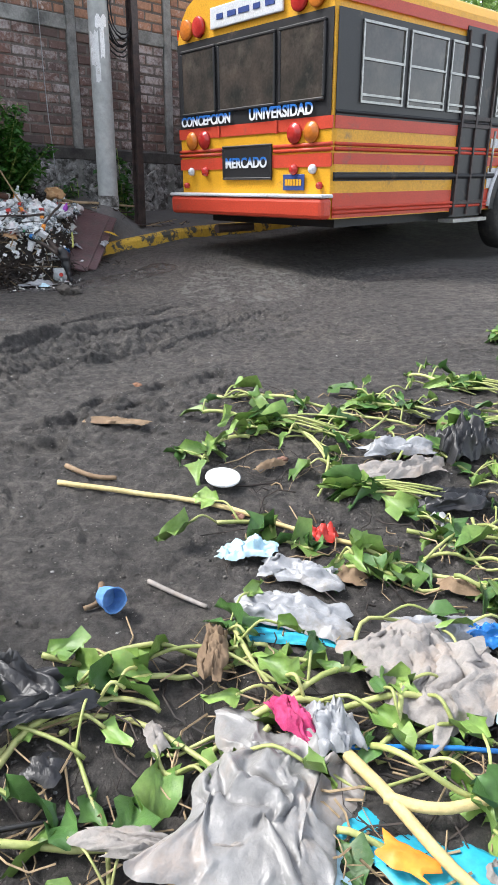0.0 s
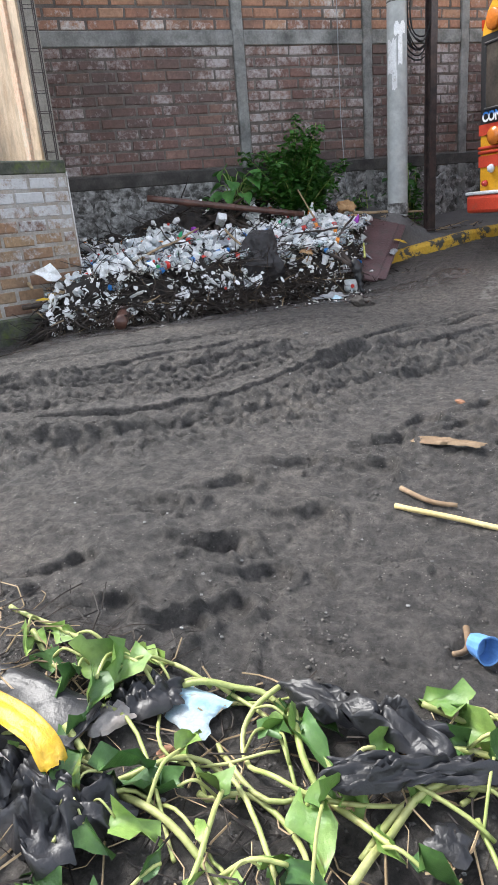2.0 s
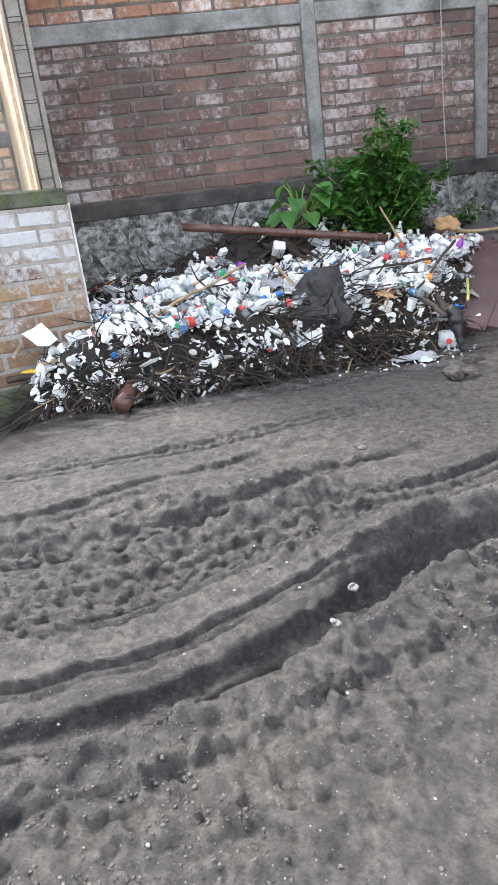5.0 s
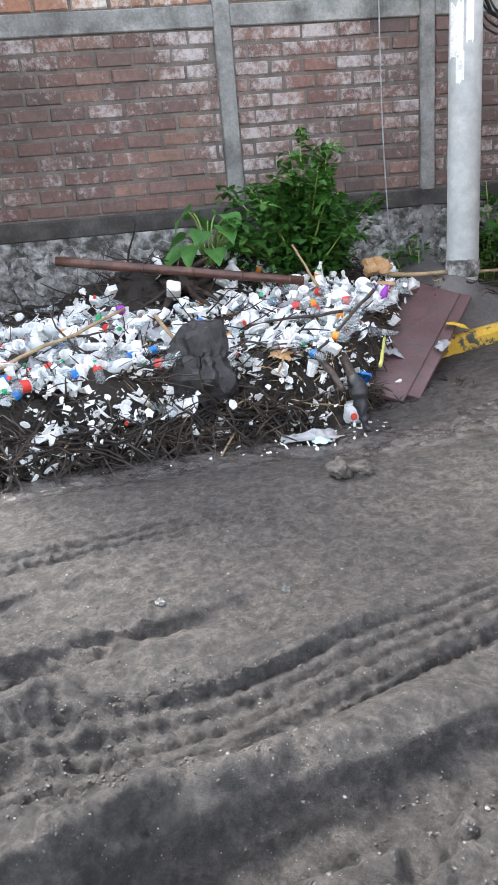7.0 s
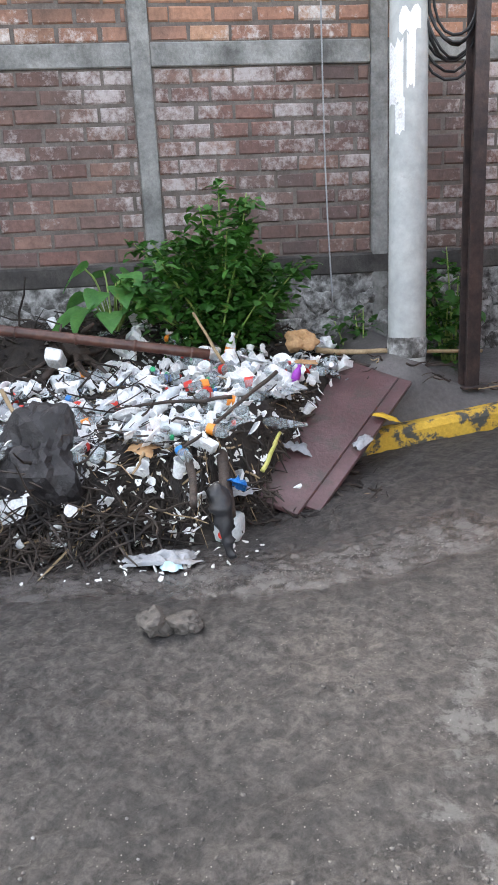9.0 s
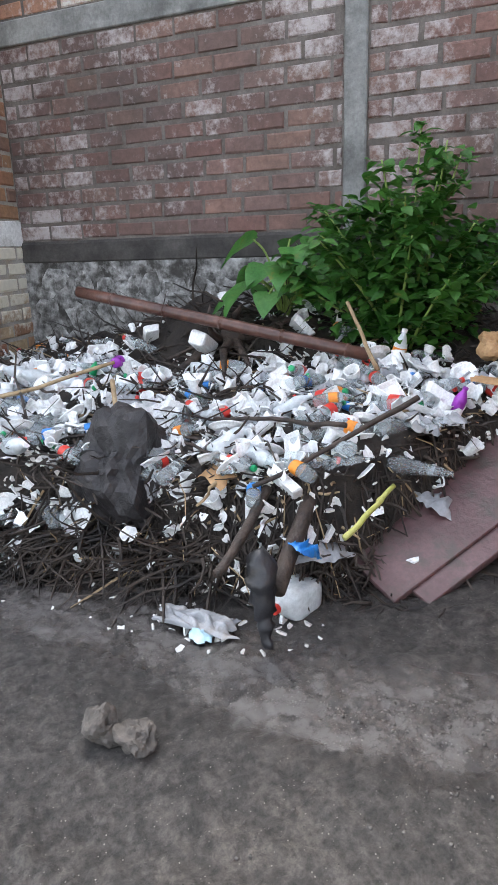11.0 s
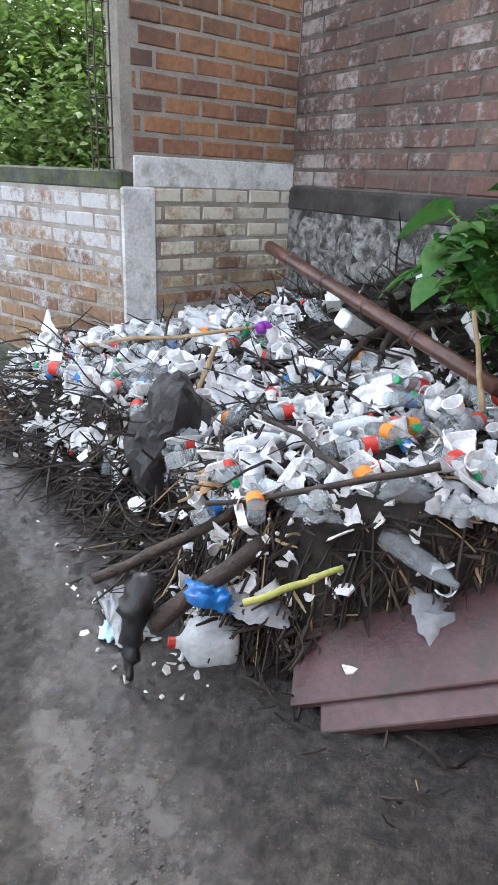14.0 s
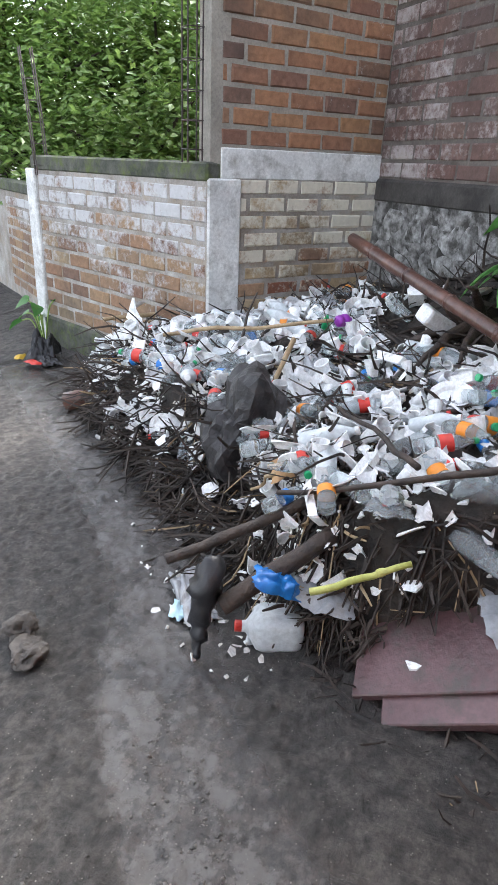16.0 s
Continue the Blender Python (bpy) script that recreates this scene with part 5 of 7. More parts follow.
crumple("cloth_scrap", M_CARD, 0.15, 0.07, 0.015, 78, "brown cardboard strip beside the purple bottle", "cardboard", Matrix.Translation((-2.20, 8.11, 0.78)) @ Euler((0.3, 0.1, 0.9)).to_matrix().to_4x4(), nx=8, ny=6)
tri = foam_shard(77, 0.15, 0.012)
ob = finish("foam_sheet", tri, M_FOAM)
tagged(ob, "large white foam sheet corner standing at the low wall", "foam fragment")
ob.matrix_world = Matrix.Translation((-4.43, 5.08, 0.55)) @ Euler((1.3, 0.3, 0.6)).to_matrix().to_4x4()
box_bm = box(0.20, 0.11, 0.09, None, 0.02, 2)
rough_mesh("x", box_bm, 0.01, 14, 3)
ob = finish("foam_box", box_bm, M_FOAM)
tagged(ob, "white foam box lying on top of the heap", "foam box")
ob.matrix_world = Matrix.Translation((-3.60, 7.27, 0.87)) @ Euler((0.2, 0.5, 2.3)).to_matrix().to_4x4()
for p, yaw in (((-4.39, 4.92, 0.31), 0.3), ((-4.64, 4.01, -0.06), 1.2), ((-4.75, 3.79, -0.07), 0.4)):
    crumple("wrapper", M_YEL if yaw != 1.2 else M_RED, 0.15, 0.08, 0.03, 80 + yaw * 9, "yellow snack wrapper on the ground" if yaw != 1.2 else "red snack wrapper on the ground", "wrapper", Matrix.Translation(p) @ Matrix.Rotation(yaw, 4, "Z"), nx=10, ny=8)
crumple("plastic_bag", M_BLK_FILM, 0.30, 0.16, 0.06, 84, "black plastic bag at the foot of the low wall", "plastic bag", Matrix.Translation((-4.77, 4.05, -0.08)) @ Matrix.Rotation(1.0, 4, "Z"))
crumple("plastic_bag", M_BLK_FILM, 0.30, 0.22, 0.22, 85, "black refuse bags at the end of the low wall", "plastic bag", Matrix.Translation((-4.90, 3.95, -0.10)) @ Matrix.Rotation(0.3, 4, "Z"))

# flat pale grey shape standing in for a milky puddle by the kerb
pud = foam_shard(91, 0.16, 0.004)
ob = finish("paint_patch", pud, M_FILM)
tagged(ob, "pale milky puddle patch on wet street beside the kerb", "paint patch")
ob.matrix_world = Matrix.Translation((-1.68, 8.62, gz(-1.68, 8.62) + 0.02)) @ Matrix.Rotation(0.85, 4, "Z") @ Matrix.Diagonal((1.7, 0.5, 0.3, 1))
for k in range(26):
    a, b = R.uniform(3.3, 5.0), R.uniform(0.7, 1.2)
    p = ab(a, b)
    z = gz(ab(a, 1.26).x, ab(a, 1.26).y) + 0.15 + 0.16 * (1.16 - b) + 0.36 * math.exp(-((a - 3.8) / 0.45) ** 2)
    q = p + D * R.uniform(-0.4, 0.4) + N * R.uniform(-0.15, 0.15)
    pole_thing("twig", (p.x, p.y, z), (q.x, q.y, z + R.uniform(-0.03, 0.06)), R.uniform(0.004, 0.009), 0.003, M_BARK if k % 3 else M_STRAW, "thin wet twig on the pavement edge", "twig", 0.04, sides=5)

# milk jug lying on its side
jug = empty("plastic_jug")
bm = bmesh.new()
rings = []
for r_, z_ in ((0.055, 0.0), (0.070, 0.008), (0.076, 0.04), (0.076, 0.15), (0.068, 0.18), (0.045, 0.205), (0.024, 0.222), (0.021, 0.245)):
    sq = 0.85 if z_ < 0.19 else 0.0
    ring = []
    for k in range(24):
        an = 2 * math.pi * k / 24
        q = 1 / max(abs(math.cos(an)), abs(math.sin(an)))
        q = 1 + sq * (min(q, 1.3) - 1)
        ring.append(bm.verts.new((r_ * q * math.cos(an), r_ * q * math.sin(an), z_)))
    rings.append(ring)
for ra, rb in zip(rings, rings[1:]):
    for k in range(24):
        bm.faces.new((ra[k], ra[(k + 1) % 24], rb[(k + 1) % 24], rb[k]))
bm.faces.new(list(reversed(rings[0])))
part("body", bm, M_JUG, jug, smooth=True)
bm = bmesh.new()
add_tube(bm, spline([(0.045, 0, 0.20), (0.085, 0, 0.20), (0.088, 0, 0.15), (0.075, 0, 0.11)], 4), 0.012, 8)
part("handle", bm, M_JUG, jug, smooth=True)
part("cap", lathe([(0.021, 0.235), (0.023, 0.24), (0.023, 0.262), (0.02, 0.265)], 14), M_RED, jug, "red screw cap")
tagged(jug, "milky gallon jug with red cap lying on wet street", "jug")
jug.matrix_world = Matrix.Translation((-2.03, 7.05, 0.09)) @ Matrix.Scale(0.88, 4) @ Matrix.Rotation(5.1, 4, "Z") @ Matrix.Rotation(1.5, 4, "Y") @ Matrix.Rotation(0.0, 4, "Z")


# maroon boards, the broken door that bridges heap and street
def board(name, pts, thick, label):
    """A flat board through four corners."""
    bm = bmesh.new()
    q = [Vector(p) for p in pts]
    nn = (q[1] - q[0]).cross(q[3] - q[0]).normalized()
    top = [bm.verts.new(p) for p in q]
    bot = [bm.verts.new(p - nn * thick) for p in q]
    bm.faces.new(top)
    bm.faces.new(list(reversed(bot)))
    for k in range(len(q)):
        j = (k + 1) % len(q)
        bm.faces.new((top[j], top[k], bot[k], bot[j]))
    bmesh.ops.bevel(bm, geom=list(bm.edges), offset=0.004, segments=1, affect="EDGES")
    ob = finish(name, bm, M_BOARD)
    return ob


dA, dB, dT = Vector((-1.78, 7.27, 0.10)), Vector((-1.70, 7.37, 0.10)), Vector((0.02, 1.28, 0.54))
door = empty("broken_door")
b1 = board("panel", [dA + Vector((-0.50, -0.04, 0.13)), dA, dA + dT, dA + dT + Vector((-0.50, 0.05, 0.13))], 0.03, "")
b1.parent = door
b2 = board("rail", [dB + Vector((-0.10, -0.012, 0.026)), dB, dB + dT * 0.95, dB + Vector((-0.10, -0.012, 0.026)) + dT * 0.95], 0.035, "")
b2.parent = door
b3 = board("rail", [dB + Vector((-0.08, 0.05, -0.03)), dB + Vector((-0.045, 0.06, -0.035)), dB + Vector((-0.045, 0.06, -0.035)) + dT * 0.9, dB + Vector((-0.08, 0.05, -0.03)) + dT * 0.9], 0.03, "")
b3.parent = door
tagged(door, "broken maroon painted wooden door lying from heap to street", "door")
crumple("plastic_scrap", M_FILM, 0.14, 0.07, 0.04, 90, "shred of grey plastic on the broken door", "plastic scrap", Matrix.Translation(dB + dT * 0.42 + Vector((-0.02, 0, 0.02))) @ Euler((0.2, -0.3, 1.4)).to_matrix().to_4x4(), nx=12, ny=8)
ob = copy_thing(proto_obs[10], Matrix.Translation(dA + dT * 0.12 + Vector((-0.10, 0.02, 0.03))) @ Matrix.Rotation(0.3, 4, "X"))
crumple("cloth_strip", M_YEL, 0.16, 0.05, 0.03, 91, "faded yellow cloth strip hanging over the door", "cloth strip", Matrix.Translation(dB + dT * 0.62 + Vector((0.0, 0, 0.01))) @ Euler((0.2, 0.3, 0.6)).to_matrix().to_4x4(), nx=12, ny=8)

# ---- pole, steel post and cables ----
pole = empty("utility_pole")
bm = bmesh.new()
add_lathe(bm, [(0.128, -0.12), (0.122, 1.5), (0.114, 3.2), (0.10, 6.0)], 20)
part("shaft", bm, M_POLE, pole, smooth=True)
bm = bmesh.new()
add_lathe(bm, [(0.131, 0.02), (0.136, 0.05), (0.135, 0.13), (0.129, 0.16)], 20)
part("mud_collar", bm, M_STONE, pole, "mud splashed base")
for z0, an, hgt, wd in ((1.62, 3.9, 0.34, 1.1), (1.70, 5.0, 0.30, 0.5), (1.45, 4.4, 0.18, 0.6), (2.02, 4.6, 0.10, 1.3)):
    bm = bmesh.new()
    n = 7
    lo = [bm.verts.new((0.1235 * math.cos(an + wd * k / n), 0.1235 * math.sin(an + wd * k / n), z0 + R.uniform(-0.03, 0.03))) for k in range(n)]
    hi = [bm.verts.new((0.1235 * math.cos(an + wd * k / n), 0.1235 * math.sin(an + wd * k / n), z0 + hgt + R.uniform(-0.03, 0.03))) for k in range(n)]
    for k in range(n - 1):
        bm.faces.new((lo[k], lo[k + 1], hi[k + 1], hi[k]))
    part("paper", bm, M_FOAM, pole, "weathered scrap of a pasted white poster")
for z0 in (2.35, 2.62, 2.95):
    bm = bmesh.new()
    add_lathe(bm, [(0.120, z0), (0.1215, z0 + 0.008), (0.120, z0 + 0.02)], 20)
    part("scuff", bm, M_STONE, pole)
pole.matrix_world = Matrix.Translation((-1.83, 8.86, 0.72))
tagged(pole, "pale round concrete utility pole with torn posters", "utility pole")

post = empty("steel_post")
part("flange", box(0.10, 0.012, 5.4, Matrix.Translation((0, -0.046, 2.5))), M_RUST, post)
part("flange", box(0.10, 0.012, 5.4, Matrix.Translation((0, 0.046, 2.5))), M_RUST, post)
part("web", box(0.012, 0.078, 5.4, Matrix.Translation((0, 0, 2.5))), M_RUST, post)
part("base_plate", box(0.2, 0.2, 0.015, Matrix.Translation((0, 0, -0.14)), 0.003), M_RUST, post)
post.matrix_world = Matrix.Translation((-1.46, 9.06, 0.66)) @ Matrix.Rotation(0.9, 4, "Z")
tagged(post, "dark rusty steel I-beam post beside the pavement", "post")
coil = empty("cable_coil")
for k in range(9):
    an0 = R.uniform(0, 0.3)
    cx, rr = R.uniform(-0.02, 0.02), 0.22 + 0.02 * k * R.uniform(0.6, 1.2)
    pts = [Vector((rr * 0.75 * math.cos(t * 6.283 / 22), 0.012 * k - 0.05 + 0.02 * math.sin(t + k), 1.6 * rr * math.sin(t * 6.283 / 22) + cx)) for t in range(23)]
    part("cable", tube(pts, 0.009, 6), M_BLACK, coil, smooth=True)
coil.matrix_world = Matrix.Translation((-1.60, 9.0, 3.05)) @ Matrix.Rotation(0.75, 4, "Z")
tagged(coil, "coil of black cables hung by the steel post", "cable coil")
wire = finish("hanging_wire", tube(spline([wl(4.03, 0.05, 4.2), wl(4.02, 0.06, 3.1), wl(4.03, 0.06, 2.0), wl(4.05, 0.12, 1.1)], 5), 0.006, 6), M_FILM, smooth=True)
tagged(wire, "thin pale wire hanging down the brick wall", "wire")

# ---- plants ----


def shrub(name, base, stems, height, spread, nleaf, ll, material, label, seed, lean=(0, 0)):
    r = random.Random(seed)
    top = empty(name)
    crown = bmesh.new()
    for s in range(stems):
        an = r.uniform(0, 6.28)
        h = height * r.uniform(0.45, 1.0) if s else height
        out = spread * r.uniform(0.3, 1.0) if s else 0.05
        p0 = Vector((r.uniform(-0.06, 0.06), r.uniform(-0.06, 0.06), -0.05))
        p3 = Vector((out * math.cos(an) + lean[0] * h, out * math.sin(an) + lean[1] * h, h * (1 - 0.35 * (out / spread) ** 2 if spread else 1)))
        pts = spline([p0, p0.lerp(p3, 0.35) + Vector((0, 0, 0.12 * h)), p0.lerp(p3, 0.7) + Vector((0, 0, 0.08 * h)), p3], 5)
        n = len(pts)
        bm = bmesh.new()
        add_tube(bm, pts, [0.010 * (1 - 0.8 * k / n) + 0.0015 for k in range(n)], 6)
        part("stem", bm, M_STALK, top, smooth=True)
        for k in range(nleaf // stems):
            t = r.uniform(0.12, 1.0)
            i = min(n - 1, int(t * (n - 1)))
            p = pts[i] + Vector((r.uniform(-1, 1), r.uniform(-1, 1), r.uniform(-0.7, 0.7))) * 0.19 * (1.3 - t)
            ya = r.uniform(0, 6.28)
            add_leaf(crown, aim(p, (math.cos(ya), math.sin(ya), r.uniform(-0.5, 0.45)), r.uniform(-0.5, 0.5)), ll * r.uniform(0.6, 1.25), ll * 0.72, r.uniform(0.05, 0.3), r.uniform(0.1, 0.5))
    part("crown", crown, material, top, "dense small glossy green leaves")
    top.matrix_world = Matrix.Translation(base)
    tagged(top, label, "shrub")
    return top


shrub("shrub", wl(3.14, 0.55, 0.66), 34, 1.32, 0.74, 4200, 0.082, M_LEAF, "leafy green shrub growing between heap and brick wall", 3)
shrub("shrub", ab(3.75, 0.35, 0.45), 9, 0.62, 0.42, 320, 0.08, M_LEAF, "low green weeds at the wall footing", 8)
shrub("shrub", ab(4.55, 0.22, 0.55), 9, 0.95, 0.40, 360, 0.10, M_LEAF, "green bush growing behind the concrete pole", 12)
shrub("shrub", ab(6.3, 0.3, 0.75), 10, 0.9, 0.5, 380, 0.10, M_LEAF, "green bush at the foot of the brick wall", 15)


def broad_plant(name, base, n, ln, label, seed, spread=0.5):
    r = random.Random(seed)
    top = empty(name)
    for k in range(n):
        an = r.uniform(0, 6.28)
        h = r.uniform(0.15, 0.5)
        tip = Vector((spread * r.uniform(0.3, 1) * math.cos(an), spread * r.uniform(0.3, 1) * math.sin(an), h))
        part("stalk", tube(spline([(0, 0, -0.03), tip * 0.5 + Vector((0, 0, 0.12)), tip], 5), 0.007, 6), M_STALK, top, smooth=True)
        bm = bmesh.new()
        add_leaf(bm, aim(tip, (math.cos(an), math.sin(an), -0.35), r.uniform(-0.6, 0.6)), ln * r.uniform(0.7, 1.2), ln * 0.75, 0.2, 0.35, 0.02, True)
        part("leaf", bm, M_LEAF_BIG, top, smooth=True)
    top.matrix_world = Matrix.Translation(base)
    tagged(top, label, "plant")
    return top


broad_plant("broad_leaved_plant", wl(2.36, 0.40, 0.96), 24, 0.24, "wilting plant with broad pale green leaves on heap", 4, 0.40)
broad_plant("broad_leaved_plant", L0 + LD * 2.1 + LN * 0.15 + Vector((0, 0, -0.1)), 6, 0.16, "low green plant at the end of the wall", 6, 0.25)
fc = foam_cup(0.12, 0.032, 0.045, 1.0)
ob = finish("foam_cup", fc, M_FOAM)
tagged(ob, "upside-down white cup caught on the broad-leaved plant", "cup")
ob.matrix_world = Matrix.Translation((-3.73, 7.84, 1.22)) @ Matrix.Rotation(3.3, 4, "X")


def tree(name, base, height, crown_r, nclump, leaf, label, seed):
    """Trunk and limbs that fork, and a crown of leaf clumps with gaps."""
    r = random.Random(seed)
    top = empty(name)
    tips = []
    trunk_top = Vector((r.uniform(-0.3, 0.3), r.uniform(-0.3, 0.3), height * 0.45))
    part("trunk", tube(spline([(0, 0, -0.3), trunk_top * 0.5 + Vector((0.1, 0, 0)), trunk_top], 5), [0.13 - 0.006 * k for k in range(11)], 9), M_BARK, top, smooth=True)
    for k in range(9):
        an = k * 0.7 + r.uniform(-0.2, 0.2)
        tip = trunk_top * r.uniform(0.5, 1.0) + Vector((crown_r * r.uniform(0.4, 0.9) * math.cos(an), crown_r * r.uniform(0.4, 0.9) * math.sin(an), height * r.uniform(0.1, 0.5)))
        st = trunk_top * r.uniform(0.55, 1.0)
        part("limb", tube(spline([st, st.lerp(tip, 0.5) + Vector((0, 0, 0.25)), tip], 5), [0.055 - 0.0045 * q for q in range(11)], 6), M_BARK, top, smooth=True)
        tips.append((st, tip))
    crown = bmesh.new()
    for k in range(nclump):
        st, tip = tips[r.randrange(len(tips))]
        c = st.lerp(tip, r.uniform(0.3, 1.15)) + Vector((r.gauss(0, 1), r.gauss(0, 1), r.gauss(0, 0.9))) * crown_r * 0.27
        for q in range(7):
            ya = r.uniform(0, 6.28)
            p = c + Vector((r.uniform(-1, 1), r.uniform(-1, 1), r.uniform(-1, 1))) * 0.22
            x = Vector((math.cos(ya), math.sin(ya), r.uniform(-0.6, 0.3)))
            m = aim(p, x, r.uniform(-0.7, 0.7))
            ln, w = leaf * r.uniform(0.7, 1.3), leaf * 0.3
            v = [crown.verts.new(m @ Vector(t)) for t in ((0, 0, 0), (ln * 0.45, -w, 0.1 * w), (ln, 0, -0.15 * ln), (ln * 0.45, w, 0.1 * w))]
            crown.faces.new((v[0], v[1], v[2]))
            crown.faces.new((v[0], v[2], v[3]))
    part("crown", crown, M_TREE, top, "uneven sunlit green foliage")
    top.matrix_world = Matrix.Translation(base)
    tagged(top, label, "tree")
    return top


for i, (x, y, h, cr) in enumerate([(-11.4, 4.4, 5.5, 2.6), (-11.0, 2.2, 5.5, 2.4), (-9.6, 0.4, 4.6, 2.0), (-14.0, 4.0, 8.0, 2.9), (-12.2, 1.2, 7.0, 2.8), (-10.6, -0.8, 6.0, 2.6), (-8.8, 2.4, 3.0, 1.5), (-15.0, 6.5, 9.0, 3.2)]):
    tree("tree", (x, y, -0.2), h, cr, 1500, 0.13, "green leafy tree behind the low wall", 30 + i)
for i, (x, y, h, cr) in enumerate([(7.5, 24.0, 8.0, 3.4), (11.5, 27.0, 9.0, 3.8), (4.5, 30.0, 9.0, 3.6), (9.5, 20.0, 6.0, 2.6)]):
    tree("tree", (x, y, gz(x, y) - 0.2), h, cr, 650, 0.24, "green leafy tree along the street ahead", 50 + i)

# rebar cages above the low wall
for k, (p, lean, hgt) in enumerate(((C + E * 1.58 - EN * 0.10 + Vector((0, 0, 1.55)), 0.02, 2.6), (L0 + LD * 2.15 + Vector((0, 0, 1.4)), -0.35, 1.0))):
    cage = empty("rebar_cage")
    for sx, sy in ((-1, -1), (1, -1), (1, 1), (-1, 1)):
        part("bar", tube([(0.05 * sx, 0.05 * sy, 0), (0.05 * sx + lean * 0.4, 0.05 * sy, hgt * 0.5), (0.05 * sx + lean, 0.05 * sy, hgt)], 0.006, 6), M_RUST, cage)
    for q in range(int(hgt / 0.17)):
        z = 0.08 + q * 0.17
        o = lean * z / hgt
        part("stirrup", tube([(-0.055 + o, -0.055, z), (0.055 + o, -0.055, z), (0.055 + o, 0.055, z), (-0.055 + o, 0.055, z), (-0.055 + o, -0.055, z)], 0.0035, 5), M_RUST, cage)
    cage.matrix_world = Matrix.Translation(p) @ Matrix.Rotation(0.8, 4, "Z")
    tagged(cage, "rusty steel rebar cage standing on wall top" if k == 0 else "bent rusty rebar cage over the low wall", "rebar")

# ---- plant waste and refuse in the foreground ----
M_VINE = mat("vine_stem", (0.26, 0.31, 0.09), (0.44, 0.44, 0.18), 9, 0.45, 0.3, 60, rnd=0.15, dirt=0.1, dirt_c=(0.38, 0.28, 0.12), dirt_scale=8)
M_VLEAF = leaf_mat("wilted_leaf", (0.095, 0.19, 0.038), (0.24, 0.35, 0.09))
M_VLEAF2 = leaf_mat("dark_wilted_leaf", (0.04, 0.105, 0.026), (0.095, 0.19, 0.05))
M_CANE = mat("pale_cane", (0.50, 0.38, 0.16), (0.62, 0.50, 0.24), 10, 0.6, 0.3, 70)
M_DRY = mat("dry_leaf", (0.15, 0.095, 0.055), (0.28, 0.20, 0.125), 9, 0.8, 0.4, 50, rnd=0.2)
M_BAG = mat("dirty_translucent_bag", (0.19, 0.185, 0.18), (0.29, 0.285, 0.28), 6, 0.4, 0.4, 30, dirt=0.35, dirt_c=(0.27, 0.21, 0.17), dirt_scale=5)
M_RAG = mat("muddy_white_rag", (0.22, 0.20, 0.185), (0.34, 0.32, 0.30), 7, 0.7, 0.5, 50, dirt=0.5, dirt_c=(0.26, 0.19, 0.14), dirt_scale=6)
M_MASK = mat("dirty_blue_fabric", (0.20, 0.34, 0.42), (0.40, 0.48, 0.52), 12, 0.8, 0.4, 60, dirt=0.35, dirt_c=(0.2, 0.17, 0.14), dirt_scale=8)
Q = random.Random(21)


def sheet_z(xs, ys):
    """The height of the ground sheet, between its lines."""
    xs, ys = np.asarray(xs, float), np.asarray(ys, float)
    i, j = np.clip(np.searchsorted(LX, xs) - 1, 0, len(LX) - 2), np.clip(np.searchsorted(LY, ys) - 1, 0, len(LY) - 2)
    u, v = (xs - LX[i]) / (LX[i + 1] - LX[i]), (ys - LY[j]) / (LY[j + 1] - LY[j])
    return (GZ[i, j] * (1 - u) + GZ[i + 1, j] * u) * (1 - v) + (GZ[i, j + 1] * (1 - u) + GZ[i + 1, j + 1] * u) * v


def gzf(x, y):
    return float(sheet_z([x], [y])[0])


def ground_pts(xy, lift):
    zs = sheet_z([p[0] for p in xy], [p[1] for p in xy])
    zs = np.convolve(np.pad(zs, 2, mode="edge"), np.ones(5) / 5, "valid") if len(xy) > 6 else zs
    return [Vector((p[0], p[1], z + l)) for p, z, l in zip(xy, zs, lift)]


def wilted_leaf(parent, p, yaw, ln, tilt, material):
    bm = bmesh.new()
    add_leaf(bm, aim(p, (math.cos(yaw), math.sin(yaw), tilt), Q.uniform(-0.9, 0.9)), ln, ln * Q.uniform(0.45, 0.85), Q.uniform(0.3, 1.3), Q.uniform(-0.1, 0.7), 0.24, True)
    return part("leaf", bm, material, parent, smooth=True)


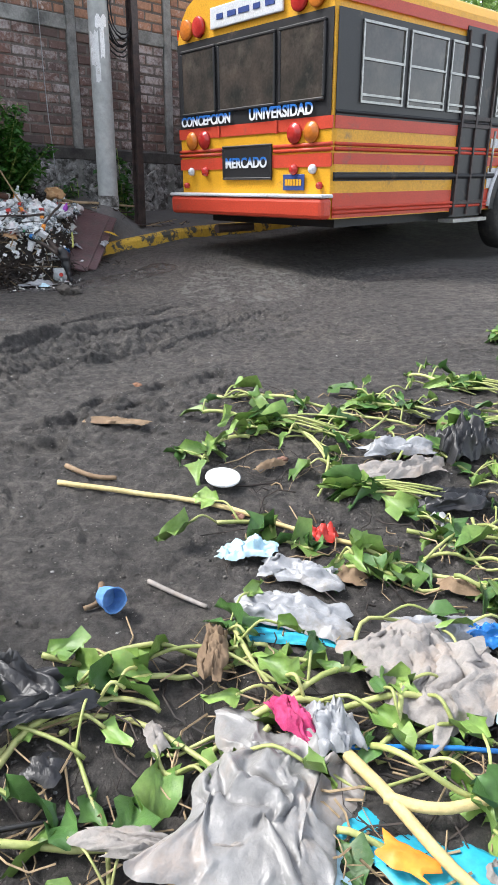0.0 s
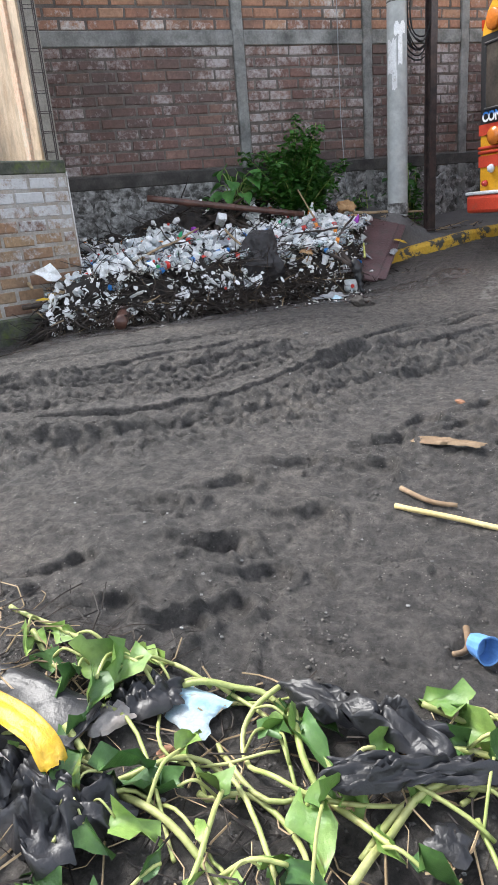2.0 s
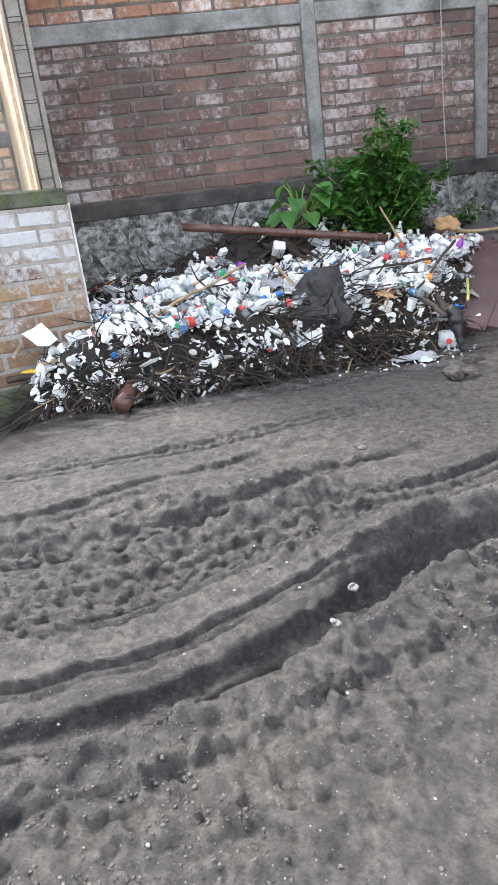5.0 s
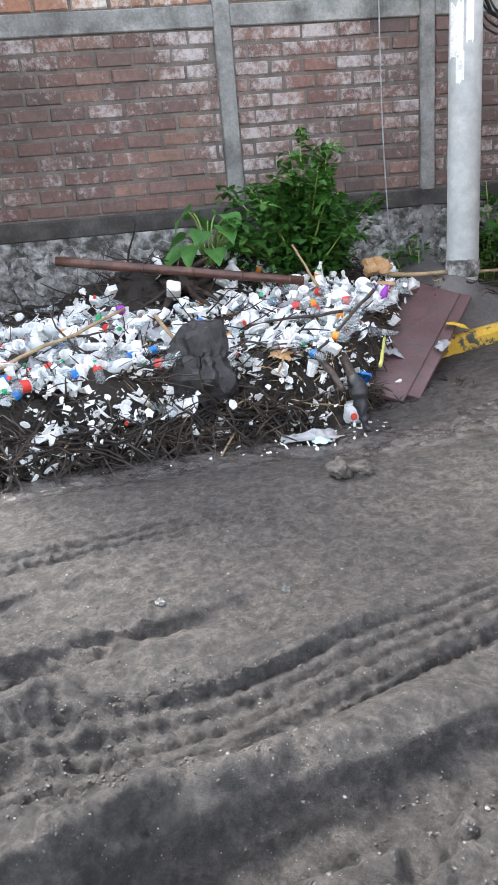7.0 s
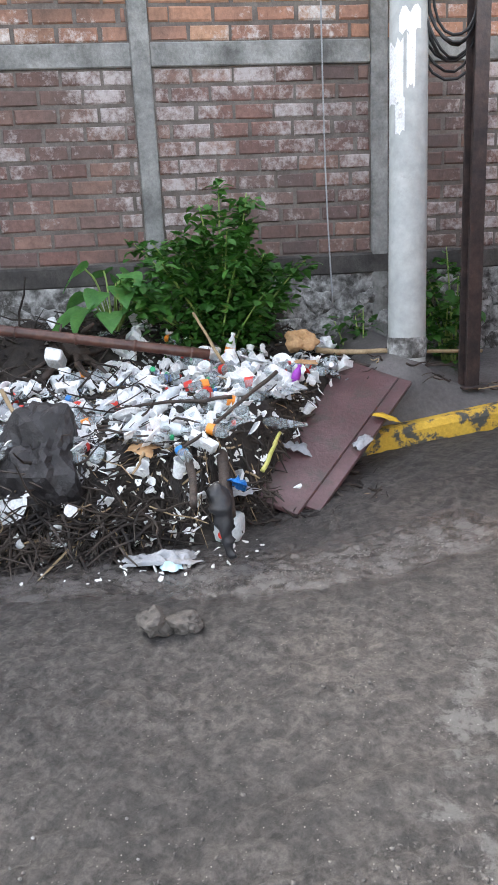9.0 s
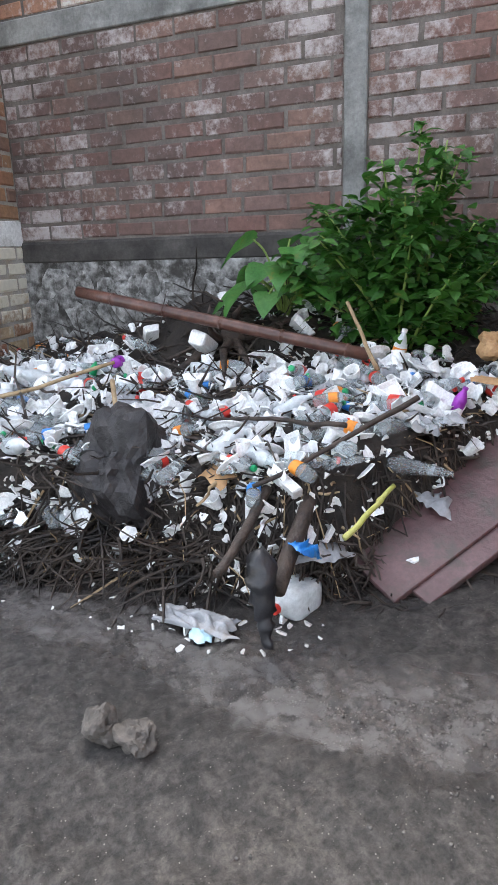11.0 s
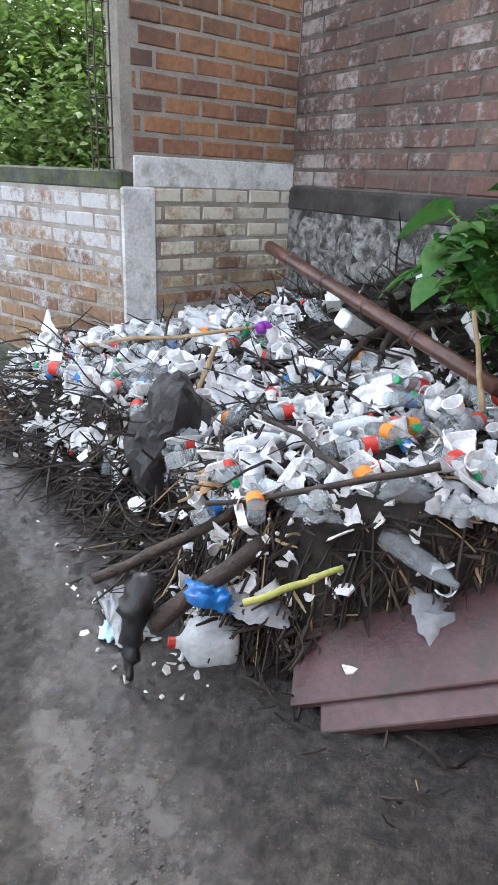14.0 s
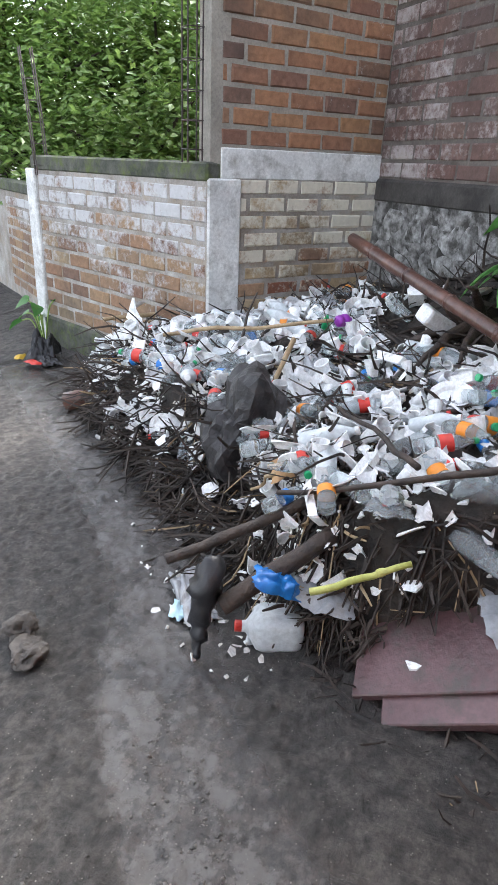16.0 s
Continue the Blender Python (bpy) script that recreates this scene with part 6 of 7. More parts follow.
def vine(xy, rad, leaves, leaf_len, label, arch=0.03):
    """A cut squash vine: a thick bending stem, leaf stalks and limp folded leaves."""
    top = empty("squash_vine")
    line = spline([(x, y, 0) for x, y in xy], 6)
    n = len(line)
    lift = [rad + arch * abs(noise.noise(Vector((k * 0.13, xy[0][0] * 9, xy[0][1] * 9)))) * 2 for k in range(n)]
    pts = ground_pts([(p.x, p.y) for p in line], lift)
    part("stem", tube(pts, [rad * (1.1 - 0.35 * k / n) for k in range(n)], 8), M_VINE, top, smooth=True)
    for k in range(leaves):
        i = Q.randrange(n)
        yaw = Q.uniform(0, 6.28)
        p = pts[i]
        if Q.random() < 0.6:
            tip = p + Vector((math.cos(yaw), math.sin(yaw), 0)) * Q.uniform(0.05, 0.13) + Vector((0, 0, Q.uniform(0.005, 0.04)))
            part("leaf_stalk", tube(spline([p, p.lerp(tip, 0.5) + Vector((0, 0, 0.03)), tip], 4), rad * 0.55, 6), M_VINE, top, smooth=True)
            p = tip
        wilted_leaf(top, p, yaw + Q.uniform(-0.5, 0.5), leaf_len * Q.uniform(0.65, 1.2), Q.uniform(-0.25, 0.2), M_VLEAF if Q.random() < 0.65 else M_VLEAF2)
    kept = Q.getstate()
    for k in range(leaves // 2):
        wilted_leaf(top, pts[Q.randrange(n)], Q.uniform(0, 6.28), leaf_len * Q.uniform(0.5, 0.9), Q.uniform(-0.3, 0.0), M_VLEAF if Q.random() < 0.4 else M_VLEAF2)
    Q.setstate(kept)
    tagged(top, label, "vine", group="cut vines on the sand")
    return top


MAIN = [
    [(-1.46, 1.10), (-1.30, 1.08), (-1.17, 1.04), (-1.02, 1.00), (-0.86, 1.02), (-0.70, 1.08)],
    [(-1.12, 1.06), (-0.98, 1.02), (-0.85, 1.05), (-0.72, 1.07), (-0.60, 0.98), (-0.50, 0.90)],
    [(-1.05, 0.80), (-0.90, 0.74), (-0.74, 0.70), (-0.58, 0.62), (-0.45, 0.58)],
    [(-0.70, 1.08), (-0.74, 0.97), (-0.68, 0.88), (-0.55, 0.84), (-0.40, 0.90)],
    [(-0.66, 1.06), (-0.60, 0.93), (-0.52, 0.86), (-0.40, 0.80)],
    [(-0.40, 1.12), (-0.22, 1.13), (-0.05, 1.16), (0.10, 1.16)],
    [(-0.35, 1.04), (-0.18, 1.05), (-0.02, 1.11), (0.06, 1.18)],
    [(-0.45, 0.72), (-0.38, 0.90), (-0.22, 1.00), (-0.12, 0.98)],
    [(-0.40, 0.70), (-0.20, 0.72), (0.0, 0.70), (0.2, 0.72)],
    [(0.0, 1.28), (0.05, 1.14), (0.15, 1.02), (0.22, 0.96)],
    [(-0.02, 1.16), (0.15, 1.15), (0.30, 1.10), (0.42, 1.05)],
    [(0.05, 0.98), (0.20, 1.0), (0.38, 1.0), (0.55, 1.02)],
    [(0.10, 0.94), (0.0, 0.90), (-0.08, 0.84), (-0.12, 0.90)],
    [(-0.15, 2.55), (0.10, 2.50), (0.30, 2.32), (0.36, 2.10)],
    [(-0.10, 2.75), (0.20, 2.72), (0.50, 2.60), (0.75, 2.50)],
    [(0.05, 2.35), (-0.10, 2.30), (-0.22, 2.25), (-0.1, 2.18)],
    [(-0.05, 1.80), (0.10, 1.82), (0.14, 1.72), (0.25, 1.66)],
    [(0.25, 1.52), (0.40, 1.62), (0.55, 1.55), (0.75, 1.40)],
    [(0.30, 1.58), (0.50, 1.48), (0.70, 1.46), (0.95, 1.35)],
    [(0.55, 1.75), (0.80, 1.72), (1.05, 1.68)],
    [(0.9, 3.3), (1.05, 3.15), (1.25, 3.0), (1.5, 2.95)],
    [(0.55, 2.85), (0.85, 2.80), (1.15, 2.62), (1.45, 2.6)],
]
for i, line in enumerate(MAIN):
    vine(line, Q.uniform(0.0055, 0.0085), 6 if i > 12 else 3, 0.095 if i < 13 else 0.11, "yellow-green cut squash vine with limp leaves on sand", 0.035)
for i in range(64):
    if i % 2:
        x, y, an = Q.uniform(-1.35, 0.85), Q.uniform(0.45, 1.05), Q.uniform(-0.7, 0.7)
    else:
        y = Q.uniform(1.2, 3.0)
        x, an = Q.uniform(0.3 if y < 2.2 else 0.0, 1.55), Q.uniform(-0.8, 0.5)
    ln = Q.uniform(0.3, 0.6)
    line = [(x + math.cos(an + 0.5 * math.sin(k * 1.3 + i)) * ln * k / 3, y + math.sin(an + 0.5 * math.sin(k * 1.3 + i)) * ln * k / 3) for k in range(4)]
    vine(line, Q.uniform(0.0035, 0.0068), Q.randrange(1, 5), Q.uniform(0.07, 0.11), "green wilted vine among refuse on dark sand", 0.05)


def greens(x, y, yaw, ln, n, label):
    """A flattened bunch of leafy stalks."""
    top = empty("leafy_bunch")
    z = gzf(x, y)
    for k in range(n):
        a = yaw + Q.uniform(-0.22, 0.22)
        p0 = Vector((x + Q.uniform(-0.02, 0.02), y + Q.uniform(-0.03, 0.03), z + Q.uniform(0.01, 0.05)))
        p1 = p0 + Vector((math.cos(a), math.sin(a), 0)) * ln * Q.uniform(0.6, 1.0)
        p1.z = z + Q.uniform(0.01, 0.05)
        part("stalk", tube(spline([p0, p0.lerp(p1, 0.5) + Vector((0, 0, 0.02)), p1], 4), 0.004, 6), M_VINE, top, smooth=True)
        for q in range(2):
            wilted_leaf(top, p0.lerp(p1, Q.uniform(0.0, 0.4)), a + math.pi + Q.uniform(-0.5, 0.5), Q.uniform(0.08, 0.13), Q.uniform(-0.1, 0.15), M_VLEAF2 if q else M_VLEAF)
    tagged(top, label, "greens", group="leafy bunches")
    return top


for x, y, yaw in ((0.40, 1.98, -0.25), (0.55, 2.72, -0.4), (1.10, 3.15, -0.5), (1.62, 4.02, -0.2), (0.75, 1.40, -0.3), (0.95, 2.50, 0.2), (1.35, 2.85, -0.3), (0.1, 2.45, -0.2), (1.55, 3.6, -0.4), (1.25, 2.1, -0.1)):
    greens(x, y, yaw, 0.38, 9, "flattened bunch of green leafy stalks on the sand")

# loose strands and scraps
bm, bm2 = bmesh.new(), bmesh.new()
for i in range(1100):
    if i % 3:
        x, y = Q.uniform(-1.6, 1.0), Q.uniform(0.4, 1.12)
    else:
        x, y = Q.uniform(0.0, 1.6), Q.uniform(1.1, 2.9)
    an, ln = Q.uniform(0, 6.28), Q.uniform(0.04, 0.22)
    line = [(x + math.cos(an + 0.3 * k) * ln * k / 3, y + math.sin(an + 0.3 * k) * ln * k / 3) for k in range(4)]
    pts = ground_pts(line, [Q.uniform(0.002, 0.03) for k in range(4)])
    add_tube(bm if Q.random() < 0.6 else bm2, pts, Q.uniform(0.0008, 0.0028), 4, False)
tagged(finish("straw", bm, M_STRAW), "thin pale straw and dry strands on the sand", "straw", kind="stuff")
tagged(finish("root_fibres", bm2, M_TWIG), "dark root fibres strewn on the sand", "roots", kind="stuff")
bm = bmesh.new()
for i in range(420):
    x, y = Q.uniform(-2.4, 1.4), Q.uniform(0.5, 5.5)
    p = ground_pts([(x, y)], [0.003])[0]
    s = Q.uniform(0.002, 0.006)
    bmesh.ops.create_icosphere(bm, subdivisions=1, radius=s, matrix=Matrix.Translation(p) @ Matrix.Diagonal((1.2, 0.9, 0.6, 1)))
tagged(finish("grit", bm, M_STONE), "small pale stones scattered in the dark sand", "grit", kind="stuff")


def laid(x, y, yaw, lift=0.0, rx=0.0, ry=0.0):
    return Matrix.Translation((x, y, gzf(x, y) + lift)) @ Euler((rx, ry, yaw)).to_matrix().to_4x4()


crumple("plastic_bag", M_BAG, 0.34, 0.28, 0.07, 101, "large greyish white plastic bag smeared with mud", "plastic bag", laid(0.10, 0.78, 1.2, 0.03, 0.1, 0.1), 0.42, 64, 54)
crumple("plastic_bag", M_FILM, 0.28, 0.13, 0.06, 102, "grey-blue crumpled plastic bag on plant waste", "plastic bag", laid(0.16, 1.31, -0.25, 0.03), 0.5, 34, 24)
crumple("plastic_bag", M_TURQ, 0.26, 0.07, 0.02, 103, "turquoise plastic strip under a grey bag", "plastic bag", laid(0.17, 1.25, -0.2, 0.012), 0.4)
crumple("plastic_bag", M_LTBLUE, 0.17, 0.08, 0.04, 104, "pale blue shredded plastic bag on the sand", "plastic bag", laid(0.05, 1.62, 0.1, 0.01), 0.7)
crumple("plastic_bag", M_FILM, 0.22, 0.10, 0.04, 105, "pale dirty torn bag on the sand", "plastic bag", laid(0.20, 1.52, -0.3, 0.01), 0.7)
crumple("cloth_ball", M_RED, 0.08, 0.06, 0.045, 106, "small red crumpled cloth on a stem", "cloth", laid(0.29, 1.73, 0.3, 0.01), 0.8, 16, 14)
crumple("plastic_bag", M_FILM, 0.26, 0.11, 0.06, 107, "grey plastic bag between green stalks", "plastic bag", laid(0.62, 2.24, 0.2, 0.02), 0.5)
crumple("plastic_bag", M_RAG, 0.30, 0.11, 0.06, 108, "pale pinkish plastic bag between green stalks", "plastic bag", laid(0.62, 2.10, 0.35, 0.02), 0.5)
crumple("plastic_bag", M_BLK_FILM, 0.24, 0.18, 0.12, 109, "black plastic bag bundle beside wilted greens", "plastic bag", laid(0.88, 2.27, 0.4, 0.01), 0.6)
crumple("plastic_bag", M_BLK_FILM, 0.28, 0.14, 0.05, 110, "flat black plastic bag beside wilted greens", "plastic bag", laid(0.74, 1.92, 0.2, 0.01), 0.6)
crumple("plastic_bag", M_BLK_FILM, 0.30, 0.12, 0.06, 111, "dark grey plastic sheet among the greens", "plastic bag", laid(0.92, 2.62, -0.2, 0.03), 0.4)
crumple("rag", M_RAG, 0.22, 0.17, 0.06, 112, "muddy white cloth rag with brown stains", "rag", laid(0.40, 1.14, 0.3, 0.03), 0.5, 30, 26)
crumple("rag", M_RAG, 0.30, 0.20, 0.06, 113, "torn white plastic sheet over vine stems", "rag", laid(0.50, 1.04, 0.5, 0.03), 0.5, 34, 28)
crumple("plastic_bag", M_FILM, 0.24, 0.10, 0.05, 114, "grey plastic bag beside a blue tube", "plastic bag", laid(0.52, 1.26, 0.1, 0.02), 0.4)
crumple("plastic_bag", M_BLUE_FILM, 0.11, 0.06, 0.05, 115, "rolled bright blue plastic sheet on refuse", "plastic sheet", laid(0.64, 1.24, -0.1, 0.02), 0.4)
crumple("plastic_bag", M_LTBLUE, 0.14, 0.10, 0.07, 116, "blue patterned plastic packet among rags", "packet", laid(0.62, 0.98, 0.4, 0.02), 0.5)
crumple("sock", M_PINK, 0.13, 0.055, 0.06, 117, "magenta cloth sock beside a muddy bag", "sock", laid(0.15, 0.94, 2.2, 0.03), 0.4)
crumple("plastic_bag", M_FILM, 0.12, 0.08, 0.06, 118, "small pale plastic bag beside a magenta sock", "plastic bag", laid(0.22, 0.92, 1.8, 0.03), 0.5)
crumple("plastic_sheet", M_TURQ, 0.34, 0.14, 0.02, 119, "flat turquoise plastic sheet on the sand", "plastic sheet", laid(0.34, 0.70, -0.6, 0.008), 0.3)
crumple("plastic_sheet", M_LTBLUE, 0.26, 0.16, 0.03, 120, "pale green plastic sheet under a muddy bag", "plastic sheet", laid(0.10, 0.62, 0.2, 0.01), 0.4)
crumple("cardboard_flap", M_ORANGE, 0.09, 0.05, 0.02, 121, "small orange plastic flap on refuse", "plastic scrap", laid(0.31, 0.68, -0.5, 0.04), 0.2, 10, 8)


def ribbon(name, pts, width, material, label, cat, seed):
    """A torn strip of plastic with lengthwise creases, folded a little and ragged at its ends."""
    bm = bmesh.new()
    line = spline([Vector(p) for p in pts], 14)
    rows, k = [], 9
    for i, p in enumerate(line):
        d_ = (line[min(i + 1, len(line) - 1)] - line[max(i - 1, 0)]).normalized()
        side = Vector((-d_.y, d_.x, 0))
        t = i / (len(line) - 1)
        row = []
        for q in range(k):
            v = q / (k - 1) - 0.5
            w = width * (1 + 0.5 * noise.noise(Vector((t * 5, seed, 0)))) * (1 if 0.04 < t < 0.96 else 0.7 + 0.3 * (q % 2))
            lift = 0.016 * noise.noise(Vector((v * 7, t * 3, seed))) + 0.008 * noise.noise(Vector((v * 17, t * 9, seed))) + 0.05 * width * math.cos(v * 3)
            row.append(bm.verts.new(p + side * (v * w) + Vector((0, 0, lift))))
        rows.append(row)
    for r0, r1 in zip(rows, rows[1:]):
        for q in range(k - 1):
            bm.faces.new((r0[q], r1[q], r1[q + 1], r0[q + 1]))
    ob = finish(name, bm, material, smooth=True)
    tagged(ob, label, cat)
    return ob


crumple("plastic_bag", M_BLK_FILM, 0.78, 0.36, 0.045, 122, "black plastic refuse bag lying flat on sand", "plastic bag", laid(-1.44, 0.80, -0.32, -0.012), 0.6, 56, 40)
crumple("plastic_bag", M_BLK_FILM, 0.26, 0.16, 0.07, 222, "bundled black plastic with roots on a flat bag", "plastic bag", laid(-1.00, 0.66, -0.5, 0.0), 0.8, 30, 22)
ribbon("plastic_strip", [(-1.80, 1.0, 0.045), (-1.60, 0.90, 0.075), (-1.40, 0.815, 0.08), (-1.2, 0.76, 0.075), (-1.04, 0.72, 0.06), (-0.98, 0.69, 0.03)], 0.052, M_YEL, "bright yellow plastic strip across a black bag", "plastic strip", 3)
ribbon("plastic_strip", [(-1.42, 0.68, 0.05), (-1.34, 0.64, 0.07), (-1.28, 0.67, 0.06), (-1.30, 0.72, 0.05)], 0.03, M_YEL, "short yellow plastic strip on a black bag", "plastic strip", 9)
crumple("rag", M_TURQ, 0.13, 0.10, 0.07, 223, "crumpled teal cloth beside a black bag", "rag", laid(-1.82, 1.10, 0.5, 0.0), 0.7, 18, 16)
crumple("plastic_bag", M_BLK_FILM, 0.24, 0.16, 0.07, 224, "black plastic bag half buried in sand", "plastic bag", laid(-1.94, 1.33, 0.4, 0.0), 0.7, 26, 20)
crumple("litter_scrap", M_FILM, 0.07, 0.05, 0.04, 225, "small white plastic scrap on the sand", "scrap", laid(-1.70, 1.14, 0.9, 0.0), 0.6, 12, 10)
crumple("rag", M_RAG, 0.30, 0.06, 0.03, 125, "dirty beige ribbon over a black bag", "rag", laid(-1.20, 0.70, -0.5, 0.08), 0.5)
crumple("face_mask", M_MASK, 0.15, 0.11, 0.025, 126, "used pale blue face mask lying under vines", "face mask", laid(-0.88, 0.99, -0.25, 0.012), 0.25, 18, 14)
crumple("dry_leaf", M_DRY, 0.24, 0.05, 0.03, 127, "curled brown dry leaf on the sand", "leaf", laid(-0.50, 2.46, -0.1, 0.005), 0.4)
crumple("dry_leaf", M_DRY, 0.16, 0.06, 0.05, 128, "withered tan leaf hanging from a vine", "leaf", laid(-0.02, 1.14, 1.5, 0.05), 0.5)
crumple("dry_leaf", M_DRY, 0.12, 0.06, 0.04, 129, "withered brown leaf mass beside the vines", "leaf", laid(-0.44, 0.66, 0.9, 0.01), 0.6)
crumple("rag", M_BLK_FILM, 0.30, 0.06, 0.05, 130, "twisted black rag across the vine stems", "rag", laid(-0.40, 0.92, 0.35, 0.05), 0.5)
crumple("rag", M_BLK_FILM, 0.34, 0.09, 0.05, 131, "dark fibrous rag under vine stems", "rag", laid(-0.48, 1.05, -0.15, 0.02), 0.7)
crumple("rag", M_RAG, 0.28, 0.05, 0.03, 132, "shredded white plastic strip on leaves", "plastic strip", laid(-0.06, 0.68, -0.1, 0.05), 0.7)
crumple("plastic_bag", M_BLK_FILM, 0.18, 0.10, 0.05, 133, "black plastic scrap beside a face mask", "plastic bag", laid(-0.98, 0.96, 0.6, 0.005), 0.6)
crumple("plastic_bag", M_BLK_FILM, 0.20, 0.14, 0.06, 134, "black plastic scrap among leaves", "plastic bag", laid(-0.95, 0.66, 0.9, 0.005), 0.6)
for k in range(16):
    x, y = (Q.uniform(-1.2, 0.8), Q.uniform(0.5, 1.1)) if k % 2 else (Q.uniform(0.1, 1.2), Q.uniform(1.2, 2.6))
    crumple("litter_scrap", [M_DRY, M_RAG, M_FILM, M_BLK_FILM][k % 4], Q.uniform(0.05, 0.12), Q.uniform(0.03, 0.07), 0.03, 140 + k, ["brown dry leaf scrap on plant waste", "muddy white plastic scrap on plant waste", "grey film scrap on plant waste", "black film scrap on plant waste"][k % 4], "scrap", laid(x, y, Q.uniform(0, 6.28), 0.01), 0.6, 10, 8)

lid = empty("cup_lid")
part("rim", lathe([(0.060, 0.0), (0.062, 0.004), (0.062, 0.010), (0.058, 0.012), (0.055, 0.009), (0.055, 0.004)], 28), M_FOAM, lid, smooth=True)
part("disc", lathe([(0.055, 0.003), (0.054, 0.008), (0.02, 0.0085)], 28), M_FOAM, lid, smooth=True)
lid.matrix_world = laid(-0.04, 2.03, 0, 0.022, 0.12, 0.05)
tagged(lid, "round white plastic cup lid on the sand", "lid")
bm = foam_cup(0.06, 0.034, 0.040, 1.0)
rough_mesh("x", bm, 0.008, 20, 3)
cup = finish("broken_cup", bm, M_CUPBLUE)
cup.matrix_world = laid(-0.31, 1.36, 0.6, 0.028, 1.25, 0.3) @ Matrix.Scale(0.8, 4)
tagged(cup, "broken blue plastic cup lying on the sand", "cup")
for k, (line, r0, m_, lab) in enumerate([
    ([(-0.62, 2.02), (-0.35, 1.97), (-0.08, 1.91), (0.2, 1.78), (0.46, 1.66)], 0.009, M_CANE, "long pale yellow cane lying on the sand"),
    ([(-0.22, 1.48), (-0.14, 1.42), (-0.05, 1.35)], 0.007, M_RAG, "twisted white cloth strip on the sand"),
    ([(0.24, 0.86), (0.30, 0.77), (0.38, 0.66), (0.46, 0.58)], 0.011, M_CANE, "pale forked branch lying on refuse"),
    ([(0.29, 0.77), (0.36, 0.75), (0.44, 0.76), (0.52, 0.79)], 0.010, M_CANE, "pale broken side branch on refuse"),
    ([(0.20, 0.88), (0.40, 0.885), (0.62, 0.88), (0.85, 0.90)], 0.005, M_BLUE_FILM, "thin bright blue rope across the refuse"),
    ([(-0.34, 1.44), (-0.33, 1.36), (-0.36, 1.33)], 0.008, M_DRY, "short brown stalk beside the blue cup"),
    ([(-0.62, 2.13), (-0.50, 2.06), (-0.42, 2.05)], 0.009, M_DRY, "short brown stick lying on the sand"),
    ([(-0.05, 2.02), (0.05, 2.02), (0.16, 2.05)], 0.004, M_TWIG, "thin dark twig beside the white lid"),
    ([(-0.45, 0.72), (-0.25, 0.78), (-0.05, 0.82)], 0.005, M_BLACK, "black cable among the vines"),
    ([(-1.5, 0.62), (-1.3, 0.62), (-1.1, 0.66)], 0.007, M_BLACK, "black cable beside the refuse bag"),
]):
    line = [(p.x, p.y) for p in spline([(x, y, 0) for x, y in line], 4)]
    pts = ground_pts(line, [r0 + (0.03 if k in (2, 3, 4) else 0.004)] * len(line))
    nm = ("cane", "cloth_strip", "branch", "branch", "rope", "stalk", "stick", "twig", "cable", "cable")[k]
    tagged(finish(nm, tube(pts, [r0 * (1.1 - 0.3 * q / len(pts)) for q in range(len(pts))], 8), m_, smooth=True), lab, nm)
for k, (x, y) in enumerate([(-0.86, 0.86), (0.02, 1.85), (0.18, 2.2), (-0.5, 3.0)]):
    rock("brick_chip", (x, y, gzf(x, y) + 0.008), (0.04, 0.03, 0.02), 3 + k, "small red brick chip on the sand", M_BRICK_OR)
# ---- bus ----
def paint(name, c):
    return mat(name, tuple(0.88 * v for v in c), c, 4, 0.45, 0.04, 60, dirt=0.10, dirt_c=(0.12, 0.09, 0.07), dirt_scale=2.5)


P_RED, P_YEL, P_BLK = paint("bus_red", (0.55, 0.06, 0.03)), paint("bus_yellow", (0.72, 0.36, 0.02)), paint("bus_black", (0.02, 0.02, 0.022))
P_WHT, P_BLU = paint("bus_white", (0.62, 0.63, 0.65)), paint("bus_blue", (0.03, 0.06, 0.22))
P_GLASS = mat("dark_bus_glass", (0.03, 0.03, 0.028), (0.075, 0.06, 0.05), 3, 0.08, 0.02, 30, dirt=0.3, dirt_c=(0.10, 0.085, 0.07), dirt_scale=4)
P_FRAME = mat("window_aluminium", (0.30, 0.30, 0.29), (0.42, 0.42, 0.40), 9, 0.4, 0.1, 50, metal=0.7)
P_TYRE = mat("tyre_rubber", (0.014, 0.014, 0.014), (0.035, 0.033, 0.03), 9, 0.75, 0.4, 60, dirt=0.3, dirt_c=(0.07, 0.062, 0.055), dirt_scale=6)
P_RIM = mat("silver_rim", (0.38, 0.38, 0.37), (0.52, 0.52, 0.51), 6, 0.35, 0.1, 50, metal=0.8, dirt=0.25)
P_AMBER = mat("amber_lens", (0.50, 0.14, 0.02), (0.60, 0.19, 0.03), 8, 0.25, 0.05, 40)
P_LENS = mat("red_lens", (0.38, 0.02, 0.02), (0.48, 0.04, 0.03), 8, 0.25, 0.05, 40)

bus = empty("bus")
BL, BW = 10.3, 2.42


def bpart(name, material, x0, x1, y0, y1, z0, z1, label="", bevel=0.0, parent=bus):
    return part(name, box(x1 - x0, y1 - y0, z1 - z0, Matrix.Translation(((x0 + x1) / 2, (y0 + y1) / 2, (z0 + z1) / 2)), bevel), material, parent, label)


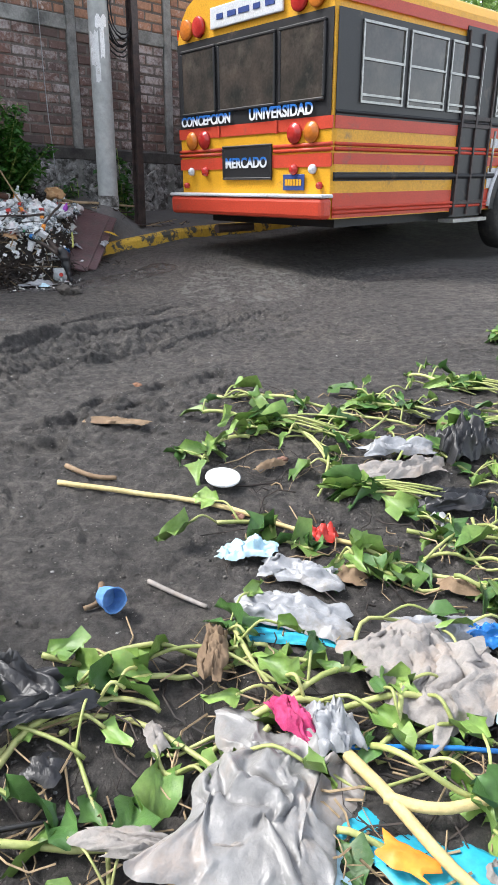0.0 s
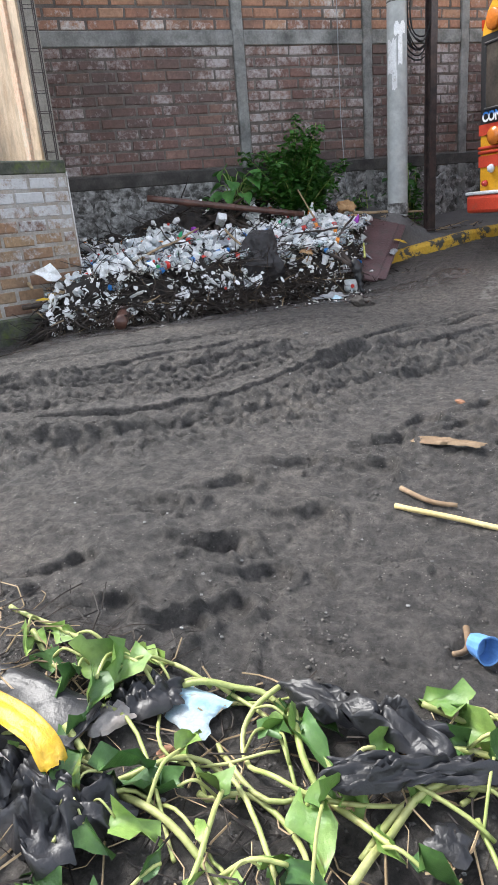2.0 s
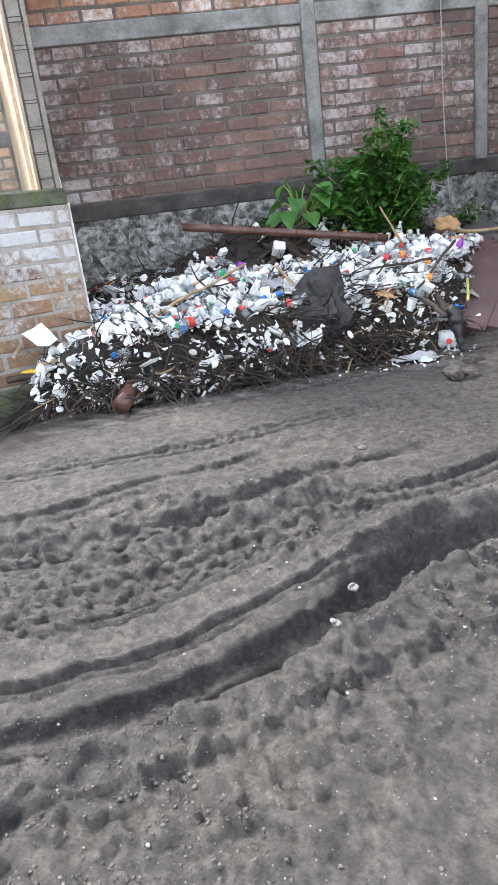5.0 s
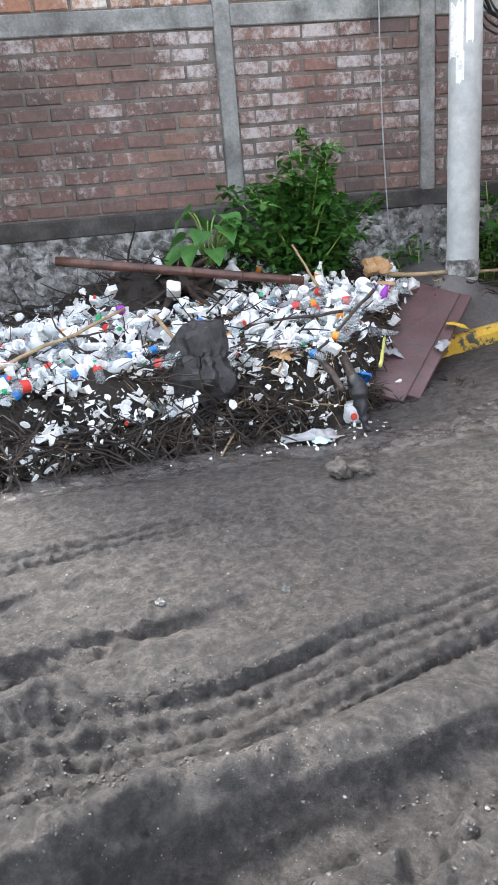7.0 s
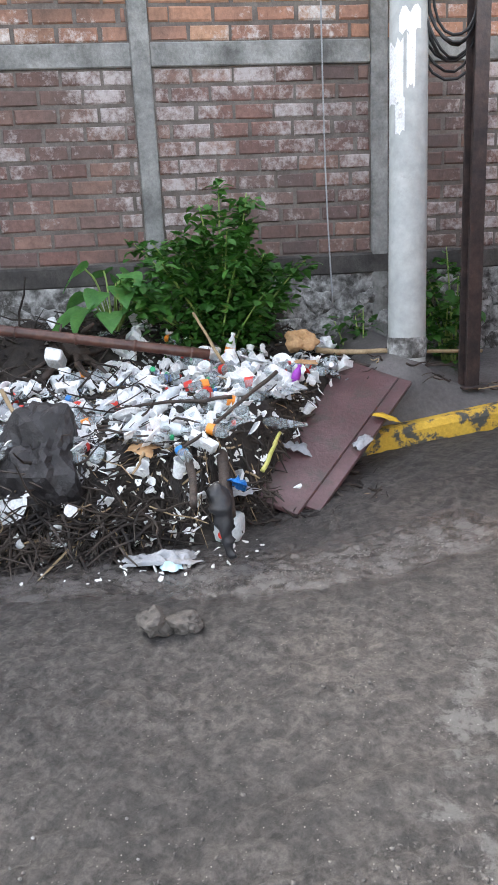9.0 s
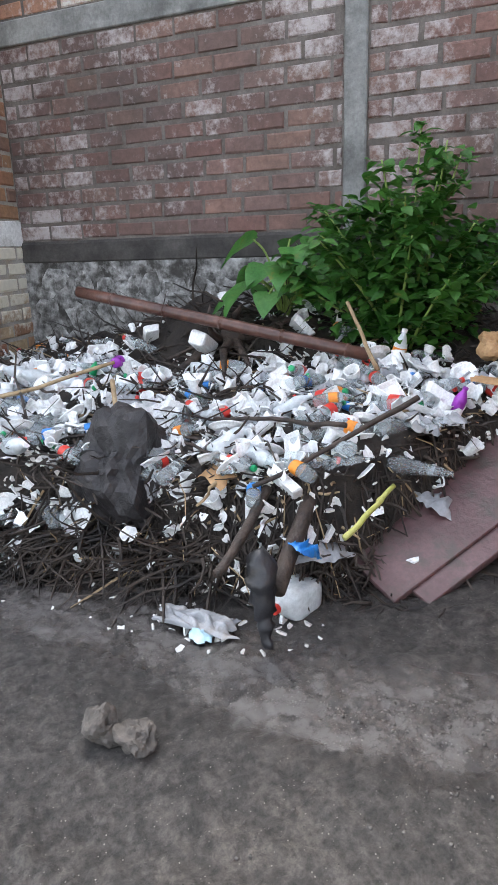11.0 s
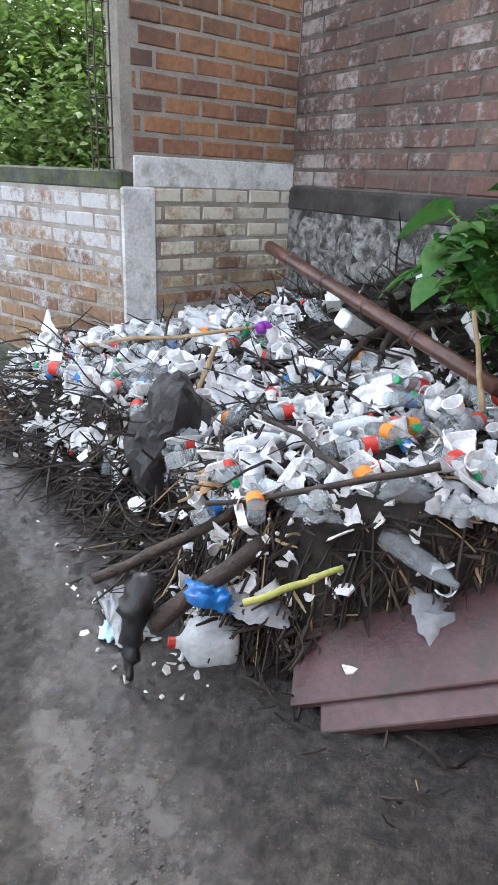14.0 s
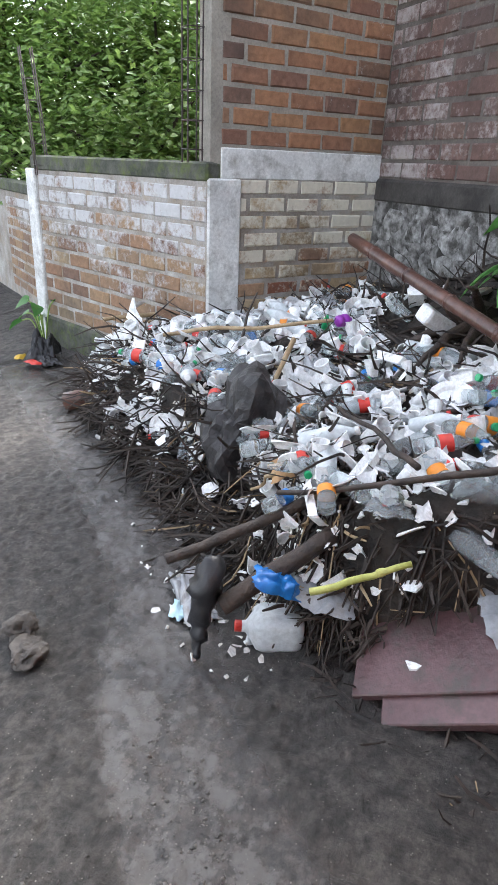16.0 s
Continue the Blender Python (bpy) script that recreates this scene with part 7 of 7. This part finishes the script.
# body shell with a rounded roof
bm = bmesh.new()
half = BW / 2
sec = [(half, 0.52), (half, 2.22)] + [(half - 0.42 * (1 - math.cos(a)), 2.22 + 0.52 * math.sin(a)) for a in (0.35, 0.7, 1.05, 1.4)]
sec = sec + [(0.0, 2.78)] + [(-y, z) for y, z in reversed(sec)]
rings = []
for x, s in ((0.0, 0.985), (0.05, 1.0), (BL - 0.3, 1.0), (BL, 0.95)):
    rings.append([bm.verts.new((x, y * s, 0.52 + (z - 0.52) * (s if z > 2.3 else 1))) for y, z in sec])
for a, b in zip(rings, rings[1:]):
    for k in range(len(sec)):
        q = (k + 1) % len(sec)
        bm.faces.new((a[k], a[q], b[q], b[k]))
bm.faces.new(list(reversed(rings[0])))
bm.faces.new(rings[-1])
bmesh.ops.recalc_face_normals(bm, faces=bm.faces)
part("body", bm, P_YEL, bus)
bpart("floor_pan", P_BLK, 0.3, BL - 0.3, -1.0, 1.0, 0.42, 0.54)
BANDS = [(P_RED, 0.53, 0.76), (P_BLK, 0.87, 0.95), (P_RED, 1.02, 1.12), (P_RED, 1.33, 1.44), (P_BLK, 1.44, 2.30), (P_RED, 2.36, 2.46)]
for side in (-1, 1):
    yo = side * half
    for m_, z0, z1 in BANDS:
        bpart("stripe", m_, 0.02, BL - 0.9, min(yo, yo + side * 0.006), max(yo, yo + side * 0.006), z0, z1)
    for z in (0.58, 0.62, 1.155, 1.20, 1.475):
        part("rub_rail", tube([(0.03, yo + side * 0.008, z), (BL - 0.9, yo + side * 0.008, z)], 0.018, 8), P_RED if z < 1.4 else P_BLK, bus, smooth=True)
    part("rub_rail", tube([(0.03, yo + side * 0.008, 0.91), (BL - 0.9, yo + side * 0.008, 0.91)], 0.03, 8), P_BLK, bus, smooth=True)
    x = 0.35
    while x < BL - 1.2:
        if side == -1 and 2.0 < x < 2.7:
            x = 2.85
        w = 0.66
        win = bpart("window", P_GLASS, x, x + w, min(yo, yo + side * 0.010), max(yo, yo + side * 0.010), 1.56, 2.24)
        for z in (1.56, 1.62, 1.92, 2.22):
            bpart("frame", P_FRAME, x, x + w, min(yo + side * 0.011, yo + side * 0.026), max(yo + side * 0.011, yo + side * 0.026), z, z + 0.022, parent=win)
        for xx in (x, x + w - 0.022):
            bpart("frame", P_FRAME, xx, xx + 0.022, min(yo + side * 0.011, yo + side * 0.024), max(yo + side * 0.011, yo + side * 0.024), 1.583, 2.219, parent=win)
        x += 0.74
    for k, (x0, x1, z0, z1, m_) in enumerate(((2.85, 3.35, 1.225, 1.325, P_WHT), (3.35, 3.85, 1.225, 1.44, P_BLU), (3.95, 4.35, 0.77, 1.0, P_BLU), (2.86, 3.2, 0.77, 1.0, P_WHT), (6.3, 6.9, 1.225, 1.44, P_BLU), (6.6, 7.4, 0.77, 1.0, P_WHT))):
        bpart("painted_panel", m_, x0, x1, min(yo + side * 0.0065, yo + side * 0.012), max(yo + side * 0.0065, yo + side * 0.012), z0, z1)
    for xw in (3.55, 8.9):
        bm = bmesh.new()
        bmesh.ops.create_circle(bm, cap_ends=True, segments=28, radius=0.62, matrix=Matrix.Translation((xw, yo + side * 0.034, 0.56)) @ Matrix.Rotation(radians(90), 4, "X"))
        g = bmesh.ops.bisect_plane(bm, geom=bm.verts[:] + bm.edges[:] + bm.faces[:], plane_co=(0, 0, 0.525), plane_no=(0, 0, 1), clear_inner=True)
        part("wheel_arch", bm, P_BLK, bus)
        arc = [(xw + 0.64 * math.cos(t * math.pi / 16), yo + side * 0.03, 0.56 + 0.64 * math.sin(t * math.pi / 16)) for t in range(17)]
        part("arch_trim", tube(arc, 0.025, 8), P_WHT if xw < 5 else P_YEL, bus, smooth=True)
        wheel = empty("wheel")
        wheel.parent = bus
        wheel.matrix_basis = Matrix.Translation((xw, yo - side * 0.06, 0.51)) @ Matrix.Rotation(radians(90 * side), 4, "X")
        tb = lathe([(0.30, -0.12), (0.44, -0.14), (0.50, -0.11), (0.51, 0.0), (0.50, 0.11), (0.44, 0.14), (0.30, 0.12)], 36)
        part("tyre", tb, P_TYRE, wheel, smooth=True)
        part("rim", lathe([(0.30, -0.125), (0.31, -0.14), (0.285, -0.14), (0.26, -0.09), (0.16, -0.06), (0.10, -0.07), (0.09, -0.13), (0.02, -0.135)], 30), P_RIM, wheel, "dirty silver wheel rim", smooth=True)
        for k in range(8):
            an = k * math.pi / 4
            part("nut", lathe([(0.018, -0.085), (0.018, -0.06)], 6, Matrix.Translation((0.15 * math.cos(an), 0.15 * math.sin(an), 0))), P_RIM, wheel)
# boarding door on the right side behind the rear wheel
rd = empty("door")
rd.parent = bus
yo = -half
bpart("opening", P_BLK, 2.10, 2.76, yo - 0.016, yo + 0.0, 0.46, 2.40, parent=rd)
for x in (2.12, 2.42, 2.74):
    bpart("door_frame", M_RUST, x, x + 0.03, yo - 0.04, yo - 0.017, 0.48, 2.36, parent=rd)
for z in (0.60, 1.42, 1.50):
    bpart("door_frame", M_RUST, 2.155, 2.735, yo - 0.036, yo - 0.017, z, z + 0.04, parent=rd)
bpart("step", P_FRAME, 2.05, 2.80, yo - 0.10, yo + 0.1, 0.40, 0.44, parent=rd)
part("handrail", tube([(2.84, yo - 0.05, 0.95), (2.84, yo - 0.06, 1.4)], 0.014, 8), P_FRAME, bus, "pale metal grab rail", smooth=True)
# rear face
bpart("stripe", P_RED, -0.012, 0.0, -half, half, 1.33, 1.44)
bpart("stripe", P_BLK, -0.012, 0.0, -half + 0.03, half - 0.03, 1.441, 2.30)
bpart("stripe", P_RED, -0.012, 0.0, -half, half, 1.00, 1.12)
for z in (1.155, 1.20):
    for y0, y1 in ((-half, -0.42), (0.42, half)):
        part("rub_rail", tube([(-0.008, y0, z), (-0.008, y1, z)], 0.018, 8), P_RED, bus, smooth=True)
for y0, y1 in ((-1.08, -0.52), (-0.42, 0.42), (0.52, 1.08)):
    win = part("rear_window", box(0.02, y1 - y0, 0.62, Matrix.Translation((-0.02, (y0 + y1) / 2, 1.90)), 0.008, 2), P_GLASS, bus)
    for yy, zz, sy, sz in (((y0 + y1) / 2, 1.585, y1 - y0 + 0.05, 0.03), ((y0 + y1) / 2, 2.215, y1 - y0 + 0.05, 0.03), (y0 - 0.012, 1.90, 0.03, 0.60), (y1 + 0.012, 1.90, 0.03, 0.60)):
        part("gasket", box(0.03, sy, sz, Matrix.Translation((-0.024, yy, zz)), 0.008, 1), P_BLK, win)
part("lower_window", box(0.02, 0.74, 0.30, Matrix.Translation((-0.02, 0.0, 1.06)), 0.008, 2), P_BLK, bus)
for yy, zz, sy, sz in ((0, 0.90, 0.80, 0.025), (0, 1.22, 0.80, 0.025), (-0.385, 1.06, 0.025, 0.30), (0.385, 1.06, 0.025, 0.30)):
    part("gasket", box(0.03, sy, sz, Matrix.Translation((-0.022, yy, zz)), 0.008, 1), P_BLK, bus)
bump = part("bumper", box(0.16, BW + 0.06, 0.20, Matrix.Translation((-0.085, 0, 0.62)), 0.04, 2), P_RED, bus, "red rear bumper")
part("bumper_edge", box(0.17, BW + 0.07, 0.035, Matrix.Translation((-0.085, 0, 0.735)), 0.012, 2), P_WHT, bump, "scratched white bumper top")
for s in (-1, 1):
    for y, r_, m_, z in ((0.72, 0.085, P_LENS, 1.31), (0.95, 0.085, P_AMBER, 1.31), (0.72, 0.045, P_LENS, 0.98), (0.98, 0.04, P_WHT, 0.98), (1.08, 0.03, P_LENS, 0.83)):
        lamp = part("tail_lamp", lathe([(r_ * 1.12, 0.0), (r_ * 1.12, 0.02), (r_, 0.022), (r_ * 0.9, 0.04), (r_ * 0.3, 0.05)], 20, Matrix.Translation((-0.012, s * y, z)) @ Matrix.Rotation(radians(-90), 4, "Y")), m_, bus, smooth=True)
    for y, m_ in ((0.98, P_AMBER), (0.76, P_LENS)):
        part("warning_lamp", lathe([(0.10, 0.0), (0.10, 0.03), (0.085, 0.035), (0.03, 0.05)], 20, Matrix.Translation((-0.01, s * y, 2.42)) @ Matrix.Rotation(radians(-90), 4, "Y")), m_, bus, smooth=True)
    part("hinge", box(0.02, 0.03, 0.12, Matrix.Translation((-0.02, s * 0.46, 1.38)), 0.004), P_RED, bus)
sign = part("roof_sign", box(0.03, 1.1, 0.20, Matrix.Translation((-0.02, 0, 2.46)), 0.012, 2), P_WHT, bus, "white roof board with worn painted writing")
for k in range(5):
    part("writing_bar", box(0.006, 0.10 + 0.03 * (k % 3), 0.05, Matrix.Translation((-0.039, 0.38 - 0.19 * k, 2.46))), P_BLU, sign)
plate = part("number_plate", box(0.012, 0.30, 0.15, Matrix.Translation((-0.02, -0.72, 0.86)), 0.004), P_BLU, bus, "blue number plate")
for k in range(6):
    part("writing_bar", box(0.004, 0.03, 0.06, Matrix.Translation((-0.030, -0.62 - 0.04 * k, 0.86))), P_YEL, plate)
part("exhaust", tube([(0.5, 0.5, 0.36), (-0.05, 0.5, 0.36)], 0.05, 12), M_RUST, bus)


def letter_mat():
    m = bpy.data.materials.new("blue_white_lettering")
    nd, lk, bs = nodes_of(m)
    co = nd.new("ShaderNodeTexCoord")
    sp = nd.new("ShaderNodeSeparateXYZ")
    lk.new(co.outputs["Object"], sp.inputs[0])
    r = ramp(nd, [(0.05, (0.68, 0.70, 0.72)), (0.075, (0.02, 0.14, 0.46))])
    lk.new(sp.outputs[1], r.inputs[0])
    lk.new(r.outputs[0], bs.inputs["Base Color"])
    bs.inputs["Roughness"].default_value = 0.4
    return m


P_LETTER = letter_mat()
for word, y, z, size in (("CONCEPCION", 0.68, 1.465, 0.135), ("UNIVERSIDAD", -0.52, 1.465, 0.145), ("MERCADO", 0.0, 1.01, 0.14)):
    cu = bpy.data.curves.new("lettering", "FONT")
    cu.body, cu.size, cu.align_x, cu.extrude, cu.offset = word, size, "CENTER", 0.003, 0.004
    cu.materials.append(P_LETTER)
    tx = new("lettering", cu)
    tx.parent = bus
    tx.matrix_basis = Matrix.Translation((-0.035, y, z)) @ Euler((radians(90), 0, radians(-90))).to_matrix().to_4x4()
    tagged(tx, "white and blue painted word " + word)
BUS_LR = Vector((-0.80, 8.45, 0))
bu, bv = Vector((math.cos(radians(42)), math.sin(radians(42)), 0)), Vector((math.sin(radians(42)), -math.cos(radians(42)), 0))
bo = BUS_LR + bv * half
wz = [gz(*(bo + bu * x)[:2]) for x in (3.55, 8.9)]
slope = math.atan2(wz[1] - wz[0], 8.9 - 3.55)
bus.matrix_world = Matrix.Translation((bo.x, bo.y, wz[0] - 3.55 * math.tan(slope) - 0.01)) @ Matrix.Rotation(radians(42), 4, "Z") @ Matrix.Rotation(-slope, 4, "Y")
tagged(bus, "red, yellow and black striped old school bus on the muddy street", "bus")
